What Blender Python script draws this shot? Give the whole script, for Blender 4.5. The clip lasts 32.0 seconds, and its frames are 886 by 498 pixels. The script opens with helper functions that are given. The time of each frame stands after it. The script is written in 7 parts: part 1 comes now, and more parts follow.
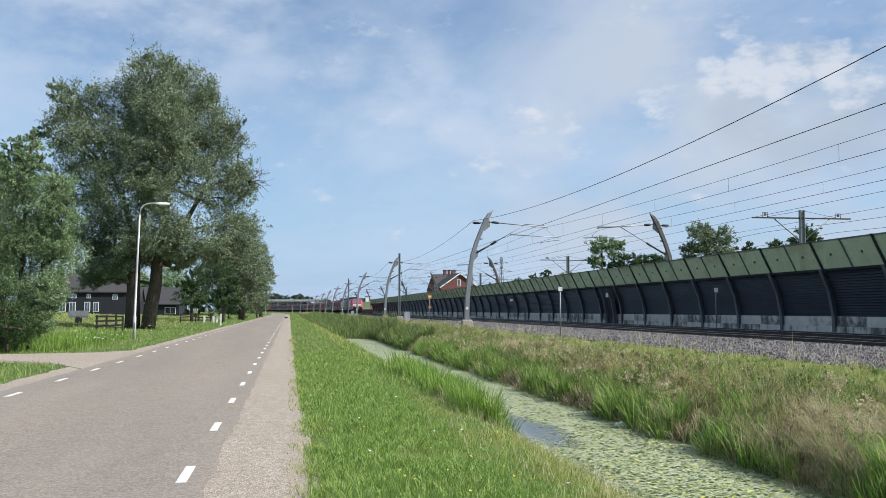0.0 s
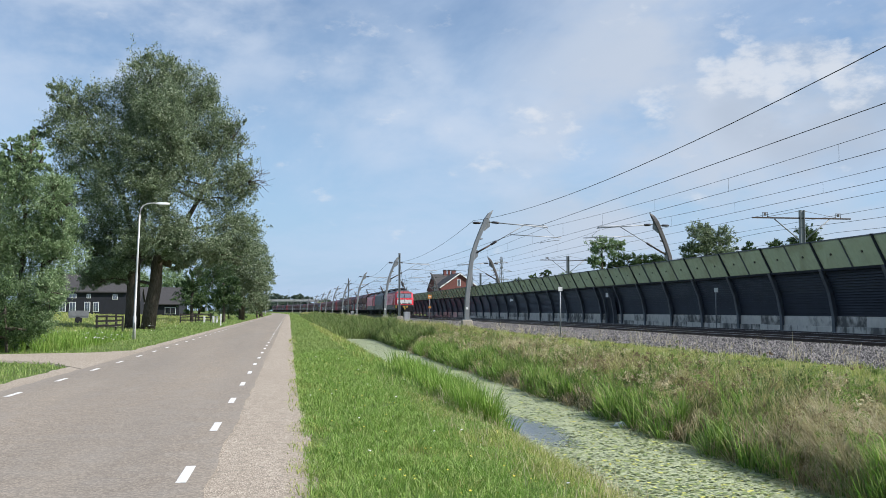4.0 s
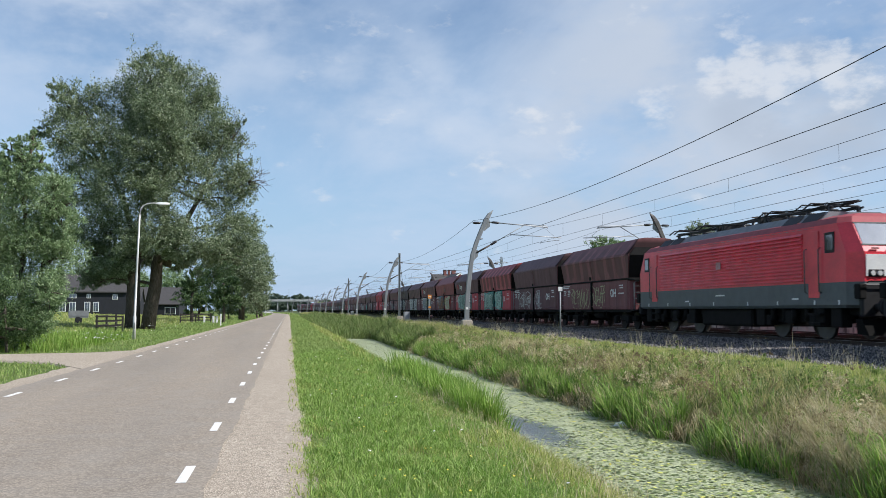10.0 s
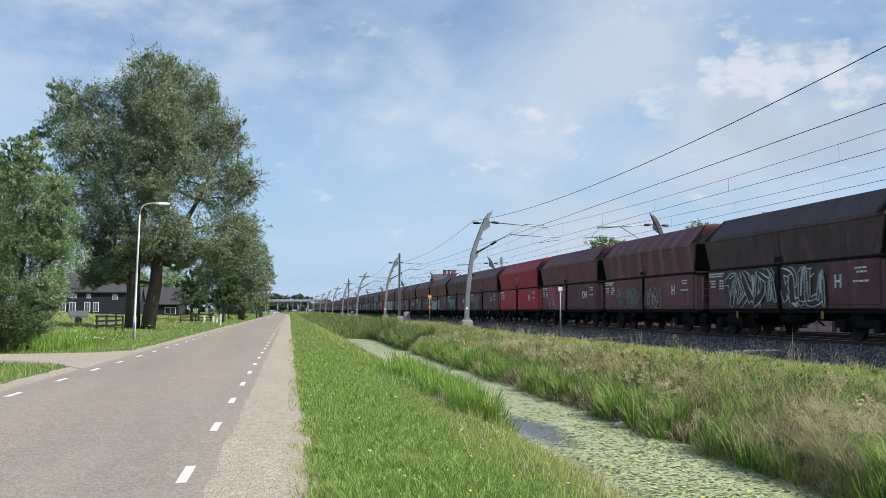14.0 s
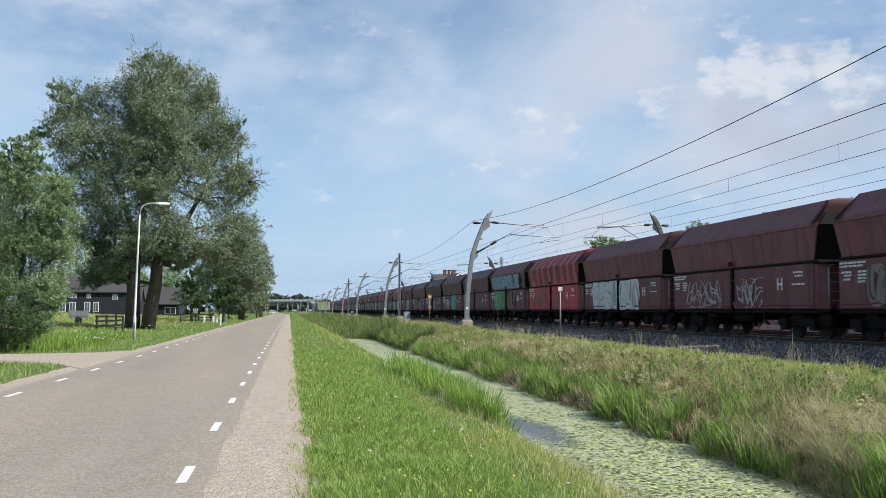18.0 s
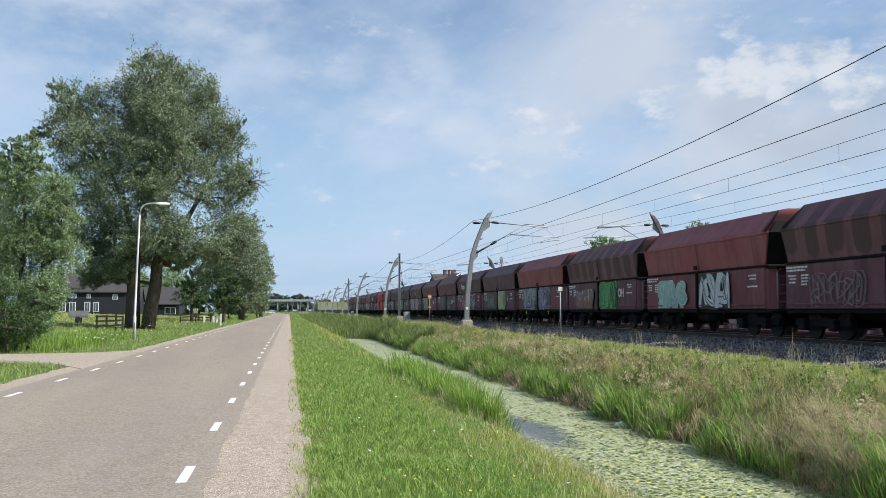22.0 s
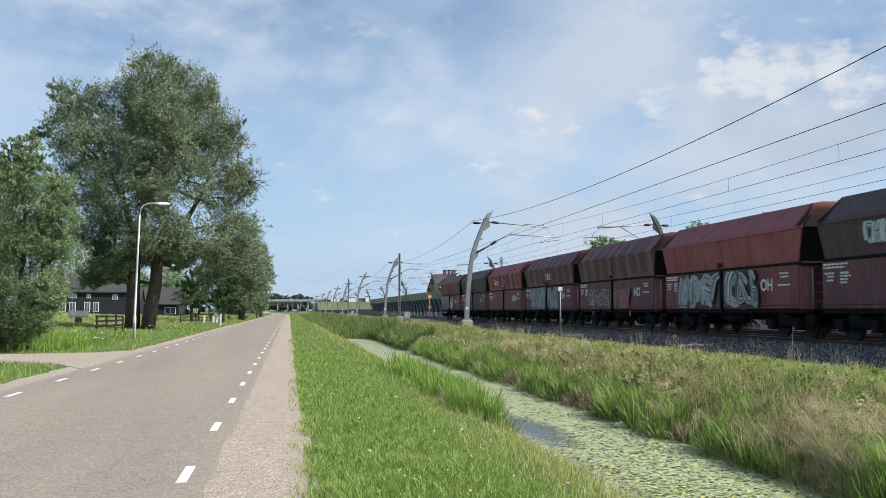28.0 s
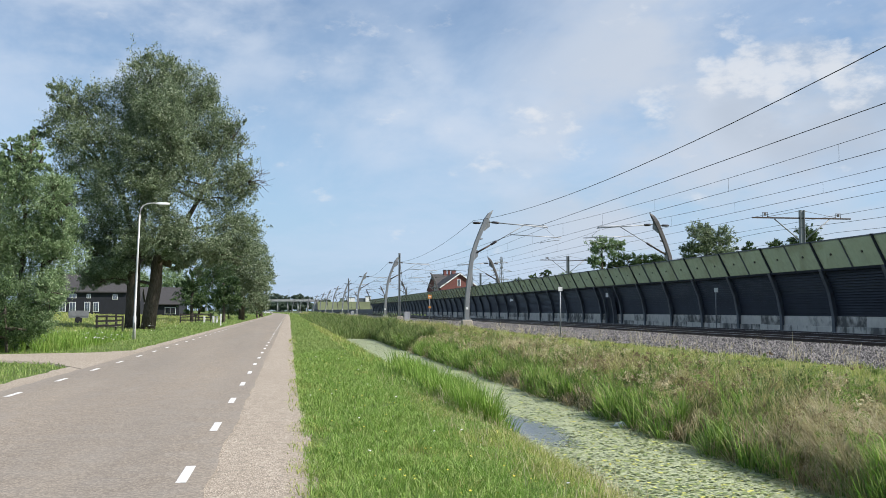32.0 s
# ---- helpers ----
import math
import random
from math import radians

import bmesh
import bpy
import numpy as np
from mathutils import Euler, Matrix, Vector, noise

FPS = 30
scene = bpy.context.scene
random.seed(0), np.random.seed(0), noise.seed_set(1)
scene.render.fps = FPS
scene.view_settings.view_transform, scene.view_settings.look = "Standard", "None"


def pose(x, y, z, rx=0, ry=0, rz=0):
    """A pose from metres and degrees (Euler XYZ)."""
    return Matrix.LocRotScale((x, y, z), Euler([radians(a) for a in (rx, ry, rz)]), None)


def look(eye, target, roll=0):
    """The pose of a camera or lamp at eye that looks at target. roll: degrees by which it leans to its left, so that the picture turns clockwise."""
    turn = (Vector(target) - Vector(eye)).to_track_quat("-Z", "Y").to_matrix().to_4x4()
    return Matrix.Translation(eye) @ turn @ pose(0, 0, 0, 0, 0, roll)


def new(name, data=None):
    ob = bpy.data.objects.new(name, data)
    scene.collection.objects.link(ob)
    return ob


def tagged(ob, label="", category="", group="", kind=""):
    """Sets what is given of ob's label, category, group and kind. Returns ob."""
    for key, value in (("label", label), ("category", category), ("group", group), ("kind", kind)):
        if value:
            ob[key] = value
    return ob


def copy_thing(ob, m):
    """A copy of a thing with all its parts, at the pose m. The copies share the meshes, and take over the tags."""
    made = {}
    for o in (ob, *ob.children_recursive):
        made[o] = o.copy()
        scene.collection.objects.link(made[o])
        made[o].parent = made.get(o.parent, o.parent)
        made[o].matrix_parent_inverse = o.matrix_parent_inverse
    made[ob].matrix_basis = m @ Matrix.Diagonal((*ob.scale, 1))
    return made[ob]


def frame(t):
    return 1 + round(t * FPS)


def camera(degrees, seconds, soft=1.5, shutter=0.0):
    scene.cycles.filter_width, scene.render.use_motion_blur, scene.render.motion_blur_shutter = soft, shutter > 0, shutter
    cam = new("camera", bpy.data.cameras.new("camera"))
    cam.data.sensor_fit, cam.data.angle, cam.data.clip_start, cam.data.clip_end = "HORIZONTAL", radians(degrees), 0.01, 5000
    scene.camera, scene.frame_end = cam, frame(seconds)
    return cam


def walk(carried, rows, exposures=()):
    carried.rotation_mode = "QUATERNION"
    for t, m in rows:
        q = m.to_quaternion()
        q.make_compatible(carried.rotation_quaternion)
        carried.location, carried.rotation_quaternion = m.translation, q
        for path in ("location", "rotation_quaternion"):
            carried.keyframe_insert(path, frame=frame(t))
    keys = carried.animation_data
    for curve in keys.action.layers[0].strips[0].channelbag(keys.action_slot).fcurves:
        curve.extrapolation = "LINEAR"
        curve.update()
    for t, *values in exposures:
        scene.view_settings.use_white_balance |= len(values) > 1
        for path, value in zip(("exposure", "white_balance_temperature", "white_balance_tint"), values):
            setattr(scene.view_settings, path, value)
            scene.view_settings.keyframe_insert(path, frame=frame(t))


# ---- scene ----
cam = camera(49.24, 32.0, soft=0.5, shutter=0.09)
EYE = (0.0, 0.0, 1.66)
YAW, PITCH = radians(9.048), radians(3.628)
AIM = (EYE[0] + math.sin(YAW) * math.cos(PITCH), EYE[1] + math.cos(YAW) * math.cos(PITCH), EYE[2] + math.sin(PITCH))
walk(cam, [(0, look(EYE, AIM)), (32, look(EYE, AIM))], [(0, 0.41, 6290, 10), (8, 0.41, 6280, 10), (10, 0.4, 6290, 10), (12, 0.45, 6320, 10), (15, 0.47, 6380, 10), (22, 0.48, 6450, 10), (29, 0.49, 6500, 10), (32, 0.46, 6470, 10)])

# ---------------- light ----------------
SUN = Vector((0.70, -0.30, 0.68)).normalized()


def make_world():
    w = bpy.data.worlds.new("sky")
    scene.world = w
    w.use_nodes = True
    nt = w.node_tree
    nt.nodes.clear()
    out = nt.nodes.new("ShaderNodeOutputWorld")
    bg = nt.nodes.new("ShaderNodeBackground")
    sky = nt.nodes.new("ShaderNodeTexSky")
    sky.sky_type = "NISHITA"
    sky.sun_disc = False
    sky.sun_elevation = math.asin(SUN.z)
    sky.sun_rotation = math.atan2(SUN.x, SUN.y)
    sky.altitude, sky.air_density, sky.dust_density, sky.ozone_density = 0, 1.0, 0.6, 2.0
    tc = nt.nodes.new("ShaderNodeTexCoord")
    sep = nt.nodes.new("ShaderNodeSeparateXYZ")
    nt.links.new(tc.outputs["Generated"], sep.inputs[0])
    # project the directions on a flat cloud sheet high above
    add = nt.nodes.new("ShaderNodeMath"); add.operation = "ADD"; add.inputs[1].default_value = 0.11
    mx = nt.nodes.new("ShaderNodeMath"); mx.operation = "MAXIMUM"; mx.inputs[1].default_value = 0.02
    nt.links.new(sep.outputs["Z"], mx.inputs[0]); nt.links.new(mx.outputs[0], add.inputs[0])
    dx = nt.nodes.new("ShaderNodeMath"); dx.operation = "DIVIDE"
    dy = nt.nodes.new("ShaderNodeMath"); dy.operation = "DIVIDE"
    nt.links.new(sep.outputs["X"], dx.inputs[0]); nt.links.new(add.outputs[0], dx.inputs[1])
    nt.links.new(sep.outputs["Y"], dy.inputs[0]); nt.links.new(add.outputs[0], dy.inputs[1])
    com = nt.nodes.new("ShaderNodeCombineXYZ")
    nt.links.new(dx.outputs[0], com.inputs[0]); nt.links.new(dy.outputs[0], com.inputs[1])

    def cloud(scale, detail, rough, lo, hi, stretch, turn, shift):
        mp = nt.nodes.new("ShaderNodeMapping")
        mp.inputs["Location"].default_value = shift
        mp.inputs["Rotation"].default_value = (0, 0, turn)
        mp.inputs["Scale"].default_value = stretch
        nt.links.new(com.outputs[0], mp.inputs[0])
        n = nt.nodes.new("ShaderNodeTexNoise")
        n.inputs["Scale"].default_value, n.inputs["Detail"].default_value, n.inputs["Roughness"].default_value = scale, detail, rough
        n.inputs["Distortion"].default_value = 0.35
        nt.links.new(mp.outputs[0], n.inputs["Vector"])
        r = nt.nodes.new("ShaderNodeMapRange")
        r.interpolation_type = "SMOOTHSTEP"
        r.inputs[1].default_value, r.inputs[2].default_value = lo, hi
        nt.links.new(n.outputs[0], r.inputs[0])
        return r.outputs[0]

    veil = cloud(0.8, 7, 0.62, 0.36, 0.66, (1.0, 0.5, 1), 0.75, (3.1, 0.4, 0))
    # heaped clouds stand in the south-east part of the view
    mp = nt.nodes.new("ShaderNodeMapping")
    mp.inputs["Location"].default_value = (0.31, 0.12, 0.4)
    mp.inputs["Scale"].default_value = (1, 1, 1.9)
    nt.links.new(tc.outputs["Generated"], mp.inputs[0])
    pn = nt.nodes.new("ShaderNodeTexNoise")
    pn.inputs["Scale"].default_value, pn.inputs["Detail"].default_value, pn.inputs["Roughness"].default_value = 20.0, 9, 0.6
    nt.links.new(mp.outputs[0], pn.inputs["Vector"])
    turn = look(EYE, AIM).to_3x3()
    def spots(rows):
        heap = None
        for u, v, lo, hi, gain in rows:
            d = (turn @ Vector((u / 1711, v / 1711, -1))).normalized()
            dot = nt.nodes.new("ShaderNodeVectorMath"); dot.operation = "DOT_PRODUCT"
            dot.inputs[1].default_value = d
            nt.links.new(tc.outputs["Generated"], dot.inputs[0])
            r = nt.nodes.new("ShaderNodeMapRange"); r.interpolation_type = "SMOOTHSTEP"
            r.inputs[1].default_value, r.inputs[2].default_value, r.inputs[3].default_value, r.inputs[4].default_value = lo, hi, 0.0, gain
            nt.links.new(dot.outputs["Value"], r.inputs[0])
            if heap is None:
                heap = r.outputs[0]
            else:
                mxx = nt.nodes.new("ShaderNodeMath"); mxx.operation = "MAXIMUM"
                nt.links.new(heap, mxx.inputs[0]); nt.links.new(r.outputs[0], mxx.inputs[1])
                heap = mxx.outputs[0]
        return heap

    heap = spots(((480, 300, 0.9995, 0.99998, 0.2), (540, 312, 0.9994, 0.99998, 0.26), (610, 312, 0.9993, 0.99998, 0.3), (680, 330, 0.9993, 0.99998, 0.26), (735, 300, 0.9992, 0.99998, 0.26), (775, 285, 0.9992, 0.99998, 0.2), (230, 182, 0.9995, 0.99998, 0.22), (385, 255, 0.9995, 0.99998, 0.14),
                  (520, 398, 0.9996, 0.99998, 0.14), (640, 405, 0.9994, 0.9999, 0.07), (760, 410, 0.999, 0.9999, 0.06), (330, 405, 0.9992, 0.9999, 0.14), (120, 180, 0.9985, 0.9999, 0.14)))
    # grey undersides below the heaps, and a thin milky layer over that part of the sky
    base = spots(((560, 262, 0.998, 0.9997, 0.5), (640, 245, 0.997, 0.9997, 0.6), (730, 240, 0.997, 0.9997, 0.6)))
    milk = spots(((620, 150, 0.94, 0.985, 0.45),))
    ad = nt.nodes.new("ShaderNodeMath"); ad.operation = "ADD"
    nt.links.new(pn.outputs[0], ad.inputs[0]); nt.links.new(heap, ad.inputs[1])
    pm = nt.nodes.new("ShaderNodeMapRange"); pm.interpolation_type = "SMOOTHSTEP"
    pm.inputs[1].default_value, pm.inputs[2].default_value = 0.6, 0.83
    nt.links.new(ad.outputs[0], pm.inputs[0])
    haze = nt.nodes.new("ShaderNodeMapRange"); haze.interpolation_type = "SMOOTHSTEP"
    haze.inputs[1].default_value, haze.inputs[2].default_value = 0.30, -0.03
    haze.inputs[3].default_value, haze.inputs[4].default_value = 0.0, 0.8
    nt.links.new(sep.outputs["Z"], haze.inputs[0])

    def mix(a, colour, fac, gain=1.0):
        m = nt.nodes.new("ShaderNodeMix"); m.data_type = "RGBA"
        g = nt.nodes.new("ShaderNodeMath"); g.operation = "MULTIPLY"; g.inputs[1].default_value = gain
        nt.links.new(fac, g.inputs[0]); nt.links.new(g.outputs[0], m.inputs[0])
        nt.links.new(a, m.inputs[6]); m.inputs[7].default_value = (*colour, 1)
        return m.outputs[2]

    c = mix(sky.outputs[0], (2.65, 4.1, 6.2), haze.outputs[0])
    c = mix(c, (4.2, 5.05, 6.3), veil, 0.6)
    def mottled(scale, lo, hi, mask, gain):
        n = nt.nodes.new("ShaderNodeTexNoise")
        n.inputs["Scale"].default_value, n.inputs["Detail"].default_value, n.inputs["Roughness"].default_value = scale, 7, 0.55
        nt.links.new(mp.outputs[0], n.inputs["Vector"])
        r = nt.nodes.new("ShaderNodeMapRange"); r.interpolation_type = "SMOOTHSTEP"
        r.inputs[1].default_value, r.inputs[2].default_value, r.inputs[4].default_value = lo, hi, gain
        nt.links.new(n.outputs[0], r.inputs[0])
        k = nt.nodes.new("ShaderNodeMath"); k.operation = "MULTIPLY"
        nt.links.new(r.outputs[0], k.inputs[0]); nt.links.new(mask, k.inputs[1])
        return k.outputs[0]

    c = mix(c, (4.35, 4.8, 5.5), mottled(6.5, 0.36, 0.64, milk, 1.9))
    wisp = spots(((-540, 410, 0.991, 0.9995, 0.8), (-420, 440, 0.992, 0.9995, 0.7), (-640, 430, 0.991, 0.9995, 0.6), (-310, 385, 0.996, 0.9998, 0.5), (-190, 322, 0.996, 0.9998, 0.55), (-70, 262, 0.996, 0.9998, 0.6), (40, 222, 0.996, 0.9998, 0.65), (116, 190, 0.997, 0.9998, 0.65)))
    c = mix(c, (4.7, 5.3, 6.2), mottled(7.5, 0.38, 0.66, wisp, 1.0))
    c = mix(c, (3.3, 3.8, 4.55), mottled(9.0, 0.3, 0.6, base, 1.0))
    c = mix(c, (5.9, 6.05, 6.3), pm.outputs[0], 0.7)
    nt.links.new(c, bg.inputs[0])
    bg.inputs[1].default_value = 0.1
    nt.links.new(bg.outputs[0], out.inputs[0])


make_world()
sun_data = bpy.data.lights.new("sun", "SUN")
sun_data.energy, sun_data.angle, sun_data.color = 5.0, radians(0.9), (1.0, 0.955, 0.9)
sun = new("sun", sun_data)
sun.matrix_basis = look((0, 0, 60), tuple(Vector((0, 0, 60)) - SUN))

# ---------------- materials ----------------


class Mat:
    """Small builder for node materials."""

    def __init__(self, name, rough=0.7, metal=0.0, spec=0.5):
        self.m = bpy.data.materials.new(name)
        self.m.use_nodes = True
        self.nt = self.m.node_tree
        self.b = self.nt.nodes["Principled BSDF"]
        self.b.inputs["Roughness"].default_value = rough
        self.b.inputs["Metallic"].default_value = metal
        self.b.inputs["Specular IOR Level"].default_value = spec
        self.tc = self.nt.nodes.new("ShaderNodeTexCoord")

    def link(self, a, b):
        self.nt.links.new(a, b)

    def node(self, kind):
        return self.nt.nodes.new(kind)

    def noise(self, scale, detail=4, rough=0.55, stretch=(1, 1, 1), coord="Object", distort=0.0):
        mp = self.node("ShaderNodeMapping")
        mp.inputs["Scale"].default_value = stretch
        self.link(self.tc.outputs[coord], mp.inputs[0])
        n = self.node("ShaderNodeTexNoise")
        n.inputs["Scale"].default_value, n.inputs["Detail"].default_value = scale, detail
        n.inputs["Roughness"].default_value, n.inputs["Distortion"].default_value = rough, distort
        self.link(mp.outputs[0], n.inputs["Vector"])
        return n.outputs[0]

    def voronoi(self, scale, out="Distance", stretch=(1, 1, 1)):
        mp = self.node("ShaderNodeMapping")
        mp.inputs["Scale"].default_value = stretch
        self.link(self.tc.outputs["Object"], mp.inputs[0])
        n = self.node("ShaderNodeTexVoronoi")
        n.inputs["Scale"].default_value = scale
        self.link(mp.outputs[0], n.inputs["Vector"])
        return n.outputs[out]

    def ramp(self, fac, stops):
        r = self.node("ShaderNodeValToRGB")
        e = r.color_ramp.elements
        while len(e) < len(stops):
            e.new(0.5)
        for el, (p, c) in zip(e, stops):
            el.position, el.color = p, (*c, 1)
        self.link(fac, r.inputs[0])
        return r.outputs[0]

    def rng(self, fac, lo, hi, a=0.0, b=1.0):
        r = self.node("ShaderNodeMapRange")
        for i, v in enumerate((lo, hi, a, b)):
            r.inputs[i + 1].default_value = v
        self.link(fac, r.inputs[0])
        return r.outputs[0]

    def math(self, op, a, b):
        n = self.node("ShaderNodeMath")
        n.operation = op
        for i, v in enumerate((a, b)):
            if isinstance(v, (int, float)):
                n.inputs[i].default_value = v
            else:
                self.link(v, n.inputs[i])
        return n.outputs[0]

    def mix(self, fac, a, b, mode="MIX"):
        n = self.node("ShaderNodeMix")
        n.data_type, n.blend_type = "RGBA", mode
        for i, v in ((0, fac), (6, a), (7, b)):
            if isinstance(v, (int, float)):
                n.inputs[i].default_value = v
            elif isinstance(v, tuple):
                n.inputs[i].default_value = (*v, 1)
            else:
                self.link(v, n.inputs[i])
        return n.outputs[2]

    def random(self):
        return self.node("ShaderNodeObjectInfo").outputs["Random"]

    def island(self):
        return self.node("ShaderNodeNewGeometry").outputs["Random Per Island"]

    def color(self, c):
        if isinstance(c, tuple):
            self.b.inputs["Base Color"].default_value = (*c, 1)
        else:
            self.link(c, self.b.inputs["Base Color"])
        return self

    def rough(self, r):
        self.link(r, self.b.inputs["Roughness"])
        return self

    def bump(self, h, strength=0.4, dist=0.02):
        n = self.node("ShaderNodeBump")
        n.inputs["Strength"].default_value, n.inputs["Distance"].default_value = strength, dist
        self.link(h, n.inputs["Height"])
        self.link(n.outputs[0], self.b.inputs["Normal"])
        return self


def sep_axis(M, axis, coord="Object"):
    s = M.node("ShaderNodeSeparateXYZ")
    M.link(M.tc.outputs[coord], s.inputs[0])
    return s.outputs[axis]


def mat_plain(name, c, rough=0.6, metal=0.0, var=0.25, scale=3.0, bump=0.0):
    M = Mat(name, rough, metal)
    n = M.noise(scale, 5, 0.6)
    f = M.noise(scale * 14, 3, 0.6)
    d = tuple(v * (1 - var) for v in c)
    l = tuple(min(1, v * (1 + var * 0.6)) for v in c)
    col = M.ramp(n, [(0.3, d), (0.7, l)])
    col = M.mix(M.rng(f, 0.35, 0.75, 0, 0.25), col, tuple(v * 0.55 for v in c))
    M.color(col)
    if bump:
        M.bump(f, bump, 0.01)
    return M.m


def mat_asphalt():
    M = Mat("asphalt", 0.86, 0, 0.35)
    chip = M.voronoi(44, "Color")
    s = M.node("ShaderNodeSeparateColor")
    M.link(chip, s.inputs[0])
    g = M.ramp(s.outputs[0], [(0.0, (0.185, 0.152, 0.116)), (0.55, (0.262, 0.218, 0.168)), (1.0, (0.385, 0.325, 0.255))])
    n = M.noise(0.35, 6, 0.6, (1.6, 0.16, 1))
    g = M.mix(M.rng(n, 0.35, 0.7, 0, 0.38), g, (0.12, 0.112, 0.103))
    n2 = M.noise(1.7, 5, 0.6)
    g = M.mix(M.rng(n2, 0.45, 0.75, 0, 0.3), g, (0.28, 0.265, 0.24))
    tr = M.noise(0.5, 4, 0.6, (2.2, 0.05, 1))
    g = M.mix(M.rng(tr, 0.45, 0.7, 0, 0.3), g, (0.26, 0.235, 0.2))
    M.color(g)
    M.bump(M.voronoi(44), 0.35, 0.006)
    return M.m


def mat_gravel():
    M = Mat("gravel_shoulder", 0.95, 0, 0.25)
    chip = M.voronoi(60, "Color")
    s = M.node("ShaderNodeSeparateColor")
    M.link(chip, s.inputs[0])
    g = M.ramp(s.outputs[0], [(0.0, (0.22, 0.182, 0.142)), (0.5, (0.345, 0.292, 0.23)), (1.0, (0.52, 0.452, 0.366))])
    n = M.noise(0.9, 6, 0.65, (1, 0.3, 1))
    g = M.mix(M.rng(n, 0.4, 0.7, 0, 0.45), g, (0.3, 0.25, 0.195))
    sp = M.noise(5, 5, 0.7)
    g = M.mix(M.rng(sp, 0.52, 0.7, 0, 0.5), g, (0.15, 0.14, 0.11))
    M.color(g)
    M.bump(M.voronoi(60), 0.6, 0.012)
    return M.m


def mat_ground():
    M = Mat("meadow_soil", 0.95, 0, 0.2)
    n = M.noise(0.25, 6, 0.6)
    f = M.noise(9, 4, 0.7)
    c = M.ramp(n, [(0.3, (0.075, 0.115, 0.028)), (0.55, (0.12, 0.17, 0.04)), (0.75, (0.19, 0.19, 0.07))])
    c = M.mix(M.rng(f, 0.4, 0.7, 0, 0.6), c, (0.045, 0.06, 0.018))
    M.color(c)
    M.bump(f, 0.7, 0.05)
    return M.m


def mat_grass(name, cols, patch=None, scale=0.35, amount=0.55, cut=(0.42, 0.68), through_light=0.45):
    M = Mat(name, 0.55, 0, 0.3)
    isl = M.island()
    big = M.noise(scale, 4, 0.6)
    c = M.ramp(isl, [(i / (len(cols) - 1), k) for i, k in enumerate(cols)])
    c = M.mix(M.rng(big, cut[0], cut[1], 0, amount), c, patch or cols[-1])
    M.color(c)
    tr = M.node("ShaderNodeBsdfTranslucent")
    M.link(c, tr.inputs[0])
    mx = M.node("ShaderNodeMixShader")
    mx.inputs[0].default_value = through_light
    M.link(M.b.outputs[0], mx.inputs[1])
    M.link(tr.outputs[0], mx.inputs[2])
    M.link(mx.outputs[0], M.nt.nodes["Material Output"].inputs[0])
    return M.m


def mat_leaf(name, dark, mid, light, through_light=0.3):
    """Mostly dark and middle leaves with some pale undersides turned out."""
    return mat_grass(name, [dark, dark, mid, mid, light], dark, 0.5, 0.4, through_light=through_light)


def mat_bark():
    M = Mat("bark", 0.95, 0, 0.2)
    n = M.noise(5, 6, 0.7, (3, 3, 0.5))
    M.color(M.ramp(n, [(0.3, (0.035, 0.027, 0.02)), (0.7, (0.15, 0.125, 0.1))]))
    M.bump(n, 0.9, 0.05)
    return M.m


def mat_water():
    """Dark still water; most of it under a thin skin of duckweed."""
    M = Mat("ditch_water", 0.06, 0, 0.5)
    a = M.noise(0.9, 6, 0.62, (1.2, 0.5, 1), distort=0.8)
    f = M.noise(30, 4, 0.7)
    skin = M.math("ADD", M.rng(a, 0.22, 0.37), M.rng(f, 0.4, 0.7, -0.45, 0.2))
    # an open stretch of water near the road side, with a ragged rim
    rag = M.math("ADD", M.math("MULTIPLY", a, 2.6), M.math("MULTIPLY", f, 0.9))
    ox = M.math("POWER", M.math("DIVIDE", M.math("SUBTRACT", sep_axis(M, 0), 4.4), 0.55), 2.0)
    oy = M.math("POWER", M.math("DIVIDE", M.math("SUBTRACT", sep_axis(M, 1), 17.6), 2.3), 2.0)
    skin = M.math("SUBTRACT", skin, M.rng(M.math("ADD", M.math("ADD", ox, oy), rag), 1.7, 3.0, 1.2, 0.0))
    c = M.node("ShaderNodeClamp")
    M.link(skin, c.inputs[0])
    k = c.outputs[0]
    green = M.ramp(f, [(0.3, (0.16, 0.185, 0.085)), (0.5, (0.39, 0.43, 0.24)), (0.75, (0.58, 0.61, 0.38))])
    M.color(M.mix(k, (0.018, 0.022, 0.015), green))
    M.rough(M.rng(k, 0, 1, 0.05, 0.75))
    M.bump(f, 0.12, 0.01)
    return M.m


def mat_weed():
    M = Mat("duckweed", 0.6, 0, 0.4)
    isl = M.island()
    M.color(M.ramp(isl, [(0.0, (0.05, 0.075, 0.025)), (0.45, (0.16, 0.21, 0.07)), (0.86, (0.36, 0.41, 0.15)), (1.0, (0.6, 0.58, 0.12))]))
    return M.m


def mat_ballast():
    M = Mat("ballast_stone", 0.92, 0, 0.3)
    isl = M.island()
    c = M.ramp(isl, [(0, (0.02, 0.02, 0.021)), (0.5, (0.11, 0.107, 0.102)), (1, (0.3, 0.275, 0.265))])
    M.color(c)
    M.bump(M.noise(40, 3, 0.6), 0.4, 0.01)
    return M.m


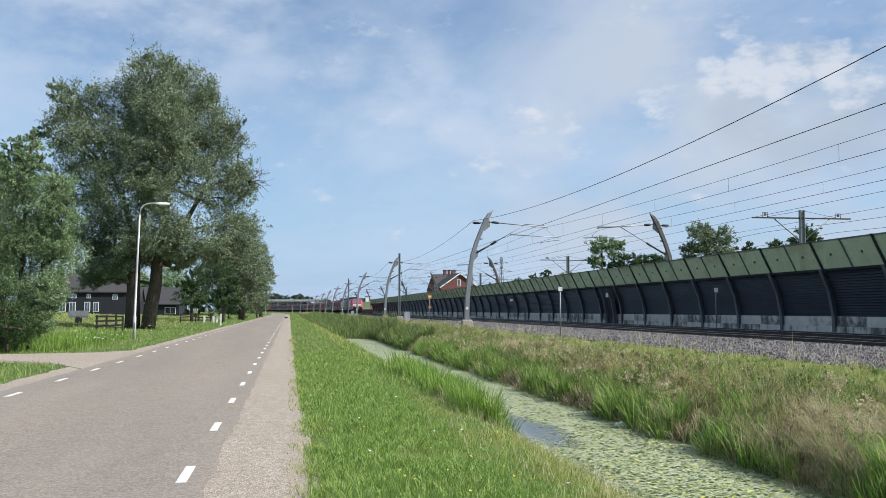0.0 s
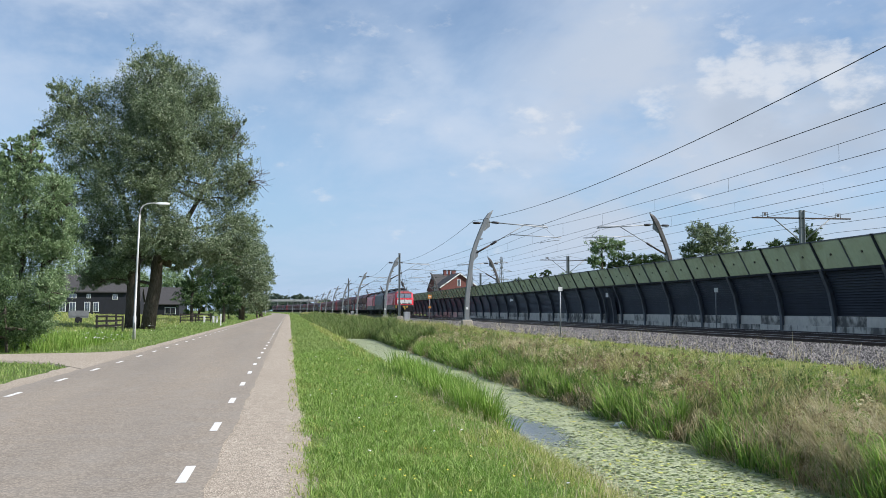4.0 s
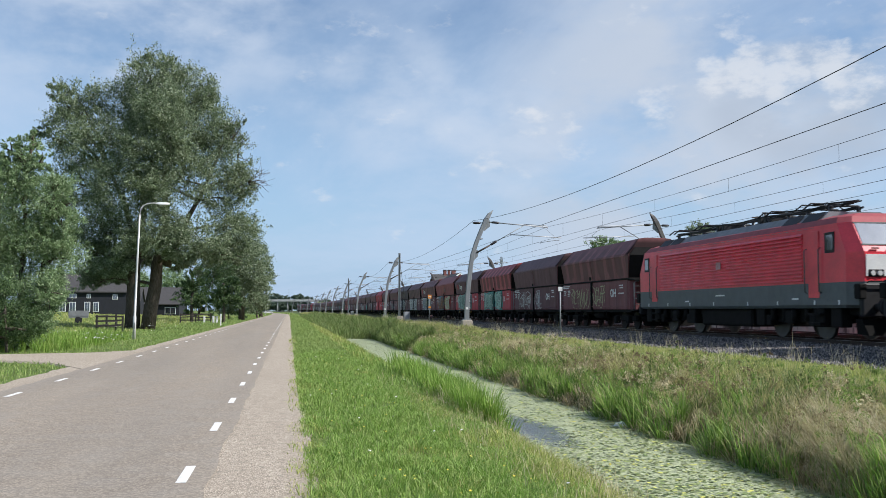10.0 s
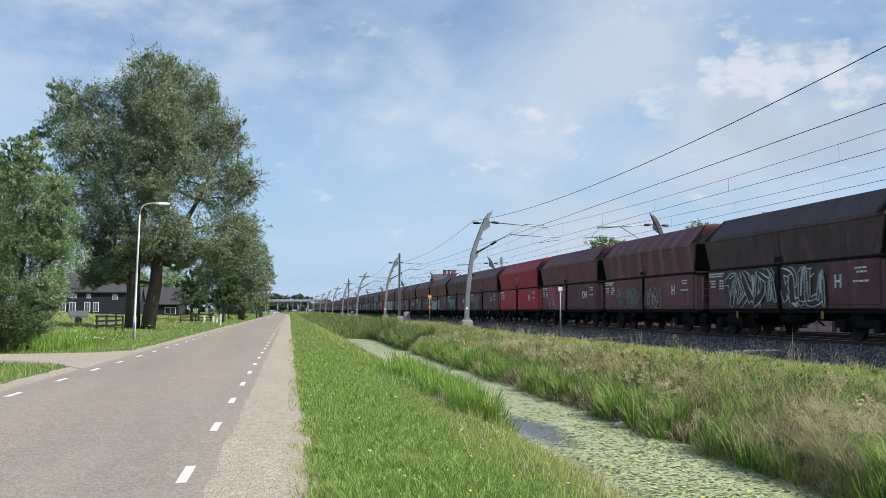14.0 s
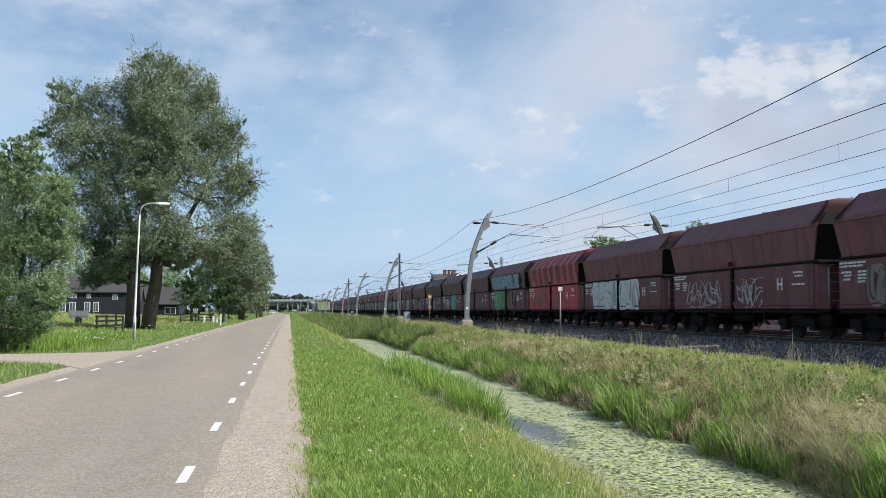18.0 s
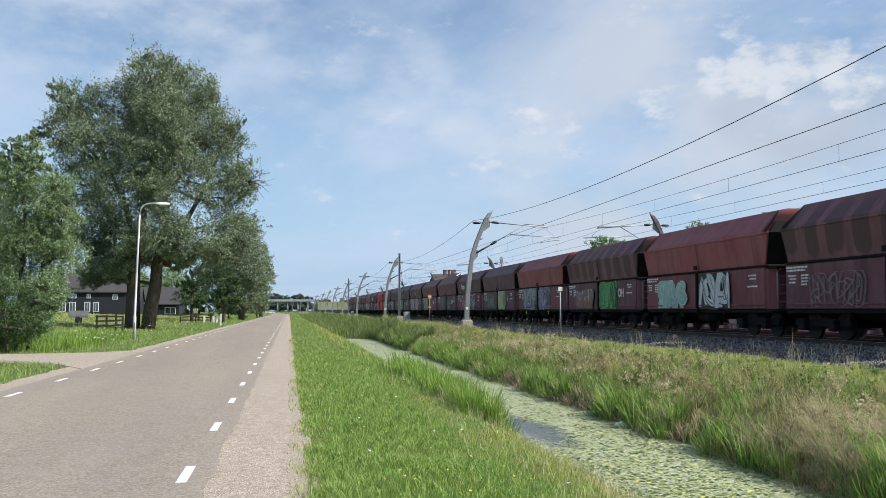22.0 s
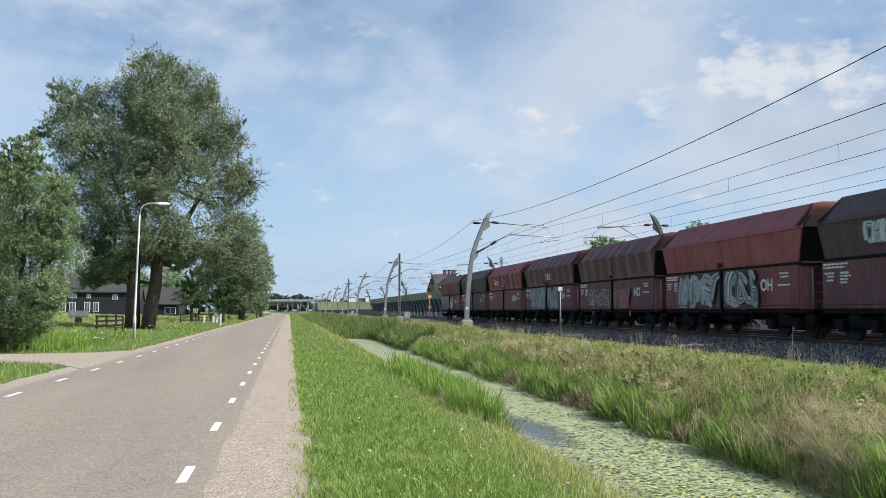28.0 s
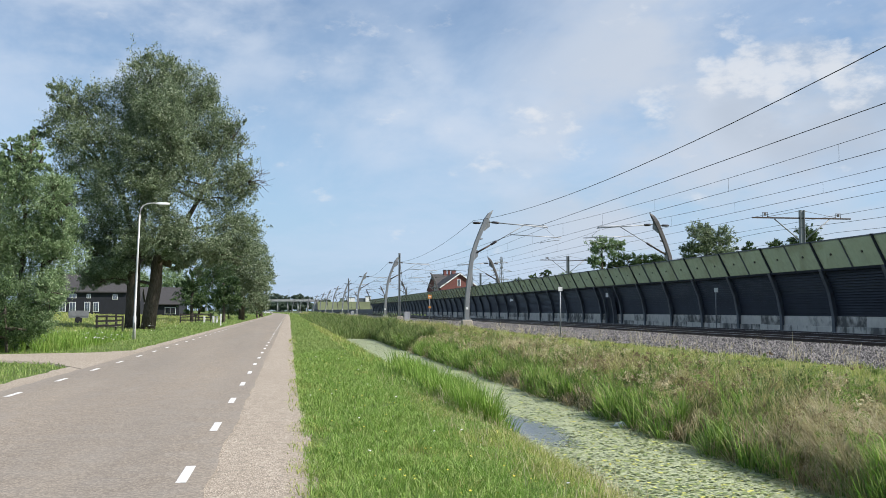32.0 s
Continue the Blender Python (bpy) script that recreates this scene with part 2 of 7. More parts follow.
def mat_ballast_bed():
    M = Mat("ballast_bed", 0.95, 0, 0.2)
    chip = M.voronoi(17, "Color")
    s = M.node("ShaderNodeSeparateColor")
    M.link(chip, s.inputs[0])
    c = M.ramp(s.outputs[0], [(0, (0.03, 0.029, 0.027)), (0.5, (0.085, 0.082, 0.078)), (1, (0.2, 0.195, 0.185))])
    M.color(c)
    M.bump(M.voronoi(17), 1.0, 0.05)
    return M.m


def mat_steel(name="galvanised_steel", c=(0.25, 0.262, 0.268), rough=0.55):
    M = Mat(name, rough, 0.2)
    n = M.noise(6, 4, 0.6, (1, 1, 0.3))
    M.color(M.ramp(n, [(0.3, tuple(v * 0.75 for v in c)), (0.7, c)]))
    M.rough(M.rng(n, 0.3, 0.7, rough - 0.12, rough + 0.15))
    return M.m


def mat_concrete(name="concrete", c=(0.42, 0.4, 0.37)):
    M = Mat(name, 0.9, 0, 0.3)
    n = M.noise(1.2, 6, 0.65)
    st = M.noise(2.5, 5, 0.6, (1, 1, 0.15))
    col = M.ramp(n, [(0.3, tuple(v * 0.7 for v in c)), (0.7, c)])
    col = M.mix(M.rng(st, 0.5, 0.72, 0, 0.5), col, tuple(v * 0.42 for v in c))
    M.color(col)
    M.bump(M.noise(30, 3), 0.2, 0.01)
    return M.m


def mat_wagon(name, c, fade, bars=0.0):
    """Weathered freight wagon paint: sooty runs down the sides, faded patches, each wagon with stains of its own."""
    M = Mat(name, 0.62, 0, 0.35)
    r = M.random()
    shift = M.node("ShaderNodeCombineXYZ")
    M.link(M.math("MULTIPLY", r, 83.0), shift.inputs[1])
    M.link(M.math("MULTIPLY", r, 29.0), shift.inputs[0])
    move = M.node("ShaderNodeVectorMath")
    M.link(M.tc.outputs["Object"], move.inputs[0])
    M.link(shift.outputs[0], move.inputs[1])

    def stain(scale, detail, rough, stretch=(1, 1, 1)):
        mp = M.node("ShaderNodeMapping")
        mp.inputs["Scale"].default_value = stretch
        M.link(move.outputs[0], mp.inputs[0])
        n = M.node("ShaderNodeTexNoise")
        n.inputs["Scale"].default_value, n.inputs["Detail"].default_value, n.inputs["Roughness"].default_value = scale, detail, rough
        M.link(mp.outputs[0], n.inputs["Vector"])
        return n.outputs[0]

    y, z = sep_axis(M, 1), sep_axis(M, 2)
    big = stain(0.8, 5, 0.6)
    run = stain(2.2, 5, 0.62, (1, 1.0, 0.12))
    fine = stain(26, 4, 0.65)
    pale = stain(4.5, 5, 0.65, (1, 1.0, 0.2))
    col = M.mix(M.rng(big, 0.35, 0.7), c, fade)
    col = M.mix(M.rng(run, 0.46, 0.72, 0, 0.65), col, tuple(v * 0.38 for v in c))
    col = M.mix(M.rng(pale, 0.55, 0.75, 0, 0.35), col, (0.3, 0.2, 0.195))
    col = M.mix(M.rng(fine, 0.5, 0.75, 0, 0.4), col, (0.055, 0.04, 0.035))
    if bars:
        # dark blocks with rounded feet between the paler runs below each roof rib
        wob = M.math("ADD", M.math("MULTIPLY", y, 4.4), M.math("MULTIPLY", stain(0.7, 1, 0.4, (1, 1, 0.2)), 4.0))
        sn = M.math("SINE", wob, 0.0)
        foot = M.math("ADD", M.math("ADD", z, M.math("MULTIPLY", sn, 0.16)), M.math("MULTIPLY", stain(0.9, 2, 0.5, (1, 1, 0.02)), 1.4))
        k = M.math("MULTIPLY", M.rng(sn, -0.55, -0.3, 0, bars), M.rng(foot, 3.42, 3.56))
        k = M.math("MULTIPLY", k, M.rng(z, 4.5, 4.05, 0.35, 1.0))
        col = M.mix(k, col, tuple(v * 0.3 + 0.012 for v in c))
    else:
        k = M.math("MULTIPLY", M.rng(z, 3.7, 3.85, 0, 0.45), M.rng(big, 0.3, 0.65, 0.3, 1.0))
        col = M.mix(k, col, tuple(v * 0.5 + 0.05 for v in c))
    # near-black on the sloping ends: shade put into their colour
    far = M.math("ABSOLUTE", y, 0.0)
    end_shade = M.math("MULTIPLY", M.rng(far, 5.45, 5.8, 0, 0.93), M.rng(z, 3.66, 3.8))
    col = M.mix(end_shade, col, (0.018, 0.014, 0.014))
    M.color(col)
    # the darkened ends also lose their sheen
    M.rough(M.rng(end_shade, 0, 0.9, 0.62, 1.0))
    M.link(M.rng(end_shade, 0, 0.9, 0.35, 0.02), M.b.inputs["Specular IOR Level"])
    M.bump(big, 0.15, 0.04)
    return M.m


def mat_ink(name, c, worn=0.48):
    """Old spray paint, worn and streaked with grime."""
    M = Mat(name, 0.55, 0, 0.35)
    n = M.noise(1.3, 5, 0.65)
    run = M.noise(3.5, 5, 0.65, (1, 1, 0.2))
    f = M.noise(22, 3, 0.6)
    col = M.ramp(n, [(0.3, tuple(v * 0.75 for v in c)), (0.7, c)])
    col = M.mix(M.rng(run, 0.48, 0.7, 0, worn), col, tuple(v * 0.35 + 0.05 for v in c))
    M.color(M.mix(M.rng(f, 0.52, 0.72, 0, worn), col, (0.09, 0.05, 0.05)))
    return M.m


def mat_glass(name, c=(0.02, 0.025, 0.03), rough=0.05):
    M = Mat(name, rough, 0, 0.8)
    M.b.inputs["IOR"].default_value = 2.1
    M.color(c)
    return M.m


def mat_panel_green():
    """Green-tinted clear screens, dulled by rain streaks and dirt."""
    M = Mat("green_screen", 0.14, 0, 0.5)
    n = M.noise(1.2, 5, 0.6)
    st = M.noise(3, 4, 0.6, (1, 1.0, 0.12))
    col = M.ramp(n, [(0.3, (0.2, 0.235, 0.175)), (0.7, (0.29, 0.325, 0.255))])
    M.color(M.mix(M.rng(st, 0.5, 0.75, 0, 0.5), col, (0.33, 0.35, 0.29)))
    milk = M.node("ShaderNodeBsdfTranslucent")
    milk.inputs[0].default_value = (0.26, 0.29, 0.24, 1)
    body = M.node("ShaderNodeMixShader")
    body.inputs[0].default_value = 0.28
    M.link(M.b.outputs[0], body.inputs[1])
    M.link(milk.outputs[0], body.inputs[2])
    tr = M.node("ShaderNodeBsdfTransparent")
    tr.inputs[0].default_value = (0.66, 0.76, 0.62, 1)
    mx = M.node("ShaderNodeMixShader")
    M.link(M.rng(M.math("ADD", n, M.math("MULTIPLY", st, 0.6)), 0.5, 1.1, 0.42, 0.15), mx.inputs[0])
    M.link(body.outputs[0], mx.inputs[1])
    M.link(tr.outputs[0], mx.inputs[2])
    M.link(mx.outputs[0], M.nt.nodes["Material Output"].inputs[0])
    return M.m


def mat_stained_panel():
    """Pale precast concrete with black run-off from the louvres above."""
    M = Mat("stained_concrete", 0.9, 0, 0.3)
    r = M.math("MULTIPLY", M.random(), 40.0)
    n = M.noise(1.5, 6, 0.65)
    st = M.noise(1.3, 5, 0.65, (1, 1, 0.6))
    col = M.ramp(n, [(0.3, (0.5, 0.47, 0.42)), (0.7, (0.7, 0.66, 0.59))])
    M.color(M.mix(M.rng(M.math("ADD", st, M.math("MULTIPLY", M.math("SINE", r, 0.0), 0.1)), 0.5, 0.66, 0, 0.85), col, (0.05, 0.05, 0.05)))
    M.bump(M.noise(30, 3), 0.2, 0.01)
    return M.m


MAT = dict(
    asphalt=mat_asphalt(), gravel=mat_gravel(), ground=mat_ground(), bark=mat_bark(), water=mat_water(), weed=mat_weed(),
    ballast=mat_ballast(), bed=mat_ballast_bed(), steel=mat_steel(), concrete=mat_concrete("concrete", (0.4, 0.415, 0.44)), plinth=mat_concrete("plinth", (0.46, 0.4, 0.33)),
    line=mat_plain("road_paint", (0.72, 0.71, 0.68), 0.7, var=0.2, scale=6),
    louvre=mat_plain("dark_louvre", (0.022, 0.029, 0.042), 0.5, var=0.3, scale=1.0),
    post=mat_plain("barrier_post", (0.1, 0.112, 0.128), 0.5, var=0.3, scale=2.0),
    green=mat_panel_green(), stained=mat_stained_panel(), rail=mat_plain("rusty_rail", (0.05, 0.034, 0.027), 0.75, var=0.4, scale=4),
    railtop=mat_plain("rail_head", (0.45, 0.44, 0.43), 0.3, 0.8), sleeper=mat_concrete("sleeper", (0.33, 0.31, 0.28)),
    wire=mat_plain("copper_wire", (0.035, 0.035, 0.036), 0.6, 0.3), insul=mat_plain("insulator", (0.03, 0.025, 0.025), 0.35),
    white=mat_plain("white_paint", (0.78, 0.78, 0.76), 0.5, var=0.12), black=mat_plain("black_paint", (0.022, 0.022, 0.024), 0.55, var=0.3),
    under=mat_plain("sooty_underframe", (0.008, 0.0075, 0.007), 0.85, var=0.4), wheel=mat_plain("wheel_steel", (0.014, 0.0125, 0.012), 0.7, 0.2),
    red=mat_plain("loco_red", (0.78, 0.052, 0.074), 0.3, var=0.22, scale=1.2), dull_red=mat_plain("weathered_red", (0.3, 0.05, 0.055), 0.6, var=0.3, scale=2),
    lgrey=mat_plain("loco_grey", (0.1, 0.112, 0.118), 0.5, var=0.2), lroof=mat_plain("loco_roof", (0.19, 0.2, 0.21), 0.6, var=0.25),
    lblack=mat_plain("loco_black", (0.008, 0.014, 0.018), 0.38, var=0.25), glass=mat_glass("cab_glass"),
    yellow=mat_plain("yellow_paint", (0.42, 0.28, 0.05), 0.6, var=0.45, scale=5), orange=mat_plain("orange_paint", (0.7, 0.26, 0.04), 0.5),
    grey_concrete=mat_concrete("viaduct_concrete", (0.42, 0.425, 0.43)), loco_wheel=mat_plain("loco_wheel", (0.09, 0.085, 0.08), 0.5, 0.4),
    pale_red=mat_plain("emblem_pale", (0.5, 0.25, 0.26), 0.5),
    wood=mat_plain("weathered_wood", (0.03, 0.025, 0.022), 0.9, var=0.4, scale=5), brick=mat_plain("brick_red", (0.17, 0.062, 0.052), 0.9, var=0.3, scale=2),
    tile=mat_plain("roof_tile", (0.055, 0.052, 0.052), 0.8, var=0.3), darkwood=mat_plain("black_boards", (0.012, 0.014, 0.02), 0.8, var=0.3),
    screen=mat_plain("mirrored_screen", (0.42, 0.44, 0.46), 0.12, 0.75, var=0.1),
    lens=mat_glass("lamp_lens", (0.7, 0.7, 0.68), 0.1),
)
MAT["leaf_willow"] = mat_leaf("leaf_willow", (0.09, 0.125, 0.063), (0.225, 0.285, 0.155), (0.5, 0.55, 0.41))
MAT["leaf_bright"] = mat_leaf("leaf_bright", (0.11, 0.175, 0.07), (0.27, 0.37, 0.18), (0.5, 0.59, 0.38), 0.36)
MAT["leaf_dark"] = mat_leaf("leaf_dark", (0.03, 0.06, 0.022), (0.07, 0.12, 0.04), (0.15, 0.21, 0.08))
# distance haze put into the leaf colour: paler and bluer
MAT["leaf_hazy"] = mat_leaf("leaf_hazy", (0.09, 0.13, 0.1), (0.15, 0.2, 0.15), (0.22, 0.27, 0.2))
MAT["grass"] = mat_grass("mown_verge", [(0.1, 0.2, 0.03), (0.19, 0.33, 0.055), (0.28, 0.42, 0.09), (0.42, 0.47, 0.19)], (0.27, 0.36, 0.09), 0.8, 0.5, through_light=0.4)
MAT["far_verge"] = mat_grass("far_verge", [(0.1, 0.19, 0.04), (0.19, 0.3, 0.065), (0.28, 0.38, 0.1), (0.41, 0.44, 0.19)], (0.27, 0.33, 0.1), 0.3, 0.5, through_light=0.35)
MAT["verge_tall"] = mat_grass("uncut_verge", [(0.1, 0.2, 0.025), (0.17, 0.31, 0.045), (0.25, 0.4, 0.07), (0.36, 0.42, 0.13)], (0.24, 0.33, 0.07), 1.0, 0.4, through_light=0.4)
MAT["reed"] = mat_grass("bank_reed", [(0.07, 0.15, 0.025), (0.15, 0.29, 0.045), (0.27, 0.42, 0.08), (0.42, 0.47, 0.18)], (0.2, 0.27, 0.07), 1.1, 0.5, through_light=0.45)
MAT["bank"] = mat_grass("rough_bank", [(0.11, 0.16, 0.035), (0.25, 0.31, 0.075), (0.42, 0.43, 0.15), (0.58, 0.52, 0.28)], (0.42, 0.37, 0.19), 0.9, 0.6, (0.42, 0.6), 0.45)
MAT["bank_dark"] = mat_grass("dark_bank", [(0.05, 0.09, 0.022), (0.1, 0.17, 0.04), (0.19, 0.27, 0.07), (0.32, 0.33, 0.14)], (0.14, 0.16, 0.06), 0.9, 0.5, through_light=0.35)
MAT["litter"] = mat_grass("withered_litter", [(0.15, 0.11, 0.065), (0.36, 0.285, 0.165), (0.54, 0.45, 0.28), (0.72, 0.63, 0.43)], (0.33, 0.28, 0.14), 1.3, 0.5, through_light=0.48)
MAT["short"] = mat_grass("short_bank", [(0.19, 0.27, 0.05), (0.31, 0.39, 0.085), (0.44, 0.475, 0.145), (0.56, 0.52, 0.25)], (0.41, 0.39, 0.155), 0.5, 0.6, through_light=0.45)
MAT["dry"] = mat_grass("dry_grass", [(0.44, 0.38, 0.22), (0.62, 0.55, 0.34), (0.74, 0.68, 0.46), (0.32, 0.26, 0.13)], (0.5, 0.42, 0.24), through_light=0.45)
MAT["dock"] = mat_grass("withered_dock", [(0.1, 0.065, 0.04), (0.24, 0.17, 0.1), (0.38, 0.29, 0.19), (0.17, 0.15, 0.06)], (0.22, 0.16, 0.09), through_light=0.35)
MAT["far_slope"] = mat_plain("far_slope", (0.115, 0.135, 0.065), 0.95, var=0.35, scale=0.08)
MAT["dull_steel"] = mat_steel("brown_grey_steel", (0.12, 0.11, 0.105), 0.6)
MAT["tube"] = mat_steel("bright_tube", (0.4, 0.41, 0.42), 0.55)
MAT["lamp"] = mat_steel("lamp_steel", (0.55, 0.55, 0.53), 0.45)

for key in ("lblack", "louvre", "under", "black"):
    MAT[key].node_tree.nodes["Principled BSDF"].inputs["Specular IOR Level"].default_value = 0.22

# ---------------- mesh helpers ----------------


class Geo:
    """Collects faces and makes one mesh of them."""

    def __init__(self):
        self.v, self.f, self.s = [], [], []

    def add(self, vs, fs, smooth=False):
        n = len(self.v)
        self.v += [tuple(p) for p in vs]
        self.f += [tuple(n + i for i in q) for q in fs]
        self.s += [smooth] * len(fs)
        return self

    def box(self, x0, x1, y0, y1, z0, z1, c=0.0):
        """A box with its upright and level edges chamfered by c."""
        if c <= 0:
            vs = [(x, y, z) for z in (z0, z1) for x, y in ((x0, y0), (x1, y0), (x1, y1), (x0, y1))]
            return self.add(vs, [(3, 2, 1, 0), (4, 5, 6, 7), (0, 1, 5, 4), (1, 2, 6, 5), (2, 3, 7, 6), (3, 0, 4, 7)])
        ring = lambda d, z: [(x0 + c + d, y0 + d, z), (x1 - c - d, y0 + d, z), (x1 - d, y0 + c + d, z), (x1 - d, y1 - c - d, z),
                             (x1 - c - d, y1 - d, z), (x0 + c + d, y1 - d, z), (x0 + d, y1 - c - d, z), (x0 + d, y0 + c + d, z)]
        k = c * 0.7
        vs = ring(k, z0) + ring(0, z0 + c) + ring(0, z1 - c) + ring(k, z1)
        fs = [tuple(reversed(range(8))), tuple(range(24, 32))]
        for r in range(3):
            for i in range(8):
                j = (i + 1) % 8
                fs.append((8 * r + i, 8 * r + j, 8 * r + 8 + j, 8 * r + 8 + i))
        return self.add(vs, fs)

    def loft(self, rings, closed=True, caps=True, smooth=False):
        n = len(rings[0])
        vs = [p for r in rings for p in r]
        fs = []
        for a in range(len(rings) - 1):
            for i in range(n if closed else n - 1):
                j = (i + 1) % n
                fs.append((a * n + i, a * n + j, a * n + n + j, a * n + n + i))
        self.add(vs, fs, smooth)
        if caps and closed:
            m = len(self.v) - len(vs)
            self.f += [tuple(m + i for i in reversed(range(n))), tuple(m + len(vs) - n + i for i in range(n))]
            self.s += [False, False]
        return self

    def tube(self, pts, r, n=6, caps=True):
        """A round bar along pts; r is one radius or one for each point."""
        pts = [Vector(p) for p in pts]
        rs = r if isinstance(r, (list, tuple)) else [r] * len(pts)
        rings = []
        for i, p in enumerate(pts):
            d = (pts[min(i + 1, len(pts) - 1)] - pts[max(i - 1, 0)])
            d = d.normalized() if d.length > 1e-9 else Vector((0, 0, 1))
            u = d.cross(Vector((0, 0, 1)) if abs(d.z) < 0.95 else Vector((1, 0, 0))).normalized()
            w = d.cross(u)
            rings.append([p + (u * math.cos(2 * math.pi * k / n) + w * math.sin(2 * math.pi * k / n)) * rs[i] for k in range(n)])
        return self.loft(rings, True, caps, n > 4)

    def disc(self, c, axis, r, half, n=16):
        """A short cylinder round c along axis."""
        a = Vector(axis).normalized() * half
        return self.tube([Vector(c) - a, Vector(c) + a], r, n)

    def mesh(self, name):
        me = bpy.data.meshes.new(name)
        me.from_pydata(self.v, [], self.f)
        me.polygons.foreach_set("use_smooth", self.s)
        me.update()
        bm = bmesh.new()
        bm.from_mesh(me)
        bmesh.ops.recalc_face_normals(bm, faces=bm.faces)
        bm.to_mesh(me)
        bm.free()
        return me


def thing(name, label, category, group="", m=None):
    ob = new(name)
    ob.empty_display_size = 0.2
    if m is not None:
        ob.matrix_basis = m
    return tagged(ob, label, category, group)


def part(name, geo, material, parent=None, label=""):
    me = geo if isinstance(geo, bpy.types.Mesh) else geo.mesh(name)
    if not me.materials:
        me.materials.append(material)
    ob = new(name, me)
    ob.parent = parent
    return tagged(ob, label) if label else ob


def solo(name, geo, material, label, category, group="", m=None, kind=""):
    ob = part(name, geo, material)
    if m is not None:
        ob.matrix_basis = m
    return tagged(ob, label, category, group, kind)


def numpy_mesh(name, verts, quads=None, tris=None):
    """A mesh straight from arrays of corners and of four- or three-cornered faces."""
    me = bpy.data.meshes.new(name)
    q = np.zeros((0, 4), np.int32) if quads is None else quads
    t = np.zeros((0, 3), np.int32) if tris is None else tris
    me.vertices.add(len(verts))
    me.vertices.foreach_set("co", np.asarray(verts, np.float32).ravel())
    loops = np.concatenate([q.ravel(), t.ravel()]).astype(np.int32)
    me.loops.add(len(loops))
    me.loops.foreach_set("vertex_index", loops)
    me.polygons.add(len(q) + len(t))
    me.polygons.foreach_set("loop_start", np.concatenate([np.arange(len(q)) * 4, len(q) * 4 + np.arange(len(t)) * 3]).astype(np.int32))
    me.update(calc_edges=True)
    return me


# ---------------- plan ----------------
BEND_Y, BEND_R = 340.0, 3300.0
RAIL_Z = 0.70          # rail head
TRACK_1, TRACK_2 = 18.2, 22.5


def bend(y):
    """How far the whole corridor has swung to the west at y."""
    if y < BEND_Y:
        return 0.0
    return min(y - BEND_Y, 900.0) ** 2 / (2 * BEND_R) + max(0.0, y - BEND_Y - 900.0) * 900.0 / BEND_R


def ground_z(x, y):
    """Height of the ground, x taken across the corridor."""
    pts = ((-4000, 1.5), (-60, 1.5), (-35, 1.35), (-18, 0.2), (-13, -0.03), (-0.2, -0.03), (0.25, 0.0), (1.8, 0.0), (2.9, -0.12), (3.5, -0.4), (3.95, -0.75),
           (4.6, -0.95), (5.8, -0.95), (6.25, -0.7), (6.7, -0.3), (7.6, 0.1), (9.2, 0.36), (12.4, 0.40), (29, 0.40), (36, 0.1), (4000, 0.1))
    for (a, za), (b, zb) in zip(pts, pts[1:]):
        if x <= b:
            return za + (zb - za) * (x - a) / (b - a)
    return pts[-1][1]


def strip(name, xs, ys, height, material, label, category, ragged=0.0):
    """A sheet over the corridor: xs across, ys along, bending with it; its two edges may be ragged."""
    def edge(i, y):
        if not ragged or 0 < i < len(xs) - 1:
            return 0.0
        return ragged * (noise.noise(Vector((i * 7.3, y * 0.9, 0.4))) + 0.6 * noise.noise(Vector((i * 3.1, y * 3.7, 1.7))))
    vs = [(x - bend(y) + edge(i, y), y, height(x, y)) for y in ys for i, x in enumerate(xs)]
    n = len(xs)
    qs = np.array([(j * n + i, j * n + i + 1, j * n + n + i + 1, j * n + n + i) for j in range(len(ys) - 1) for i in range(n - 1)], np.int32)
    me = numpy_mesh(name, np.array(vs), qs)
    me.polygons.foreach_set("use_smooth", [True] * len(qs))
    ob = part(name, me, material)
    return tagged(ob, label, category, kind="structure")


YS = [-900, -300, -100, -40, -15] + [y * 2.5 for y in range(-4, 17)] + list(range(45, 120, 6)) + list(range(120, 340, 20)) + list(range(340, 1300, 30)) + [1500, 1900, 2600, 3600, 4800]

# ---------------- ground, road, ditch ----------------
GX = [-4000, -1500, -600, -250, -120, -60, -40, -22, -13, -8, -6.4, -4, -2, -0.2, 0.25, 1.0, 1.8, 2.4, 2.9, 3.2, 3.5, 3.95, 4.6, 5.2, 5.8, 6.25, 6.7, 7.1, 7.6, 8.4, 9.2, 10.5, 12.4, 15, 20, 25, 29, 36, 60, 120, 300, 800, 2000, 4200]


def rough_ground(x, y):
    z = ground_z(x, y)
    if 0.3 < x < 12 and y < 200:
        z += 0.05 * noise.noise(Vector((x * 1.3, y * 0.5, 0)))
    return z


GROUND_ROWS = np.array([[rough_ground(x, y) for x in GX] for y in YS])


def ground_at(x, y):
    """Height of the ground sheet at many places, x taken across the corridor."""
    gx, gy = np.array(GX, float), np.array(YS, float)
    i = np.clip(np.searchsorted(gx, x) - 1, 0, len(gx) - 2)
    j = np.clip(np.searchsorted(gy, y) - 1, 0, len(gy) - 2)
    u, v = (x - gx[i]) / (gx[i + 1] - gx[i]), (y - gy[j]) / (gy[j + 1] - gy[j])
    h = GROUND_ROWS
    return h[j, i] * (1 - u) * (1 - v) + h[j, i + 1] * u * (1 - v) + h[j + 1, i] * (1 - u) * v + h[j + 1, i + 1] * u * v


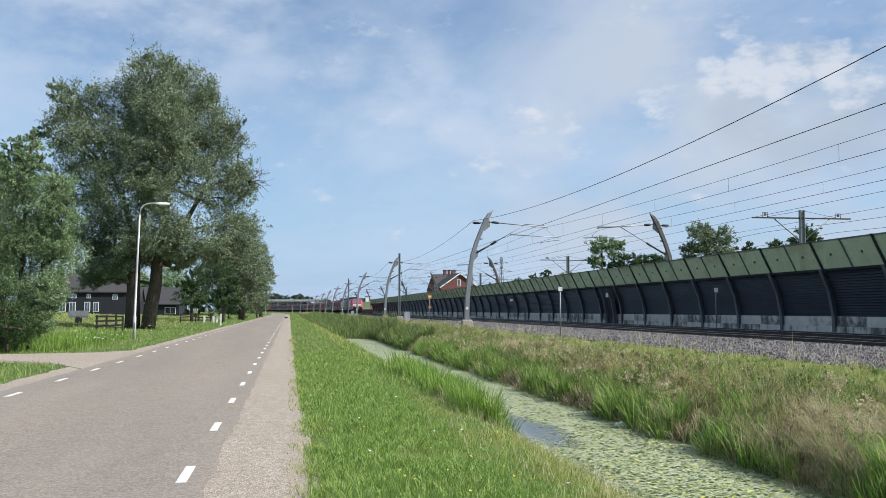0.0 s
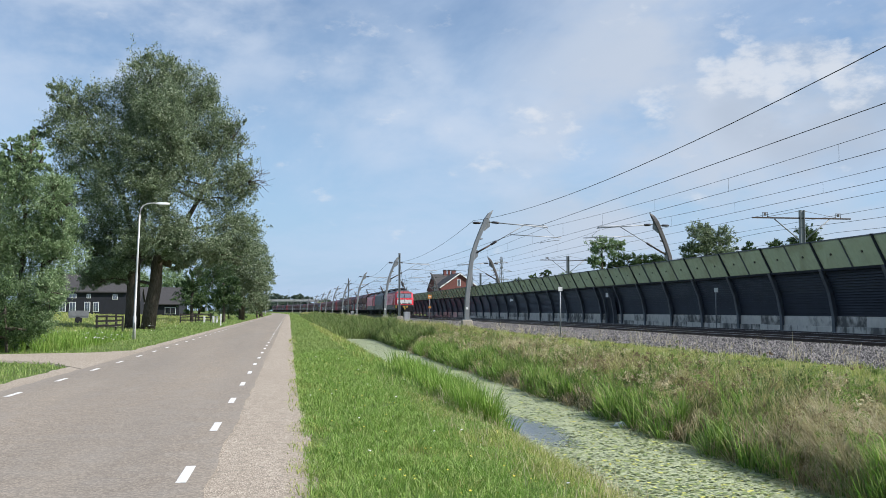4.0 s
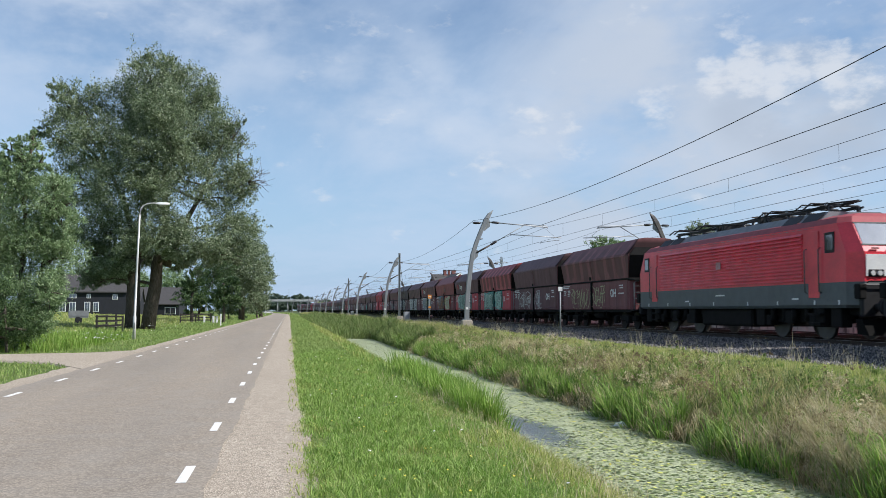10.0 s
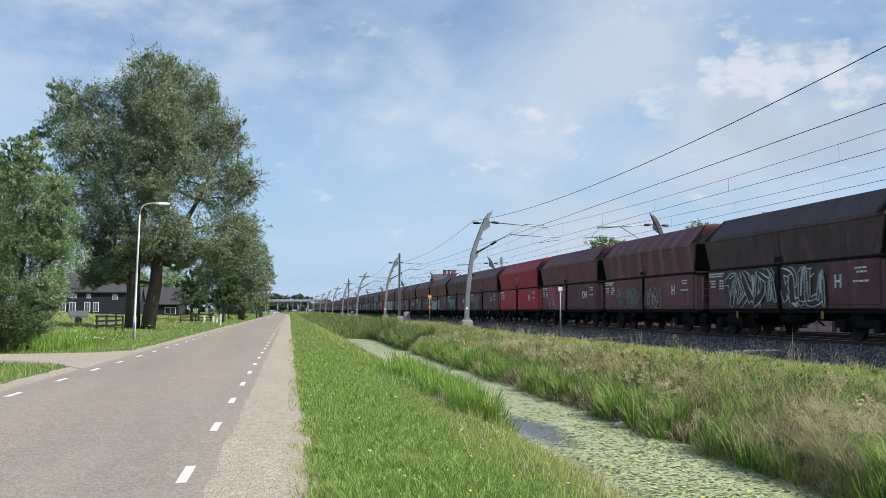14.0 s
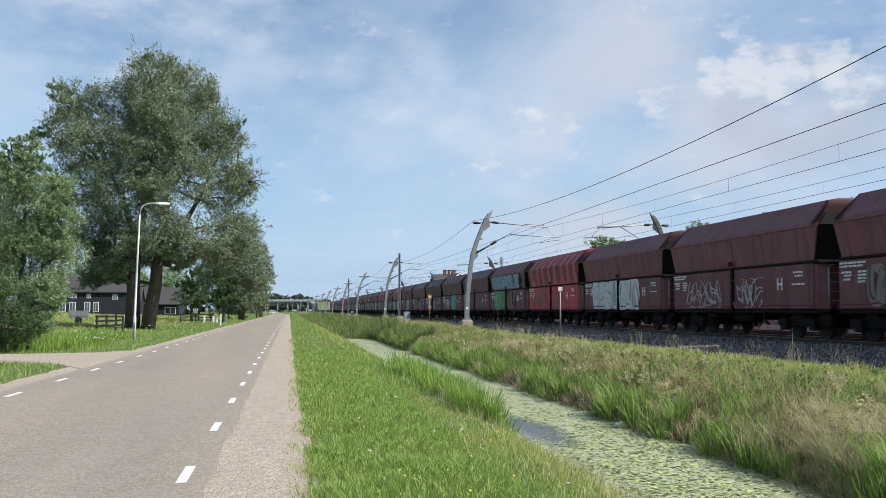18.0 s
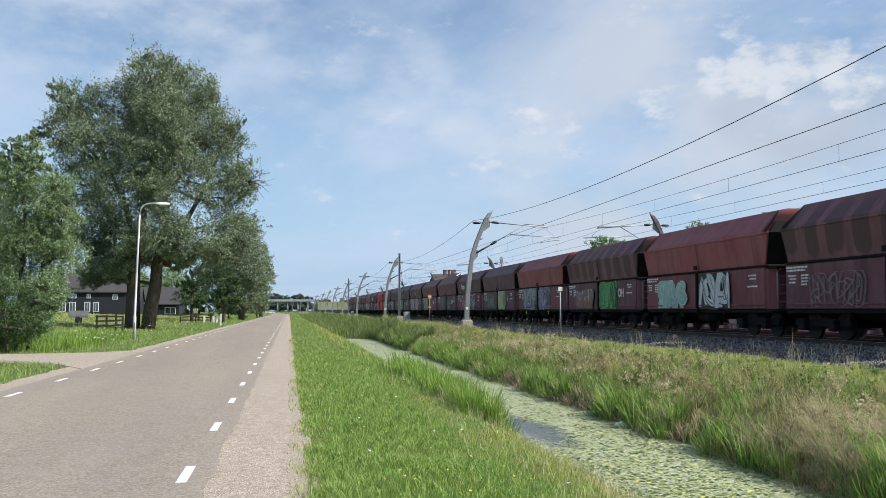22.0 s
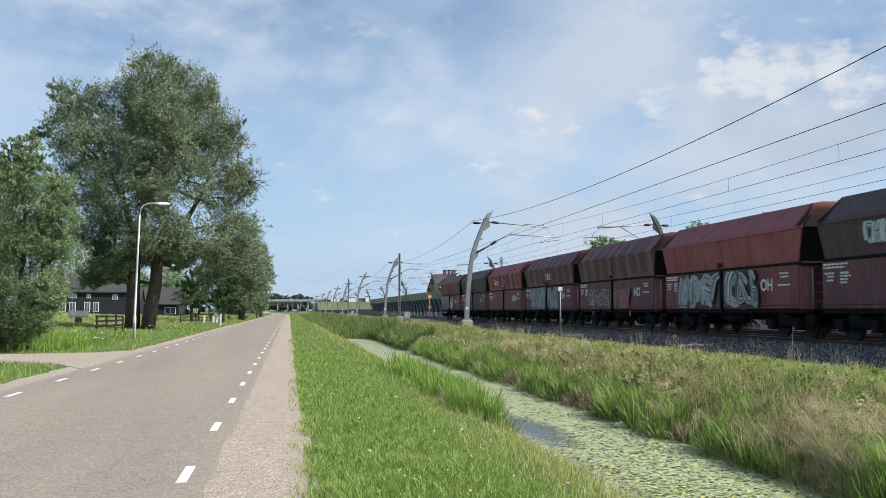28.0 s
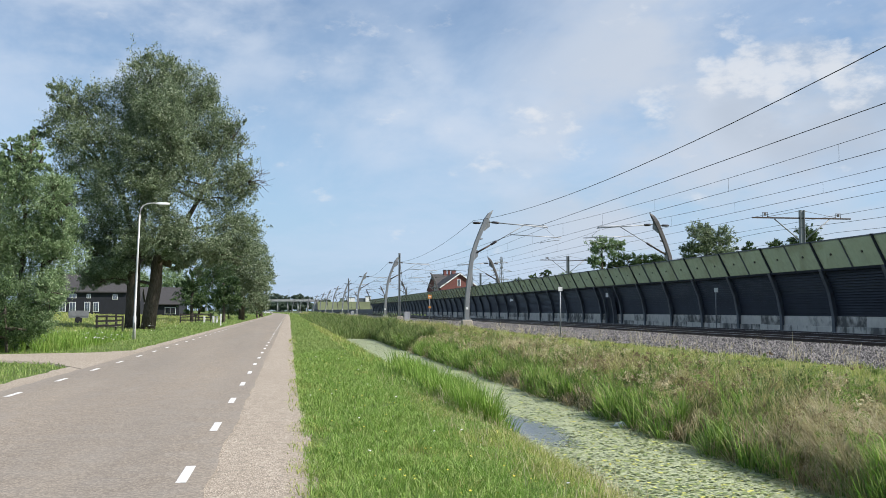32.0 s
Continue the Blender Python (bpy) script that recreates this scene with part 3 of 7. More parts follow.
strip("ground", GX, YS, rough_ground, MAT["ground"], "grassy flat meadow ground with a reedy ditch", "ground")
RY = [y for y in YS if y < 1300]
FY = sorted(set([y for y in YS if y < 4 or 80 < y < 1300] + [4 + 0.35 * i for i in range(218)]))
strip("road", [-5.75, -4, -2, -0.74], FY, lambda x, y: 0.012 + 0.03 * (1 - abs(x + 3.2) / 3), MAT["asphalt"], "worn grey asphalt country road", "road", 0.05)
strip("road_shoulder", [-0.9, -0.2, 0.3], FY, lambda x, y: 0.008, MAT["gravel"], "pale gravel strip along the road edge", "road shoulder", 0.09)
strip("road_shoulder", [-6.38, -6.1, -5.6], FY, lambda x, y: 0.008, MAT["gravel"], "pale sandy strip along the road edge", "road shoulder", 0.1)
strip("water", [3.4, 4.6, 5.6, 6.7], RY, lambda x, y: -0.52, MAT["water"], "still ditch water covered by duckweed", "water")


def road_marks():
    """Edge dashes of one metre with gaps of three."""
    g = Geo().box(-0.05, 0.05, -0.5, 0.5, 0.0, 0.003)
    me = g.mesh("edge_dash")
    for x, y0 in ((-1.0, 10.1), (-5.28, 8.0)):
        for i in range(75):
            y = y0 + 4.02 * i - 8.04
            ob = part("edge_dash", me, MAT["line"], bpy.data.objects["road"])
            ob.matrix_basis = pose(x - bend(y), y, 0.0215 if x > -3 else 0.0235, 0, 0, 0)


def dirt_track():
    """A field entrance that leaves the road to the west."""
    g = Geo()
    pts = [(-5.72, 28.6, 42), (-6.5, 30.2, 41), (-7.5, 32.2, 39.4), (-10, 34.2, 38.4), (-14, 34.8, 38), (-26, 35, 38)]
    for (x0, a0, b0), (x1, a1, b1), k in zip(pts, pts[1:], range(9)):
        z0, z1 = 0.018 + 0.004 * k, 0.022 + 0.004 * k
        top = [(x0, a0, z0), (x0, b0, z0), (x1, b1, z1), (x1, a1, z1)]
        skirt = [(x0, a0 - 0.25, -0.1), (x0, b0 + 0.25, -0.1), (x1, b1 + 0.25, -0.1), (x1, a1 - 0.25, -0.1)]
        g.add(top + skirt, [(0, 1, 2, 3), (0, 3, 7, 4), (1, 5, 6, 2)])
    tagged(part("field_entrance", g, MAT["gravel"]), "sandy field entrance beside the road", "dirt path", kind="structure")


# ---------------- railway ----------------
def ballast_bed():
    def h(x, y):
        pts = ((12.35, 0.38), (13.0, 0.44), (15.4, 0.50), (16.2, 0.54), (24.6, 0.54), (25.6, 0.40))
        for (a, za), (b, zb) in zip(pts, pts[1:]):
            if x <= b:
                return za + (zb - za) * (x - a) / (b - a)
        return 0.4
    strip("ballast_bed", [12.35, 13.0, 14.2, 15.4, 16.2, 18.2, 20.3, 22.5, 24.6, 25.6], RY, h, MAT["bed"], "grey crushed stone ballast under two tracks", "ballast")
    # loose stones on the near shoulder
    rng = np.random.default_rng(4)
    n = 76000
    y = 15.5 + 80 * rng.random(n) ** 1.7
    x = 12.3 + 4.9 * rng.random(n)
    base = np.interp(x, [12.35, 13.0, 15.4, 16.2, 24], [0.38, 0.44, 0.50, 0.54, 0.54])
    r = (0.02 + 0.03 * rng.random(n)) * (0.85 + 0.007 * y)
    dirs = np.array([(1, 0, 0), (-1, 0, 0), (0, 1, 0), (0, -1, 0), (0, 0, 1), (0, 0, -0.6)], float)
    v = dirs[None] * (r[:, None, None] * (0.6 + 0.8 * rng.random((n, 6, 1))))
    a = rng.random(n) * 6.28
    c, s = np.cos(a)[:, None], np.sin(a)[:, None]
    vx, vy = v[..., 0] * c - v[..., 1] * s, v[..., 0] * s + v[..., 1] * c
    tl = (rng.random((n, 1)) - 0.5) * 0.9
    vz = v[..., 2] + vx * tl
    pts = np.stack([vx + x[:, None], vy + y[:, None], vz + (base + r * 0.5)[:, None]], -1).reshape(-1, 3)
    tri = np.array([(4, 0, 2), (4, 2, 1), (4, 1, 3), (4, 3, 0), (5, 2, 0), (5, 1, 2), (5, 3, 1), (5, 0, 3)])
    tris = (tri[None] + (np.arange(n) * 6)[:, None, None]).reshape(-1, 3)
    tagged(part("ballast_stones", numpy_mesh("ballast_stones", pts, None, tris), MAT["ballast"]), "loose grey ballast stones beside the track", "gravel", kind="stuff")


def rails():
    prof = [(-0.07, 0), (0.07, 0), (0.07, 0.015), (0.012, 0.035), (0.012, 0.12), (0.036, 0.13), (0.036, 0.172), (-0.036, 0.172), (-0.036, 0.13), (-0.012, 0.12), (-0.012, 0.035), (-0.07, 0.015)]
    ys = [-800, 0, 200, 340] + list(range(370, 1300, 30))
    for tx in (TRACK_1, TRACK_2):
        for s in (-0.7535, 0.7535):
            g = Geo().loft([[(tx + s + a - bend(y), y, RAIL_Z - 0.172 + b) for a, b in prof] for y in ys])
            rail = tagged(part("rail", g, MAT["rail"]), "rusty steel rail on concrete sleepers", "rail", "running rails", "structure")
            t = Geo().loft([[(tx + s + a - bend(y), y, RAIL_Z + b) for a, b in ((-0.03, 0), (0.03, 0), (0.028, 0.004), (-0.028, 0.004))] for y in ys])
            part("running_surface", t, MAT["railtop"], rail, "polished running surface")
    me = Geo().box(-1.3, 1.3, -0.13, 0.13, -0.2, 0, 0.03).mesh("sleeper")
    holder = thing("track_sleepers", "grey concrete sleepers laid in the ballast", "sleepers")
    holder["kind"] = "structure"
    for i in range(140):
        for tx in (TRACK_1, TRACK_2):
            ob = part("sleeper", me, MAT["sleeper"], holder)
            ob.matrix_basis = pose(tx, 21 + 0.6 * i, 0.562)


BAR = ((26.95, 0.42), (26.92, 1.36), (26.72, 2.5), (26.25, 3.66), (25.55, 5.02))


def bar_x(z):
    for (xa, za), (xb, zb) in zip(BAR, BAR[1:]):
        if z <= zb:
            return xa + (xb - xa) * (z - za) / (zb - za)
    return BAR[-1][0]


def noise_barrier():
    wall = thing("noise_barrier", "dark louvred railway noise barrier with green upper screens", "noise barrier")
    wall["kind"] = "structure"
    step, y0, n = 5.17, 44.42 - 5.17 * 13, 65
    zs = [0.42, 0.9, 1.36, 1.9, 2.5, 3.1, 3.66]
    post = Geo()
    # an H-shaped post with a broad front flange, standing on a bolted foot
    for xa, xb, w in ((-0.27, -0.23, 0.13), (-0.23, 0.08, 0.03), (0.08, 0.12, 0.13)):
        post.loft([[(bar_x(z) + xa, -w, z), (bar_x(z) + xb, -w, z), (bar_x(z) + xb, w, z), (bar_x(z) + xa, w, z)] for z in zs])
    post.box(26.36, 27.1, -0.26, 0.26, 0.4, 0.48, 0.015)
    for u in (-0.2, 0.2):
        post.box(26.4, 26.46, u - 0.03, u + 0.03, 0.48, 0.6)
    up = Geo().loft([[(bar_x(z) - 0.1, -0.07, z), (bar_x(z) + 0.05, -0.07, z), (bar_x(z) + 0.05, 0.07, z), (bar_x(z) - 0.1, 0.07, z)] for z in (3.66, 4.4, 5.06)])
    lou = Geo()
    z = 1.38
    while z < 3.56:
        a, b = bar_x(z), bar_x(z + 0.13)
        lou.loft([[(a - 0.10, y, z), (a + 0.05, y, z), (b + 0.05, y, z + 0.125), (b - 0.02, y, z + 0.125)] for y in (0.13, step - 0.13)])
        z += 0.13
    # added sheet behind the louvres, only to stop sunlight through their gaps
    back = Geo().loft([[(bar_x(z) + 0.06, y, z) for y in (0.03, step - 0.03)] + [(bar_x(z) + 0.1, y, z) for y in (step - 0.03, 0.03)] for z in (1.32, 1.9, 2.5, 3.1, 3.6)])
    cap = Geo().loft([[(26.05, y, 3.57), (26.4, y, 3.57), (26.36, y, 3.69), (26.0, y, 3.69)] for y in (0.0, step)])
    con = Geo().box(26.84, 26.98, 0.05, step / 2 + 0.045, 0.855, 1.36, 0.012)
    low_con = Geo().box(26.78, 26.98, 0.05, step / 2 + 0.045, 0.4, 0.855, 0.02)
    half = Geo().loft([[(bar_x(z) - 0.08, -0.035, z), (bar_x(z) + 0.03, -0.035, z), (bar_x(z) + 0.03, 0.035, z), (bar_x(z) - 0.08, 0.035, z)] for z in (3.7, 5.0)])
    knob = Geo().disc((bar_x(4.35) - 0.05, 0, 4.35), (1, 0, 0.4), 0.055, 0.03, 8)
    scr = Geo().loft([[(bar_x(3.7) - 0.03, y, 3.7), (bar_x(3.7) + 0.01, y, 3.7), (bar_x(5.0) + 0.01, y, 5.0), (bar_x(5.0) - 0.03, y, 5.0)] for y in (0.08, step / 2 - 0.04)])
    trim = Geo().box(25.5, 25.6, 0.0, step, 5.0, 5.05)
    kinds = (("post", post, "post"), ("upper_post", up, "louvre"), ("louvre_panel", lou, "louvre"), ("cap_rail", cap, "louvre"), ("backing_sheet", back, "louvre"), ("top_trim", trim, "post"), ("mullion", half, "post"),
             ("concrete_panel", con, "stained"), ("concrete_foot", low_con, "stained"), ("green_screen", scr, "green"), ("bolt", knob, "black"))
    made = [(k, g.mesh(k), MAT[m]) for k, g, m in kinds]
    for i in range(n):
        for k, me, m in made:
            if i > 40 and k in ("bolt", "concrete_foot"):
                continue
            shifts = {"mullion": (0.5,), "bolt": (0.25, 0.75), "concrete_panel": (0, 0.5), "concrete_foot": (0, 0.5), "green_screen": (0, 0.5)}
            for u in shifts.get(k, (0,)):
                ob = part(k, me, m, wall)
                ob.matrix_basis = pose(0, y0 + step * (i + u), 0)
    # emergency door with its frame and signs
    y = 77.6
    door = part("door", Geo().loft([[(bar_x(z) - 0.3, y - 0.75, z), (bar_x(z) - 0.22, y - 0.75, z), (bar_x(z) - 0.22, y + 0.75, z), (bar_x(z) - 0.3, y + 0.75, z)] for z in (0.45, 1.4, 2.6)]), MAT["louvre"], wall, "dark emergency door")
    for d in (-0.95, 0.95):
        part("door_frame", Geo().loft([[(bar_x(z) - 0.5, y + d - 0.12, z), (bar_x(z) - 0.2, y + d - 0.12, z), (bar_x(z) - 0.2, y + d + 0.12, z), (bar_x(z) - 0.5, y + d + 0.12, z)] for z in (0.42, 1.4, 2.5, 3.5)]), MAT["post"], door)
    part("door_sign", Geo().box(26.2, 26.23, y - 0.3, y + 0.3, 2.75, 3.1), MAT["white"], door, "small white escape sign")
    part("arrow_sign", Geo().box(26.3, 26.33, 112.3, 113.5, 2.75, 3.0).loft([[(x, 113.4, 2.62), (x, 114.0, 2.875), (x, 113.4, 3.13)] for x in (26.3, 26.33)]), MAT["white"], wall, "small white arrow sign")
    low = thing("low_barrier", "low dark concrete wall beside the far tracks", "wall")
    low["kind"] = "structure"
    for i in range(30):
        a, b = y0 + step * n + i * 10, y0 + step * n + i * 10 + 10
        g = Geo().loft([[(26.8 - bend(y), y, 0.3), (27.0 - bend(y), y, 0.3), (27.0 - bend(y), y, 2.0), (26.8 - bend(y), y, 2.0)] for y in (a, b - 0.1)])
        part("wall_panel", g, MAT["louvre"], low)


MASTS = [9.0, 67.0, 125.5, 178.5, 227.0, 279.0, 331.0, 383.0, 436.0, 489.0, 542.0, 600.0]
CURVE = ((0.0, 0.36, 0.17), (0.04, 1.8, 0.155), (0.16, 3.0, 0.155), (0.32, 4.3, 0.15), (0.44, 5.0, 0.15), (0.74, 5.9, 0.15), (1.13, 6.84, 0.16), (1.44, 7.5, 0.19), (1.68, 7.9, 0.14), (1.92, 8.14, 0.02))


def catenary_mast(steel="steel", look_of="galvanised"):
    """Leaning, curved mast with its bracket over the track; its arm reaches along +x."""
    mast = thing("catenary_mast", "curved %s steel overhead line mast with bracket arm" % look_of, "mast", "curved catenary masts")
    part("plinth", Geo().box(-0.36, 0.36, -0.36, 0.36, -0.55, 0.34, 0.04), MAT["plinth"], mast, "pale concrete plinth")
    g = Geo()
    g.loft([[(x - w * 0.8, -w * 0.8, z), (x + w * 0.8, -w * 0.8, z), (x + w, -w * 0.6, z), (x + w, w * 0.6, z), (x + w * 0.8, w * 0.8, z), (x - w * 0.8, w * 0.8, z), (x - w, w * 0.6, z), (x - w, -w * 0.6, z)] for x, z, w in CURVE])
    part("pole", g, MAT[steel], mast)
    part("foot_plate", Geo().box(-0.3, 0.3, -0.28, 0.28, 0.34, 0.39, 0.01), MAT["steel"], mast)
    for x, y in ((-0.24, -0.22), (0.24, -0.22), (-0.24, 0.22), (0.24, 0.22)):
        part("bolt", Geo().tube([(x, y, 0.39), (x, y, 0.47)], 0.025, 6), MAT["steel"], mast)
    part("fin", Geo().loft([[(1.2, y, 6.72), (1.3, y, 6.66), (1.7, y, 6.98), (1.66, y, 7.45), (1.4, y, 7.4)] for y in (-0.03, 0.03)]), MAT["steel"], mast, "flat steel bracket plate")
    part("gusset", Geo().loft([[(0.46, y, 4.62), (0.6, y, 4.62), (0.82, y, 4.85), (0.8, y, 5.3), (0.6, y, 5.3)] for y in (-0.03, 0.03)]), MAT["steel"], mast)
    part("number_plate", Geo().box(-0.09, 0.09, -0.142, -0.132, 1.1, 1.28, 0.003), MAT["white"], mast, "small white plate")
    part("top_tube", Geo().tube([(1.6, 0, 7.29), (5.93, 0, 6.97)], 0.045), MAT["tube"], mast)
    part("insulator", Geo().tube([(1.8, 0, 7.27), (1.9, 0, 7.27), (2.26, 0, 7.24), (2.36, 0, 7.23)], [0.05, 0.085, 0.085, 0.05], 8), MAT["insul"], mast)
    part("upper_tube", Geo().tube([(4.15, 0, 7.16), (5.75, 0, 7.1), (5.93, 0, 6.9)], 0.03), MAT["tube"], mast)
    part("diagonal_strut", Geo().tube([(0.72, 0, 5.1), (1.69, 0, 5.64)], 0.07), MAT["rail"], mast, "brown rusty strut")
    part("diagonal_tube", Geo().tube([(1.66, 0, 5.63), (4.2, 0, 7.1)], 0.032), MAT["steel"], mast)
    part("insulator", Geo().tube([(1.72, 0, 5.66), (1.8, 0, 5.71), (2.12, 0, 5.9), (2.2, 0, 5.94)], [0.05, 0.085, 0.085, 0.05], 8), MAT["insul"], mast)
    part("lower_tube", Geo().tube([(3.15, 0, 6.42), (6.93, 0, 6.24)], 0.035), MAT["tube"], mast)
    part("steady_arm", Geo().tube([(6.75, 0, 6.24), (6.75, 0, 6.03), (6.5, 0, 6.05), (5.35, 0, 5.86), (5.35, 0, 5.78)], 0.02), MAT["steel"], mast)
    part("registration_strut", Geo().tube([(5.7, 0, 6.9), (6.4, 0, 6.33)], 0.012), MAT["steel"], mast)
    part("outer_bracket", Geo().tube([(1.4, 0, 7.22), (0.45, 0, 7.22)], 0.035), MAT["steel"], mast)
    part("insulator", Geo().tube([(0.45, 0, 7.22), (0.55, 0, 7.22), (0.92, 0, 7.22), (1.02, 0, 7.22)], [0.05, 0.085, 0.085, 0.05], 8), MAT["insul"], mast)
    part("small_bracket", Geo().tube([(0.8, 0, 6.05), (1.15, 0, 6.1)], 0.05), MAT["insul"], mast)
    return mast


def masts():
    first = catenary_mast()
    first.matrix_basis = pose(12.35, MASTS[1], 0.62)
    # the far row takes a darker, brown-grey steel
    other = catenary_mast("dull_steel", "dark brown-grey")
    other.matrix_basis = pose(27.85, MASTS[1], 0.62, 0, 0, 180)
    for i, y in enumerate([2.0] + MASTS[1:]):
        turn = math.degrees(math.atan(max(0, y - BEND_Y) / BEND_R))
        if i != 1:
            copy_thing(first, pose(12.35 - bend(y), y, 0.62, 0, 0, turn))
        if i != 1:
            copy_thing(other, pose(27.85 - bend(y), y, 0.62, 0, 0, 180 + turn))


def wires():
    """Contact and carrying wires, span by span, with droppers."""
    def span(name, x, za, sag, r, label, climb=0.0):
        g = Geo()
        pts = []
        ends = [-49.0] + MASTS
        for a, b in zip(ends, ends[1:]):
            for k in range(20):
                u = k / 20
                y = a + (b - a) * u
                pts.append((x - bend(y), y, za - 4 * sag * u * (1 - u) + climb * min(1.0, max(0.0, (67.0 - y) / 58.0))))
        pts.append((x - bend(ends[-1]), ends[-1], za))
        g.tube(pts, r, 5)
        return solo(name, g, MAT["wire"], label, "overhead wire", "overhead wires")
    span("feeder_wire", 12.85, 8.0, 0.99, 0.013, "dark feeder wire hung from the outer mast brackets")
    span("feeder_wire", 18.1, 7.86, 0.02, 0.015, "dark feeder wire carried on the bracket arms", 0.28)
    for tx, zm in ((TRACK_1, 7.62), (TRACK_2, 7.55)):
        m = span("carrier_wire", tx, zm, 0.42, 0.009, "thin carrier wire above the track")
        span("contact_wire", tx, 6.68, 0.03, 0.010, "thin contact wire above the track")
        ends = [-49.0] + MASTS[:5]
        for a, b in zip(ends, ends[1:]):
            for k in range(1, 8):
                u = (k - 0.5) / 7
                y = a + (b - a) * u
                part("dropper", Geo().tube([(tx, y, 6.66), (tx, y, zm - 4 * 0.42 * u * (1 - u))], 0.006, 4), MAT["wire"], m)

# ---------------- plants ----------------
TAN = math.tan(YAW)


def spot(x, y, depth):
    """A place from its angle across and up, at that depth: x and y are taken on a sheet 1568 wide."""
    k = 1711.0
    X = (x - 511.0) * depth * math.cos(YAW) / k
    return Vector((X, depth / math.cos(YAW) - X * TAN, 1.66 - (y - 549.5) * depth / k))


def leaf_cloud(rng, blobs, per, size, slim=0.34, clump=7):
    """Leaves on sprigs, the sprigs gathered in clumps inside soft ellipsoids: (centre, radii, sprigs)."""
    pts, dirs = [], []
    for c, r, n in blobs:
        r = np.array(r)
        k = max(4, int(n / clump))
        u = rng.normal(size=(k, 3))
        u /= np.linalg.norm(u, axis=1)[:, None]
        heart = u * (rng.random(k)[:, None] ** 0.4) * r * 0.95
        big = min(r) * (0.19 + 0.22 * rng.random(k))
        w = rng.integers(0, k, n)
        d = heart[w] + rng.normal(size=(n, 3)) * (big[w][:, None] * np.array((0.85, 0.85, 0.5)))
        out = u[w] * np.array((1, 1, 0.7)) + np.array((0, 0, 0.45)) + rng.normal(size=(n, 3)) * 0.5
        out /= np.linalg.norm(out, axis=1)[:, None]
        # each sprig is a feathered shoot
        along = rng.random((n, per, 1)) * min(r) * 0.42
        q = out[:, None] * along + rng.normal(size=(n, per, 3)) * min(r) * 0.07
        pts.append((d[:, None] + np.array(c) + q).reshape(-1, 3))
        dirs.append(np.repeat(out, per, axis=0))
    p, o = np.concatenate(pts), np.concatenate(dirs)
    n = len(p)
    a = o + rng.normal(size=(n, 3)) * 0.75
    a /= np.linalg.norm(a, axis=1)[:, None]
    b = np.cross(a, rng.normal(size=(n, 3)))
    b /= np.linalg.norm(b, axis=1)[:, None]
    s = size * (0.6 + 0.8 * rng.random(n))[:, None]
    v = np.stack([p - a * s * 0.5, p + b * s * slim * 0.5, p + a * s * 0.5, p - b * s * slim * 0.5], 1).reshape(-1, 3)
    q = np.arange(n * 4, dtype=np.int32).reshape(-1, 4)
    return v, q


def limb(g, rng, a, b, r0, r1, bow=0.12):
    a, b = Vector(a), Vector(b)
    L = (b - a).length
    pts, rs = [], []
    for i in range(6):
        u = i / 5
        w = Vector((rng.normal(), rng.normal(), rng.normal() * 0.4)) * L * bow * 0.35 * math.sin(math.pi * u)
        pts.append(a.lerp(b, u) + w + Vector((0, 0, L * bow * math.sin(math.pi * u))))
        rs.append(r0 + (r1 - r0) * u)
    g.tube(pts, rs, 7)
    return pts


def tree(name, label, base, blobs, trunks, leaf, size, per, seed, twigs=0, category="tree", group="", bare=()):
    """blobs: (x, y, depth, half width, half height in metres, sprigs). Trunks: (top, bottom radius, top radius)."""
    rng = np.random.default_rng(seed)
    base = Vector(base)
    t = thing(name, label, category, group, Matrix.Translation(base))
    g = Geo()
    ends = []
    for top, r0, r1, off in trunks:
        pts = limb(g, rng, Vector(off), Vector(top) - base, r0, r1, 0.03)
        ends.append(pts)
    cs = [(Vector(c) - base, r, n) for c, r, n in blobs]
    for c, r, n in cs:
        src = min((p for e in ends for p in e[2:]), key=lambda p: (p - c).length + max(0, p.z - c.z) * 2)
        limb(g, rng, src, c, 0.09 + 0.012 * (c - src).length, 0.03, 0.06)
        for k in range(twigs):
            u = rng.normal(size=3)
            u /= np.linalg.norm(u)
            e = c + Vector(u * np.array(r) * 0.8)
            limb(g, rng, src.lerp(c, 0.75), e, 0.05, 0.012, 0.08)
    part("trunk", g, MAT["bark"], t)
    v, q = leaf_cloud(rng, cs, per, size)
    part("crown", numpy_mesh("crown", v, q), MAT[leaf], t)
    if bare:
        g = Geo()
        for c, r, n in bare:
            c = Vector(c) - base
            src = min((p for e in ends for p in e[3:]), key=lambda p: (p - c).length)
            for k in range(n):
                u = rng.normal(size=3)
                e = c + Vector(u / np.linalg.norm(u) * np.array(r))
                m = src.lerp(c, 0.8)
                pts = limb(g, rng, m, e, 0.035, 0.008, 0.1)
                for w in range(3):
                    d = Vector(rng.normal(size=3)) * 0.7
                    d.z = abs(d.z)
                    g.tube([pts[3], pts[3] + d], [0.014, 0.004], 4)
        part("dead_branch", g, MAT["bark"], t, "bare grey twigs without leaves")
    return t


def px_blobs(rows, depth, dens):
    """Blobs from outline circles at a depth: x, y, half width, half height; dens: sprigs for each square metre."""
    k = depth / 1711.0
    out = []
    for x, y, a, b, *dd in rows:
        c = spot(x, y, depth + (dd[0] if dd else 0))
        out.append((c, (a * k, max(a, b) * k * 0.8, b * k), max(8, int(dens * a * b * k * k * 3.1))))
    return out


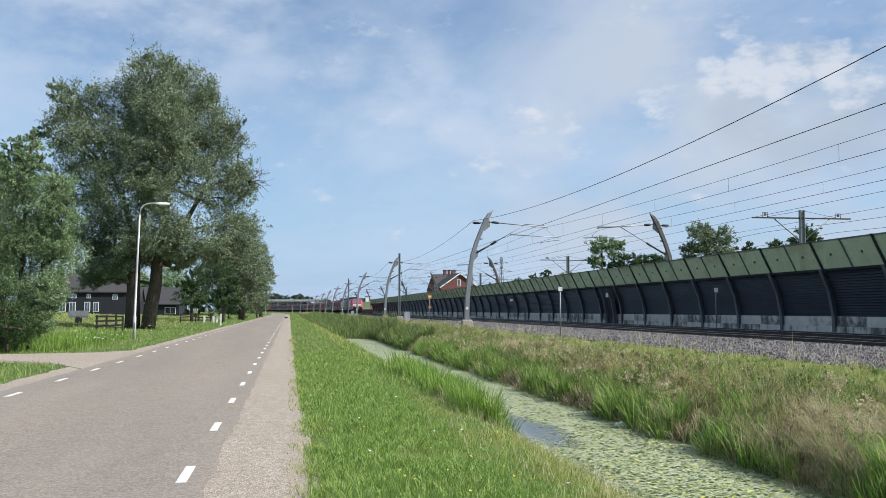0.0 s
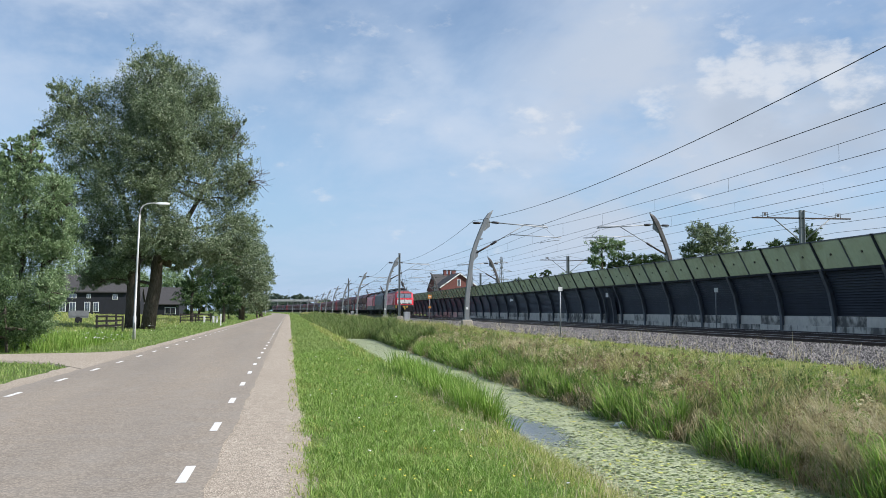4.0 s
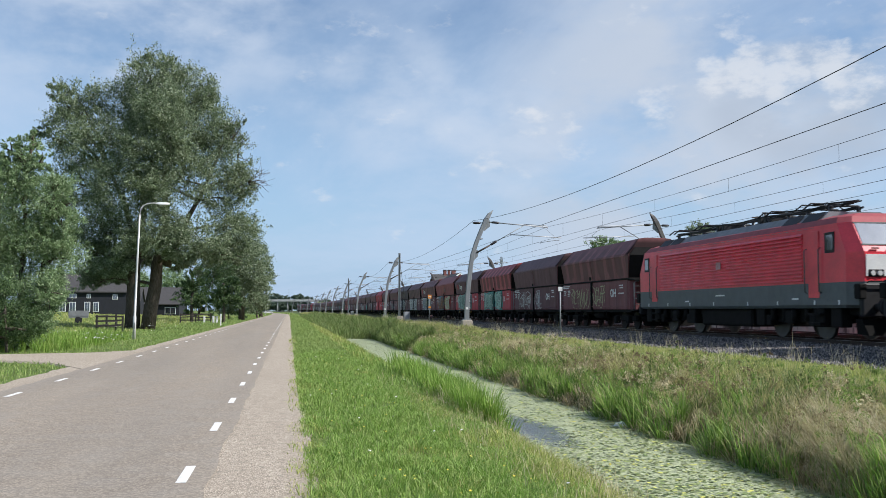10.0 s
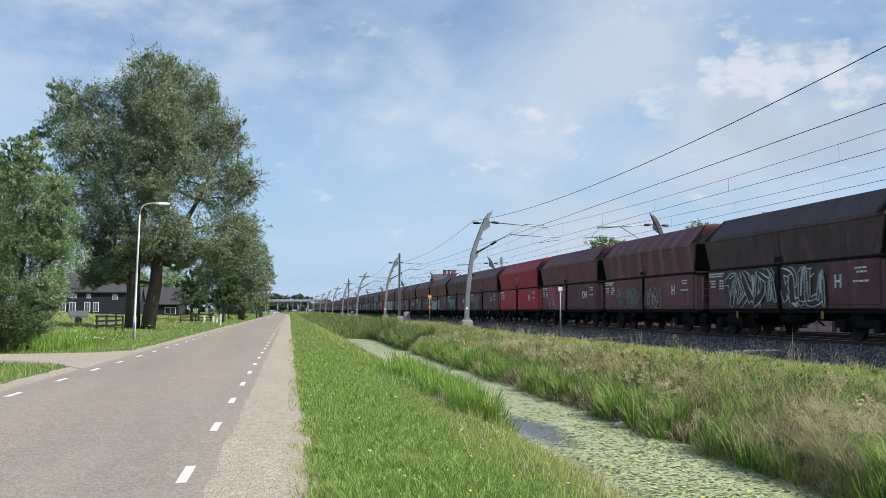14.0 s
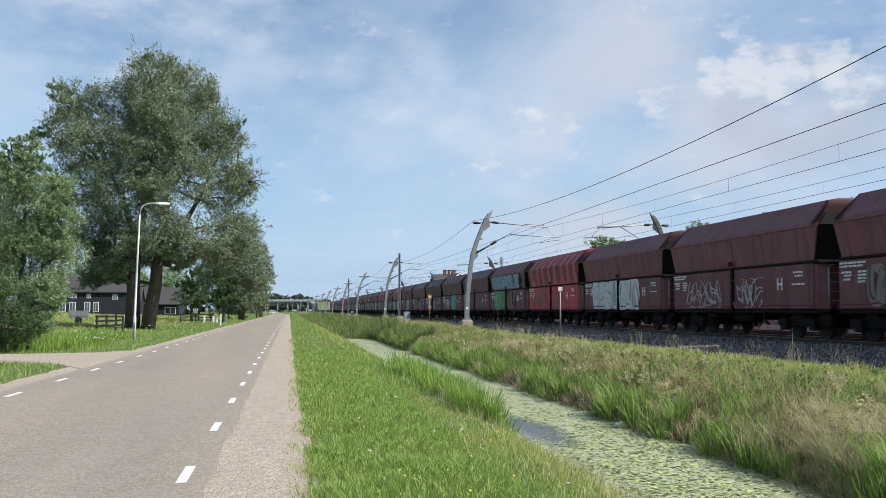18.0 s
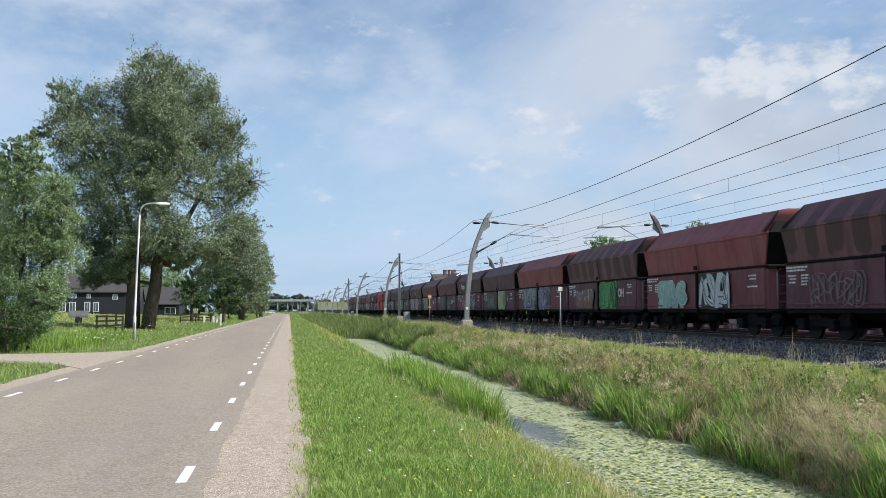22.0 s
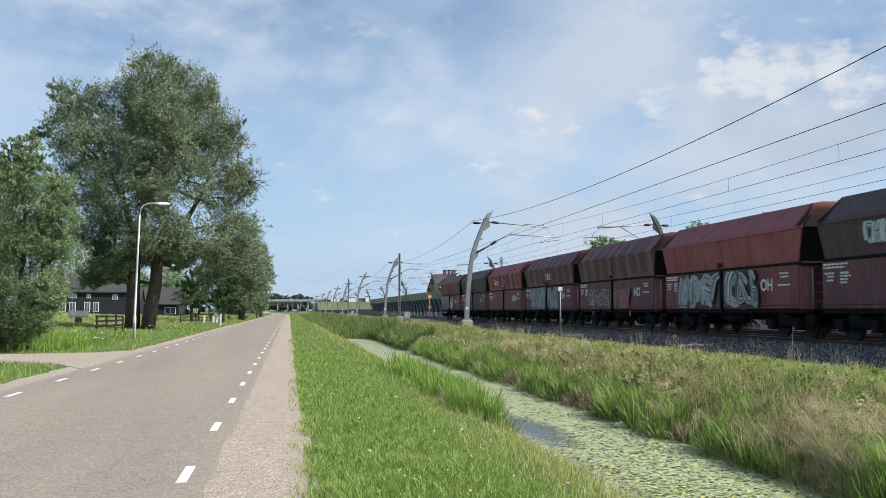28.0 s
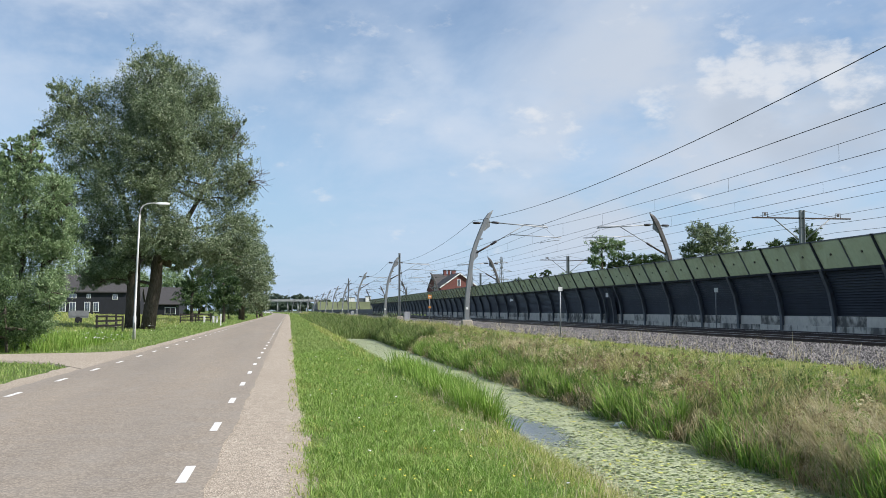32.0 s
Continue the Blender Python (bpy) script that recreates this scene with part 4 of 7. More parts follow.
def trees():
    big = px_blobs([(262, 135, 42, 52), (315, 165, 50, 50), (225, 190, 60, 55, 2), (135, 180, 42, 36), (105, 235, 34, 42), (165, 255, 55, 52, -2), (262, 245, 55, 60, 3), (345, 220, 50, 60),
                    (385, 275, 45, 55), (215, 335, 58, 55, -4), (130, 330, 45, 48), (310, 320, 52, 50, -3), (395, 350, 42, 34), (428, 320, 26, 42), (180, 410, 52, 48), (265, 405, 48, 42, -4), (345, 420, 52, 34, -3),
                    (415, 400, 42, 30), (190, 465, 34, 24), (300, 455, 32, 16), (395, 440, 42, 26), (95, 160, 22, 20), (70, 235, 14, 20), (252, 110, 20, 18), (285, 104, 18, 18), (360, 160, 24, 26), (405, 225, 18, 24), (225, 450, 46, 32, 4), (270, 452, 42, 26, 5), (158, 498, 28, 24), (205, 488, 26, 18, 3),
                    (150, 445, 34, 30, -2), (175, 480, 34, 22, 2), (245, 425, 40, 26, -5), (335, 470, 36, 20, 2), (430, 455, 22, 24), (275, 190, 38, 50, -4), (300, 240, 42, 45, -5), (240, 262, 42, 42, -5), (205, 470, 44, 24, -3), (320, 440, 40, 24, -4), (265, 330, 40, 36, -5)], 85, 27)
    b = spot(247, 583, 85)
    b.z = -0.05
    tree("willow_tree", "large grey-green willow tree with two dark trunks", b, big,
         [(spot(292, 400, 85), 0.66, 0.4, (0.75, 0, 0)), (spot(252, 330, 86), 0.7, 0.28, (-0.6, 0.3, 0)), (spot(360, 330, 84), 0.36, 0.12, (2.3, 0, 5.6)), (spot(285, 230, 85), 0.36, 0.14, (2.2, 0, 6.0)), (spot(190, 300, 85), 0.3, 0.12, (0.0, 0.3, 6.4))],
         "leaf_willow", 0.2, 24, 11, 4, bare=[(spot(415, 235, 85), (1.2, 1.2, 1.8), 14), (spot(455, 320, 85), (1.2, 1.2, 1.6), 12), (spot(430, 265, 85), (1, 1, 1.4), 8)])
    left = px_blobs([(45, 275, 22, 36), (20, 330, 38, 46), (80, 350, 40, 50), (112, 395, 26, 40), (30, 430, 62, 56), (95, 455, 36, 48), (30, 520, 66, 50), (88, 520, 26, 40, -1), (20, 580, 56, 36, -1), (-40, 420, 60, 130), (5, 300, 20, 36), (50, 245, 9, 20), (28, 262, 9, 22), (5, 262, 10, 22), (70, 285, 12, 26), (92, 320, 12, 24), (116, 352, 10, 24), (60, 570, 30, 30, -1)], 41, 120)
    b = spot(35, 616, 41)
    b.z = -0.05
    tree("young_willow", "dense green young willow beside a field entrance", b, left,
         [(spot(45, 300, 41), 0.16, 0.05, (0, 0, 0)), (spot(90, 380, 41), 0.13, 0.04, (0.4, 0.1, 0)), (spot(-20, 400, 41), 0.13, 0.04, (-0.5, 0, 0))], "leaf_bright", 0.105, 26, 12, 3)
    # added dark shrub; its colour stands for the young willow's own low shade
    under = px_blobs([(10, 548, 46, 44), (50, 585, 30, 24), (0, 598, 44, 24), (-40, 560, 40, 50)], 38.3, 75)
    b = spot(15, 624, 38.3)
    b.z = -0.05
    tree("elder_shrub", "added dark green shrub standing for the shade low in a young willow", b, under, [(spot(10, 560, 38.3), 0.07, 0.03, (0, 0, 0))], "leaf_dark", 0.09, 26, 18, 2, "shrub")
    row = px_blobs([(420, 430, 36, 34), (440, 470, 34, 40), (400, 480, 32, 44), (460, 500, 18, 44), (430, 525, 30, 26), (455, 540, 20, 14), (400, 545, 22, 14)], 150, 18)
    b = spot(428, 568, 150)
    b.z = 0
    tree("willow_tree", "full grey-green willow in a row along the road", b, row, [(spot(425, 430, 150), 0.5, 0.12, (0, 0, 0))], "leaf_willow", 0.24, 26, 13, 3)
    row = px_blobs([(455, 460, 20, 30), (470, 500, 13, 36), (460, 525, 14, 26)], 230, 6)
    b = spot(462, 561, 230)
    b.z = 0
    tree("willow_tree", "grey-green willow far along the road", b, row, [(spot(461, 470, 230), 0.5, 0.12, (0, 0, 0))], "leaf_willow", 0.38, 26, 14, 2)
    con = px_blobs([(340, 490, 16, 26), (340, 520, 22, 28), (335, 540, 20, 12)], 125, 9)
    b = spot(340, 573, 125)
    b.z = 0.2
    tree("yew_tree", "dark green conical evergreen in a garden", b, con, [(spot(340, 480, 125), 0.25, 0.08, (0, 0, 0))], "leaf_dark", 0.36, 22, 15, 2)
    rnd = px_blobs([(395, 500, 26, 16), (380, 525, 20, 22), (410, 525, 22, 24)], 118, 9)
    b = spot(396, 573, 118)
    b.z = 0
    tree("garden_tree", "round dark green tree beside white garden posts", b, rnd, [(spot(396, 505, 118), 0.22, 0.07, (0, 0, 0))], "leaf_dark", 0.34, 22, 16, 2)
    for i, rows in enumerate(([(352, 532, 30, 22), (385, 470, 36, 40), (372, 510, 30, 36), (355, 556, 26, 10)], [(405, 540, 34, 17), (440, 543, 26, 13), (425, 500, 30, 36), (420, 555, 30, 8)], [(455, 545, 12, 8), (450, 530, 14, 18)])):
        d = 138 + 30 * i
        b = spot(rows[0][0], 570, d)
        b.z = 0
        tree("hedge_tree", "dense dark green shrub under the roadside willows", b, px_blobs(rows, d, 8), [(spot(rows[0][0], rows[-1][1], d), 0.2, 0.06, (0, 0, 0))], "leaf_dark", 0.24, 34, 50 + i, 2, group="shrubs along the road")
    # behind the houses
    far = px_blobs([(300, 505, 34, 26), (235, 510, 44, 22), (160, 500, 44, 24), (330, 515, 30, 26), (110, 510, 40, 24)], 330, 2.4)
    b = spot(250, 549, 330)
    b.z = 1.2
    tree("garden_trees", "green trees behind the farm buildings", b, far, [(spot(260, 515, 330), 0.3, 0.1, (0, 0, 0))], "leaf_bright", 0.8, 20, 17, 2)
    # beyond the noise barrier
    specs = [([(1068, 440, 22, 18), (1090, 435, 14, 12), (1055, 465, 18, 12)], 1065, "leaf_bright", 130), ([(1110, 465, 30, 14), (1150, 462, 30, 12), (1085, 470, 25, 10), (1165, 468, 20, 10)], 1120, "leaf_dark", 135),
             ([(1240, 420, 20, 24), (1275, 425, 24, 20), (1225, 448, 18, 16), (1260, 450, 38, 16), (1250, 408, 12, 14)], 1250, "leaf_willow", 130), ([(1322, 440, 14, 9), (1300, 448, 14, 10)], 1316, "leaf_dark", 140),
             ([(1428, 418, 18, 18), (1410, 435, 18, 12), (1372, 436, 14, 10), (1440, 430, 14, 12)], 1420, "leaf_dark", 150), ([(966, 488, 9, 8), (946, 494, 12, 7)], 955, "leaf_dark", 200),
             ([(1003, 490, 10, 8), (990, 493, 12, 6)], 1000, "leaf_bright", 190), ([(918, 500, 14, 6), (880, 506, 20, 5)], 900, "leaf_dark", 240)]
    for i, (rows, cx, leaf, d) in enumerate(specs):
        b = spot(cx, 549, d)
        b.z = 0.1
        tree("background_tree", "leafy green tree standing behind the noise barrier", b, px_blobs(rows, d, 26), [(spot(cx, rows[0][1], d), 0.25, 0.08, (0, 0, 0))], leaf, 0.26, 24, 30 + i, 3, group="trees behind the barrier")
    # wood beyond the viaduct
    wood = px_blobs([(460, 530, 30, 6), (488, 527, 9, 5), (500, 529, 12, 4), (527, 528, 13, 5), (545, 531, 10, 4), (575, 534, 12, 3), (610, 536, 12, 3), (500, 541, 26, 8), (535, 542, 20, 7), (470, 541, 20, 8)], 1250, 2.0)
    rng = np.random.default_rng(9)
    v, q = leaf_cloud(rng, wood, 24, 1.7, 0.8)
    tagged(part("far_wood", numpy_mesh("far_wood", v, q), MAT["leaf_hazy"]), "distant green wood with haze in its colour beyond the viaduct", "wood", kind="stuff")


def blades(name, n, x0, x1, y0, y1, power, h0, h1, width, lean, mat, label, seed, patchy=0.0, xpow=1.0, skip=None, amp=1.0):
    """A field of single grass blades standing on the ground."""
    rng = np.random.default_rng(seed)
    y = y0 + (y1 - y0) * rng.random(n) ** power
    x = x0 + (x1 - x0) * rng.random(n) ** xpow
    if patchy:
        f = np.sin(x * 2.1 + y * 0.7 + seed) * np.sin(y * 1.3 - x * 0.9 + 2 * seed) + 0.6 * np.sin(y * 3.7 + x * 2.9)
        keep = rng.random(n) > patchy * (0.5 - 0.4 * f)
        x, y = x[keep], y[keep]
    if skip is not None:
        k = skip(x, y)
        x, y = x[k], y[k]
    n = len(x)
    z = ground_at(x, y) - 0.015
    dev = np.array([bend(v) for v in y]) if y1 > BEND_Y else 0.0
    h = (h0 + (h1 - h0) * rng.random(n) ** 1.5)
    clump = np.clip(0.95 + 0.45 * np.sin(x * 3.1 + 1.3 * np.sin(y * 1.7)) * np.sin(y * 2.3 + seed) + 0.35 * np.sin(x * 1.3 - y * 0.8 + seed) * np.sin(y * 0.61 + x), 0.3, 1.8)
    h = h * np.clip(1 + amp * (clump - 1), 0.2, 2.3)
    w = width * (0.6 + 0.8 * rng.random(n)) * (0.7 + 0.02 * y)
    a = rng.random(n) * 6.283
    ux, uy = np.cos(a) * w * 0.5, np.sin(a) * w * 0.5
    b = rng.random(n) * 6.283
    l = lean * (0.3 + rng.random(n)) * h
    lx, ly = np.cos(b) * l, np.sin(b) * l
    bx = x - dev
    P = np.empty((n, 5, 3))
    P[:, 0] = np.stack([bx - ux, y - uy, z], -1)
    P[:, 1] = np.stack([bx + ux, y + uy, z], -1)
    P[:, 2] = np.stack([bx + ux * 0.8 + lx * 0.35, y + uy * 0.8 + ly * 0.35, z + h * 0.6], -1)
    P[:, 3] = np.stack([bx - ux * 0.8 + lx * 0.35, y - uy * 0.8 + ly * 0.35, z + h * 0.6], -1)
    P[:, 4] = np.stack([bx + lx, y + ly, z + h * (1 - 0.25 * lean)], -1)
    i = (np.arange(n) * 5)[:, None]
    q = (i + np.array([[0, 1, 2, 3]])).astype(np.int32)
    t = (i + np.array([[3, 2, 4]])).astype(np.int32)
    ob = part(name, numpy_mesh(name, P.reshape(-1, 3), q, t), MAT[mat])
    return tagged(ob, label, "grass", kind="stuff")


def patch(x, y, seed, scale=1.0):
    """A smooth irregular field between about -1 and 1."""
    x, y = x * scale, y * scale
    return 0.45 * np.sin(1.7 * x + 0.5 * y + seed) * np.sin(0.8 * y - 1.1 * x + 2 * seed) + 0.35 * np.sin(3.1 * x - 1.3 * y + 3 * seed) + 0.3 * np.sin(2.3 * y + 1.9 * x + 5 * seed) * np.sin(1.1 * y + seed)


def tussocks(name, n, per, x0, x1, y0, y1, power, rad, h0, h1, width, droop, mat, label, seed, where=None, upright=0.0):
    """Grass in tufts: curved blades that spring from common feet and bow outwards."""
    rng = np.random.default_rng(seed)
    cy = y0 + (y1 - y0) * rng.random(n) ** power
    cx = x0 + (x1 - x0) * rng.random(n)
    if where is not None:
        k = where(cx, cy)
        cx, cy = cx[k], cy[k]
    n = len(cx)
    tall = h0 + (h1 - h0) * rng.random(n) ** 1.3
    wide = rad * (0.5 + rng.random(n))
    turn = rng.random(n) * 6.283
    c = np.repeat(np.arange(n), per)
    m = len(c)
    ang = rng.random(m) * 6.283
    off = np.sqrt(rng.random(m)) * wide[c]
    x, y = cx[c] + np.cos(ang) * off, cy[c] + np.sin(ang) * off * 1.3
    z = ground_at(x, y) - 0.02
    h = tall[c] * (0.45 + 0.65 * rng.random(m))
    d = ang + rng.normal(size=m) * 0.7
    lx, ly = np.cos(d) + 0.35 * np.cos(turn[c]), np.sin(d) + 0.35 * np.sin(turn[c])
    out = droop * h * (0.25 + 0.9 * rng.random(m)) * (1 - upright)
    w = width * (0.6 + 0.8 * rng.random(m)) * (0.75 + 0.018 * y) * 0.5
    fa = ang + 1.57 + rng.normal(size=m) * 0.6
    ux, uy = np.cos(fa) * w, np.sin(fa) * w
    levels = ((0.0, 0.0, 1.0), (0.45, 0.16, 0.95), (0.82, 0.5, 0.7))
    P = np.empty((m, 7, 3))
    sink = 1 - 0.3 * droop * (1 - upright) * rng.random(m)
    for i, (up, o, k) in enumerate(levels):
        P[:, 2 * i] = np.stack([x - ux * k + lx * out * o, y - uy * k + ly * out * o, z + h * up], -1)
        P[:, 2 * i + 1] = np.stack([x + ux * k + lx * out * o, y + uy * k + ly * out * o, z + h * up], -1)
    P[:, 6] = np.stack([x + lx * out, y + ly * out, z + h * sink], -1)
    i = (np.arange(m) * 7)[:, None]
    q = np.concatenate([i + np.array([[0, 1, 3, 2]]), i + np.array([[2, 3, 5, 4]])]).astype(np.int32)
    t = (i + np.array([[4, 5, 6]])).astype(np.int32)
    return tagged(part(name, numpy_mesh(name, P.reshape(-1, 3), q, t), MAT[mat]), label, "grass", kind="stuff")


def plants():
    # mown verge
    blades("verge_grass", 190000, 0.2, 3.1, 6.0, 40, 1.7, 0.04, 0.14, 0.0085, 0.9, "grass", "short mown green grass along the road", 1)
    blades("verge_grass", 60000, 0.2, 3.2, 36, 110, 1.3, 0.05, 0.13, 0.009, 0.8, "far_verge", "short mown green grass along the road", 22)
    blades("verge_grass", 40000, 0.3, 3.6, 100, 330, 1.5, 0.08, 0.2, 0.014, 0.7, "far_verge", "mown green grass along the far road edge", 2)
    tussocks("verge_grass", 1500, 22, 0.4, 3.0, 6.5, 32, 1.5, 0.08, 0.1, 0.2, 0.008, 0.8, "grass", "tufts of longer green grass in the mown verge", 41)
    tussocks("verge_grass", 500, 22, 0.4, 3.2, 6.5, 30, 1.4, 0.1, 0.08, 0.18, 0.008, 0.9, "short", "yellowish tufts in the mown verge", 42, lambda x, y: patch(x, y, 2.0, 0.6) > 0.0)
    blades("verge_edge_tufts", 9000, 0.02, 0.45, 6.0, 60, 1.9, 0.03, 0.12, 0.011, 1.0, "short", "straggling grass tufts over the gravel edge", 19, 0.95)
    blades("ditch_edge_grass", 34000, 2.2, 3.75, 7.0, 19.5, 1.3, 0.06, 0.2, 0.009, 0.8, "short", "shorter yellowish grass down to the water on the near ditch bank", 3, 0.3, 0.7)
    tussocks("ditch_edge_grass", 300, 38, 2.95, 3.9, 16.2, 28, 1.1, 0.12, 0.45, 0.88, 0.011, 0.5, "verge_tall", "taller uncut grass on the near ditch bank", 23)
    tussocks("ditch_edge_grass", 330, 26, 2.5, 3.7, 19, 50, 1.2, 0.12, 0.16, 0.36, 0.011, 0.7, "grass", "uncut grass on the near ditch bank", 43)
    tussocks("ditch_edge_grass", 420, 22, 3.1, 4.0, 42, 120, 1.2, 0.16, 0.12, 0.3, 0.014, 0.7, "short", "uncut grass leaning over the far part of the ditch", 53)
    blades("ditch_edge_grass", 16000, 2.4, 3.9, 30, 120, 1.4, 0.1, 0.35, 0.014, 0.7, "short", "low grass along the far ditch edge", 44, 0.3, 0.7)
    blades("ditch_edge_stems", 2600, 2.0, 3.7, 8.0, 24, 1.2, 0.14, 0.4, 0.005, 0.8, "dry", "thin dry stems with seed heads on the near ditch bank", 24, 0.5, 0.6)
    # far bank of the ditch, water edge first
    tussocks("bank_reeds", 620, 34, 6.28, 6.75, 8.6, 60, 1.4, 0.12, 0.35, 0.78, 0.013, 0.75, "reed", "tall green reeds along the far ditch bank", 4, lambda x, y: (patch(x * 0.3, y, 1.0, 0.8) > -0.25) & ((y > 13.2) | (patch(x, y, 9.0, 2.0) > 0.15) | (y < 10.2)))
    tussocks("bank_reeds", 500, 30, 6.6, 7.5, 8.6, 60, 1.4, 0.14, 0.25, 0.55, 0.012, 0.8, "reed", "tall green reeds along the far ditch bank", 45, lambda x, y: (patch(x, y, 1.7, 0.7) > 0.0) & (y > 12.5))
    tussocks("bank_reeds", 1000, 30, 6.3, 7.8, 52, 120, 1.2, 0.2, 0.4, 0.95, 0.010, 0.6, "bank_dark", "tall green reeds along the far ditch bank", 46)
    tussocks("edge_litter", 420, 34, 6.2, 6.7, 8.6, 60, 1.4, 0.13, 0.16, 0.42, 0.009, 1.1, "litter", "withered leaves hanging over the far ditch edge", 47)
    tussocks("bank_grass", 1500, 34, 6.7, 9.2, 8.8, 70, 1.45, 0.16, 0.16, 0.46, 0.010, 0.95, "bank", "rough mixed green and brown grass on the railway bank", 5)
    tussocks("bank_grass", 900, 30, 6.7, 8.9, 8.8, 60, 1.35, 0.16, 0.2, 0.5, 0.010, 0.9, "bank_dark", "dark green rough grass on the railway bank", 48, lambda x, y: patch(x, y, 3.1, 0.8) > -0.1)
    tussocks("withered_grass", 800, 34, 6.8, 8.9, 8.8, 60, 1.35, 0.15, 0.14, 0.42, 0.008, 1.2, "litter", "withered brown grass on the railway bank", 49, lambda x, y: patch(x, y, 4.4, 0.75) > 0.12)
    blades("bank_grass", 60000, 8.4, 12.7, 12, 60, 1.5, 0.03, 0.1, 0.010, 0.9, "short", "short yellowish grass beside the ballast", 6, 0.2)
    blades("bank_grass", 40000, 8.0, 12.7, 55, 120, 1.2, 0.05, 0.14, 0.016, 0.9, "short", "short yellowish grass beside the ballast", 50, 0.2)
    tussocks("bank_grass", 700, 26, 8.4, 12.3, 12, 60, 1.4, 0.13, 0.08, 0.24, 0.009, 0.9, "short", "low tufts of yellowish grass beside the ballast", 51)
    tussocks("bank_grass", 420, 24, 8.5, 12.0, 12, 60, 1.4, 0.13, 0.1, 0.28, 0.009, 0.9, "bank_dark", "low dark green tufts beside the ballast", 52, lambda x, y: patch(x, y, 6.2, 0.5) > 0.1)
    # bleached tussocks
    tussocks("withered_grass", 70, 36, 6.4, 7.7, 9.2, 14.5, 1.0, 0.15, 0.25, 0.55, 0.007, 1.2, "litter", "withered brown grass on the lower bank", 55)
    tussocks("bank_grass", 90, 40, 6.4, 7.8, 9.2, 14.5, 1.0, 0.14, 0.25, 0.55, 0.008, 1.0, "bank", "rough olive grass on the lower bank", 56)
    tussocks("dry_grass", 60, 110, 6.55, 7.5, 9.8, 12.6, 1.0, 0.16, 0.25, 0.62, 0.005, 1.3, "dry", "bleached dry grass tussock on the bank", 7)
    tussocks("bank_reeds", 16, 30, 6.3, 6.9, 8.8, 13.5, 1.0, 0.12, 0.3, 0.65, 0.010, 0.9, "reed", "green reeds along the near end of the far bank", 57)
    tussocks("dry_grass", 60, 40, 6.6, 8.6, 9, 17, 1.0, 0.14, 0.2, 0.45, 0.005, 1.2, "dry", "withered brown grass on the bank", 8)
    tussocks("dry_grass", 55, 60, 7.6, 8.9, 28, 37, 1.0, 0.18, 0.2, 0.5, 0.006, 1.2, "dry", "bleached dry grass tussock on the bank", 9)
    tussocks("dry_grass", 60, 40, 7.4, 9.5, 17, 50, 1.0, 0.16, 0.16, 0.4, 0.006, 1.2, "dry", "pale dry grass on the upper bank", 26)
    blades("dry_grass", 2600, 7.2, 12.3, 11, 100, 1.4, 0.35, 0.85, 0.0035, 0.5, "dry", "thin dry grass stalks on the railway bank", 10, 0.6)
    tussocks("ballast_edge_stalks", 60, 7, 11.9, 13.6, 14, 60, 1.3, 0.1, 0.35, 0.8, 0.005, 0.7, "dry", "pale dry stalks at the ballast edge", 58)
    # far along the corridor
    blades("far_bank_grass", 70000, 7.4, 11.5, 58, 460, 1.5, 0.2, 0.55, 0.014, 0.7, "bank", "rough grass on the far railway bank", 11, 0.3)
    blades("ditch_reeds", 20000, 3.8, 6.5, 74, 330, 1.4, 0.7, 1.35, 0.012, 0.5, "bank_dark", "dark reeds that fill the far part of the ditch", 54, 0.3)
    blades("far_bank_reeds", 36000, 6.3, 8.0, 70, 330, 1.5, 0.5, 1.2, 0.014, 0.5, "bank_dark", "dense green reeds far along the ditch", 12, 0.5)
    ent = lambda x, y: ~((y > np.interp(x, [-26, -14, -10, -7.5, -6.5], [35, 34.8, 34.2, 32.2, 30.2])) & (y < np.interp(x, [-26, -10, -7.5, -6.2], [38, 38.4, 39.2, 41])))
    blades("roadside_grass", 60000, -15, -6.35, 14, 120, 1.5, 0.06, 0.22, 0.012, 0.8, "far_verge", "green roadside grass under the willows", 13, 0.2, 1.0, ent)
    tussocks("tall_roadside_grass", 260, 30, -13.5, -8.9, 41, 60, 1.0, 0.18, 0.35, 0.9, 0.011, 0.7, "verge_tall", "tall green grass in the roadside verge", 14)
    blades("meadow_grass", 45000, -60, -12, 60, 260, 1.3, 0.08, 0.3, 0.03, 0.7, "short", "open green meadow before the farm", 15)
    blades("far_verge_grass", 25000, -12, -6.3, 110, 480, 1.4, 0.15, 0.4, 0.02, 0.7, "far_verge", "green verge along the far road", 16)
    blades("far_verge_grass", 16000, 0.3, 6, 320, 620, 1.2, 0.2, 0.5, 0.03, 0.7, "far_verge", "green verge along the distant road bend", 17)


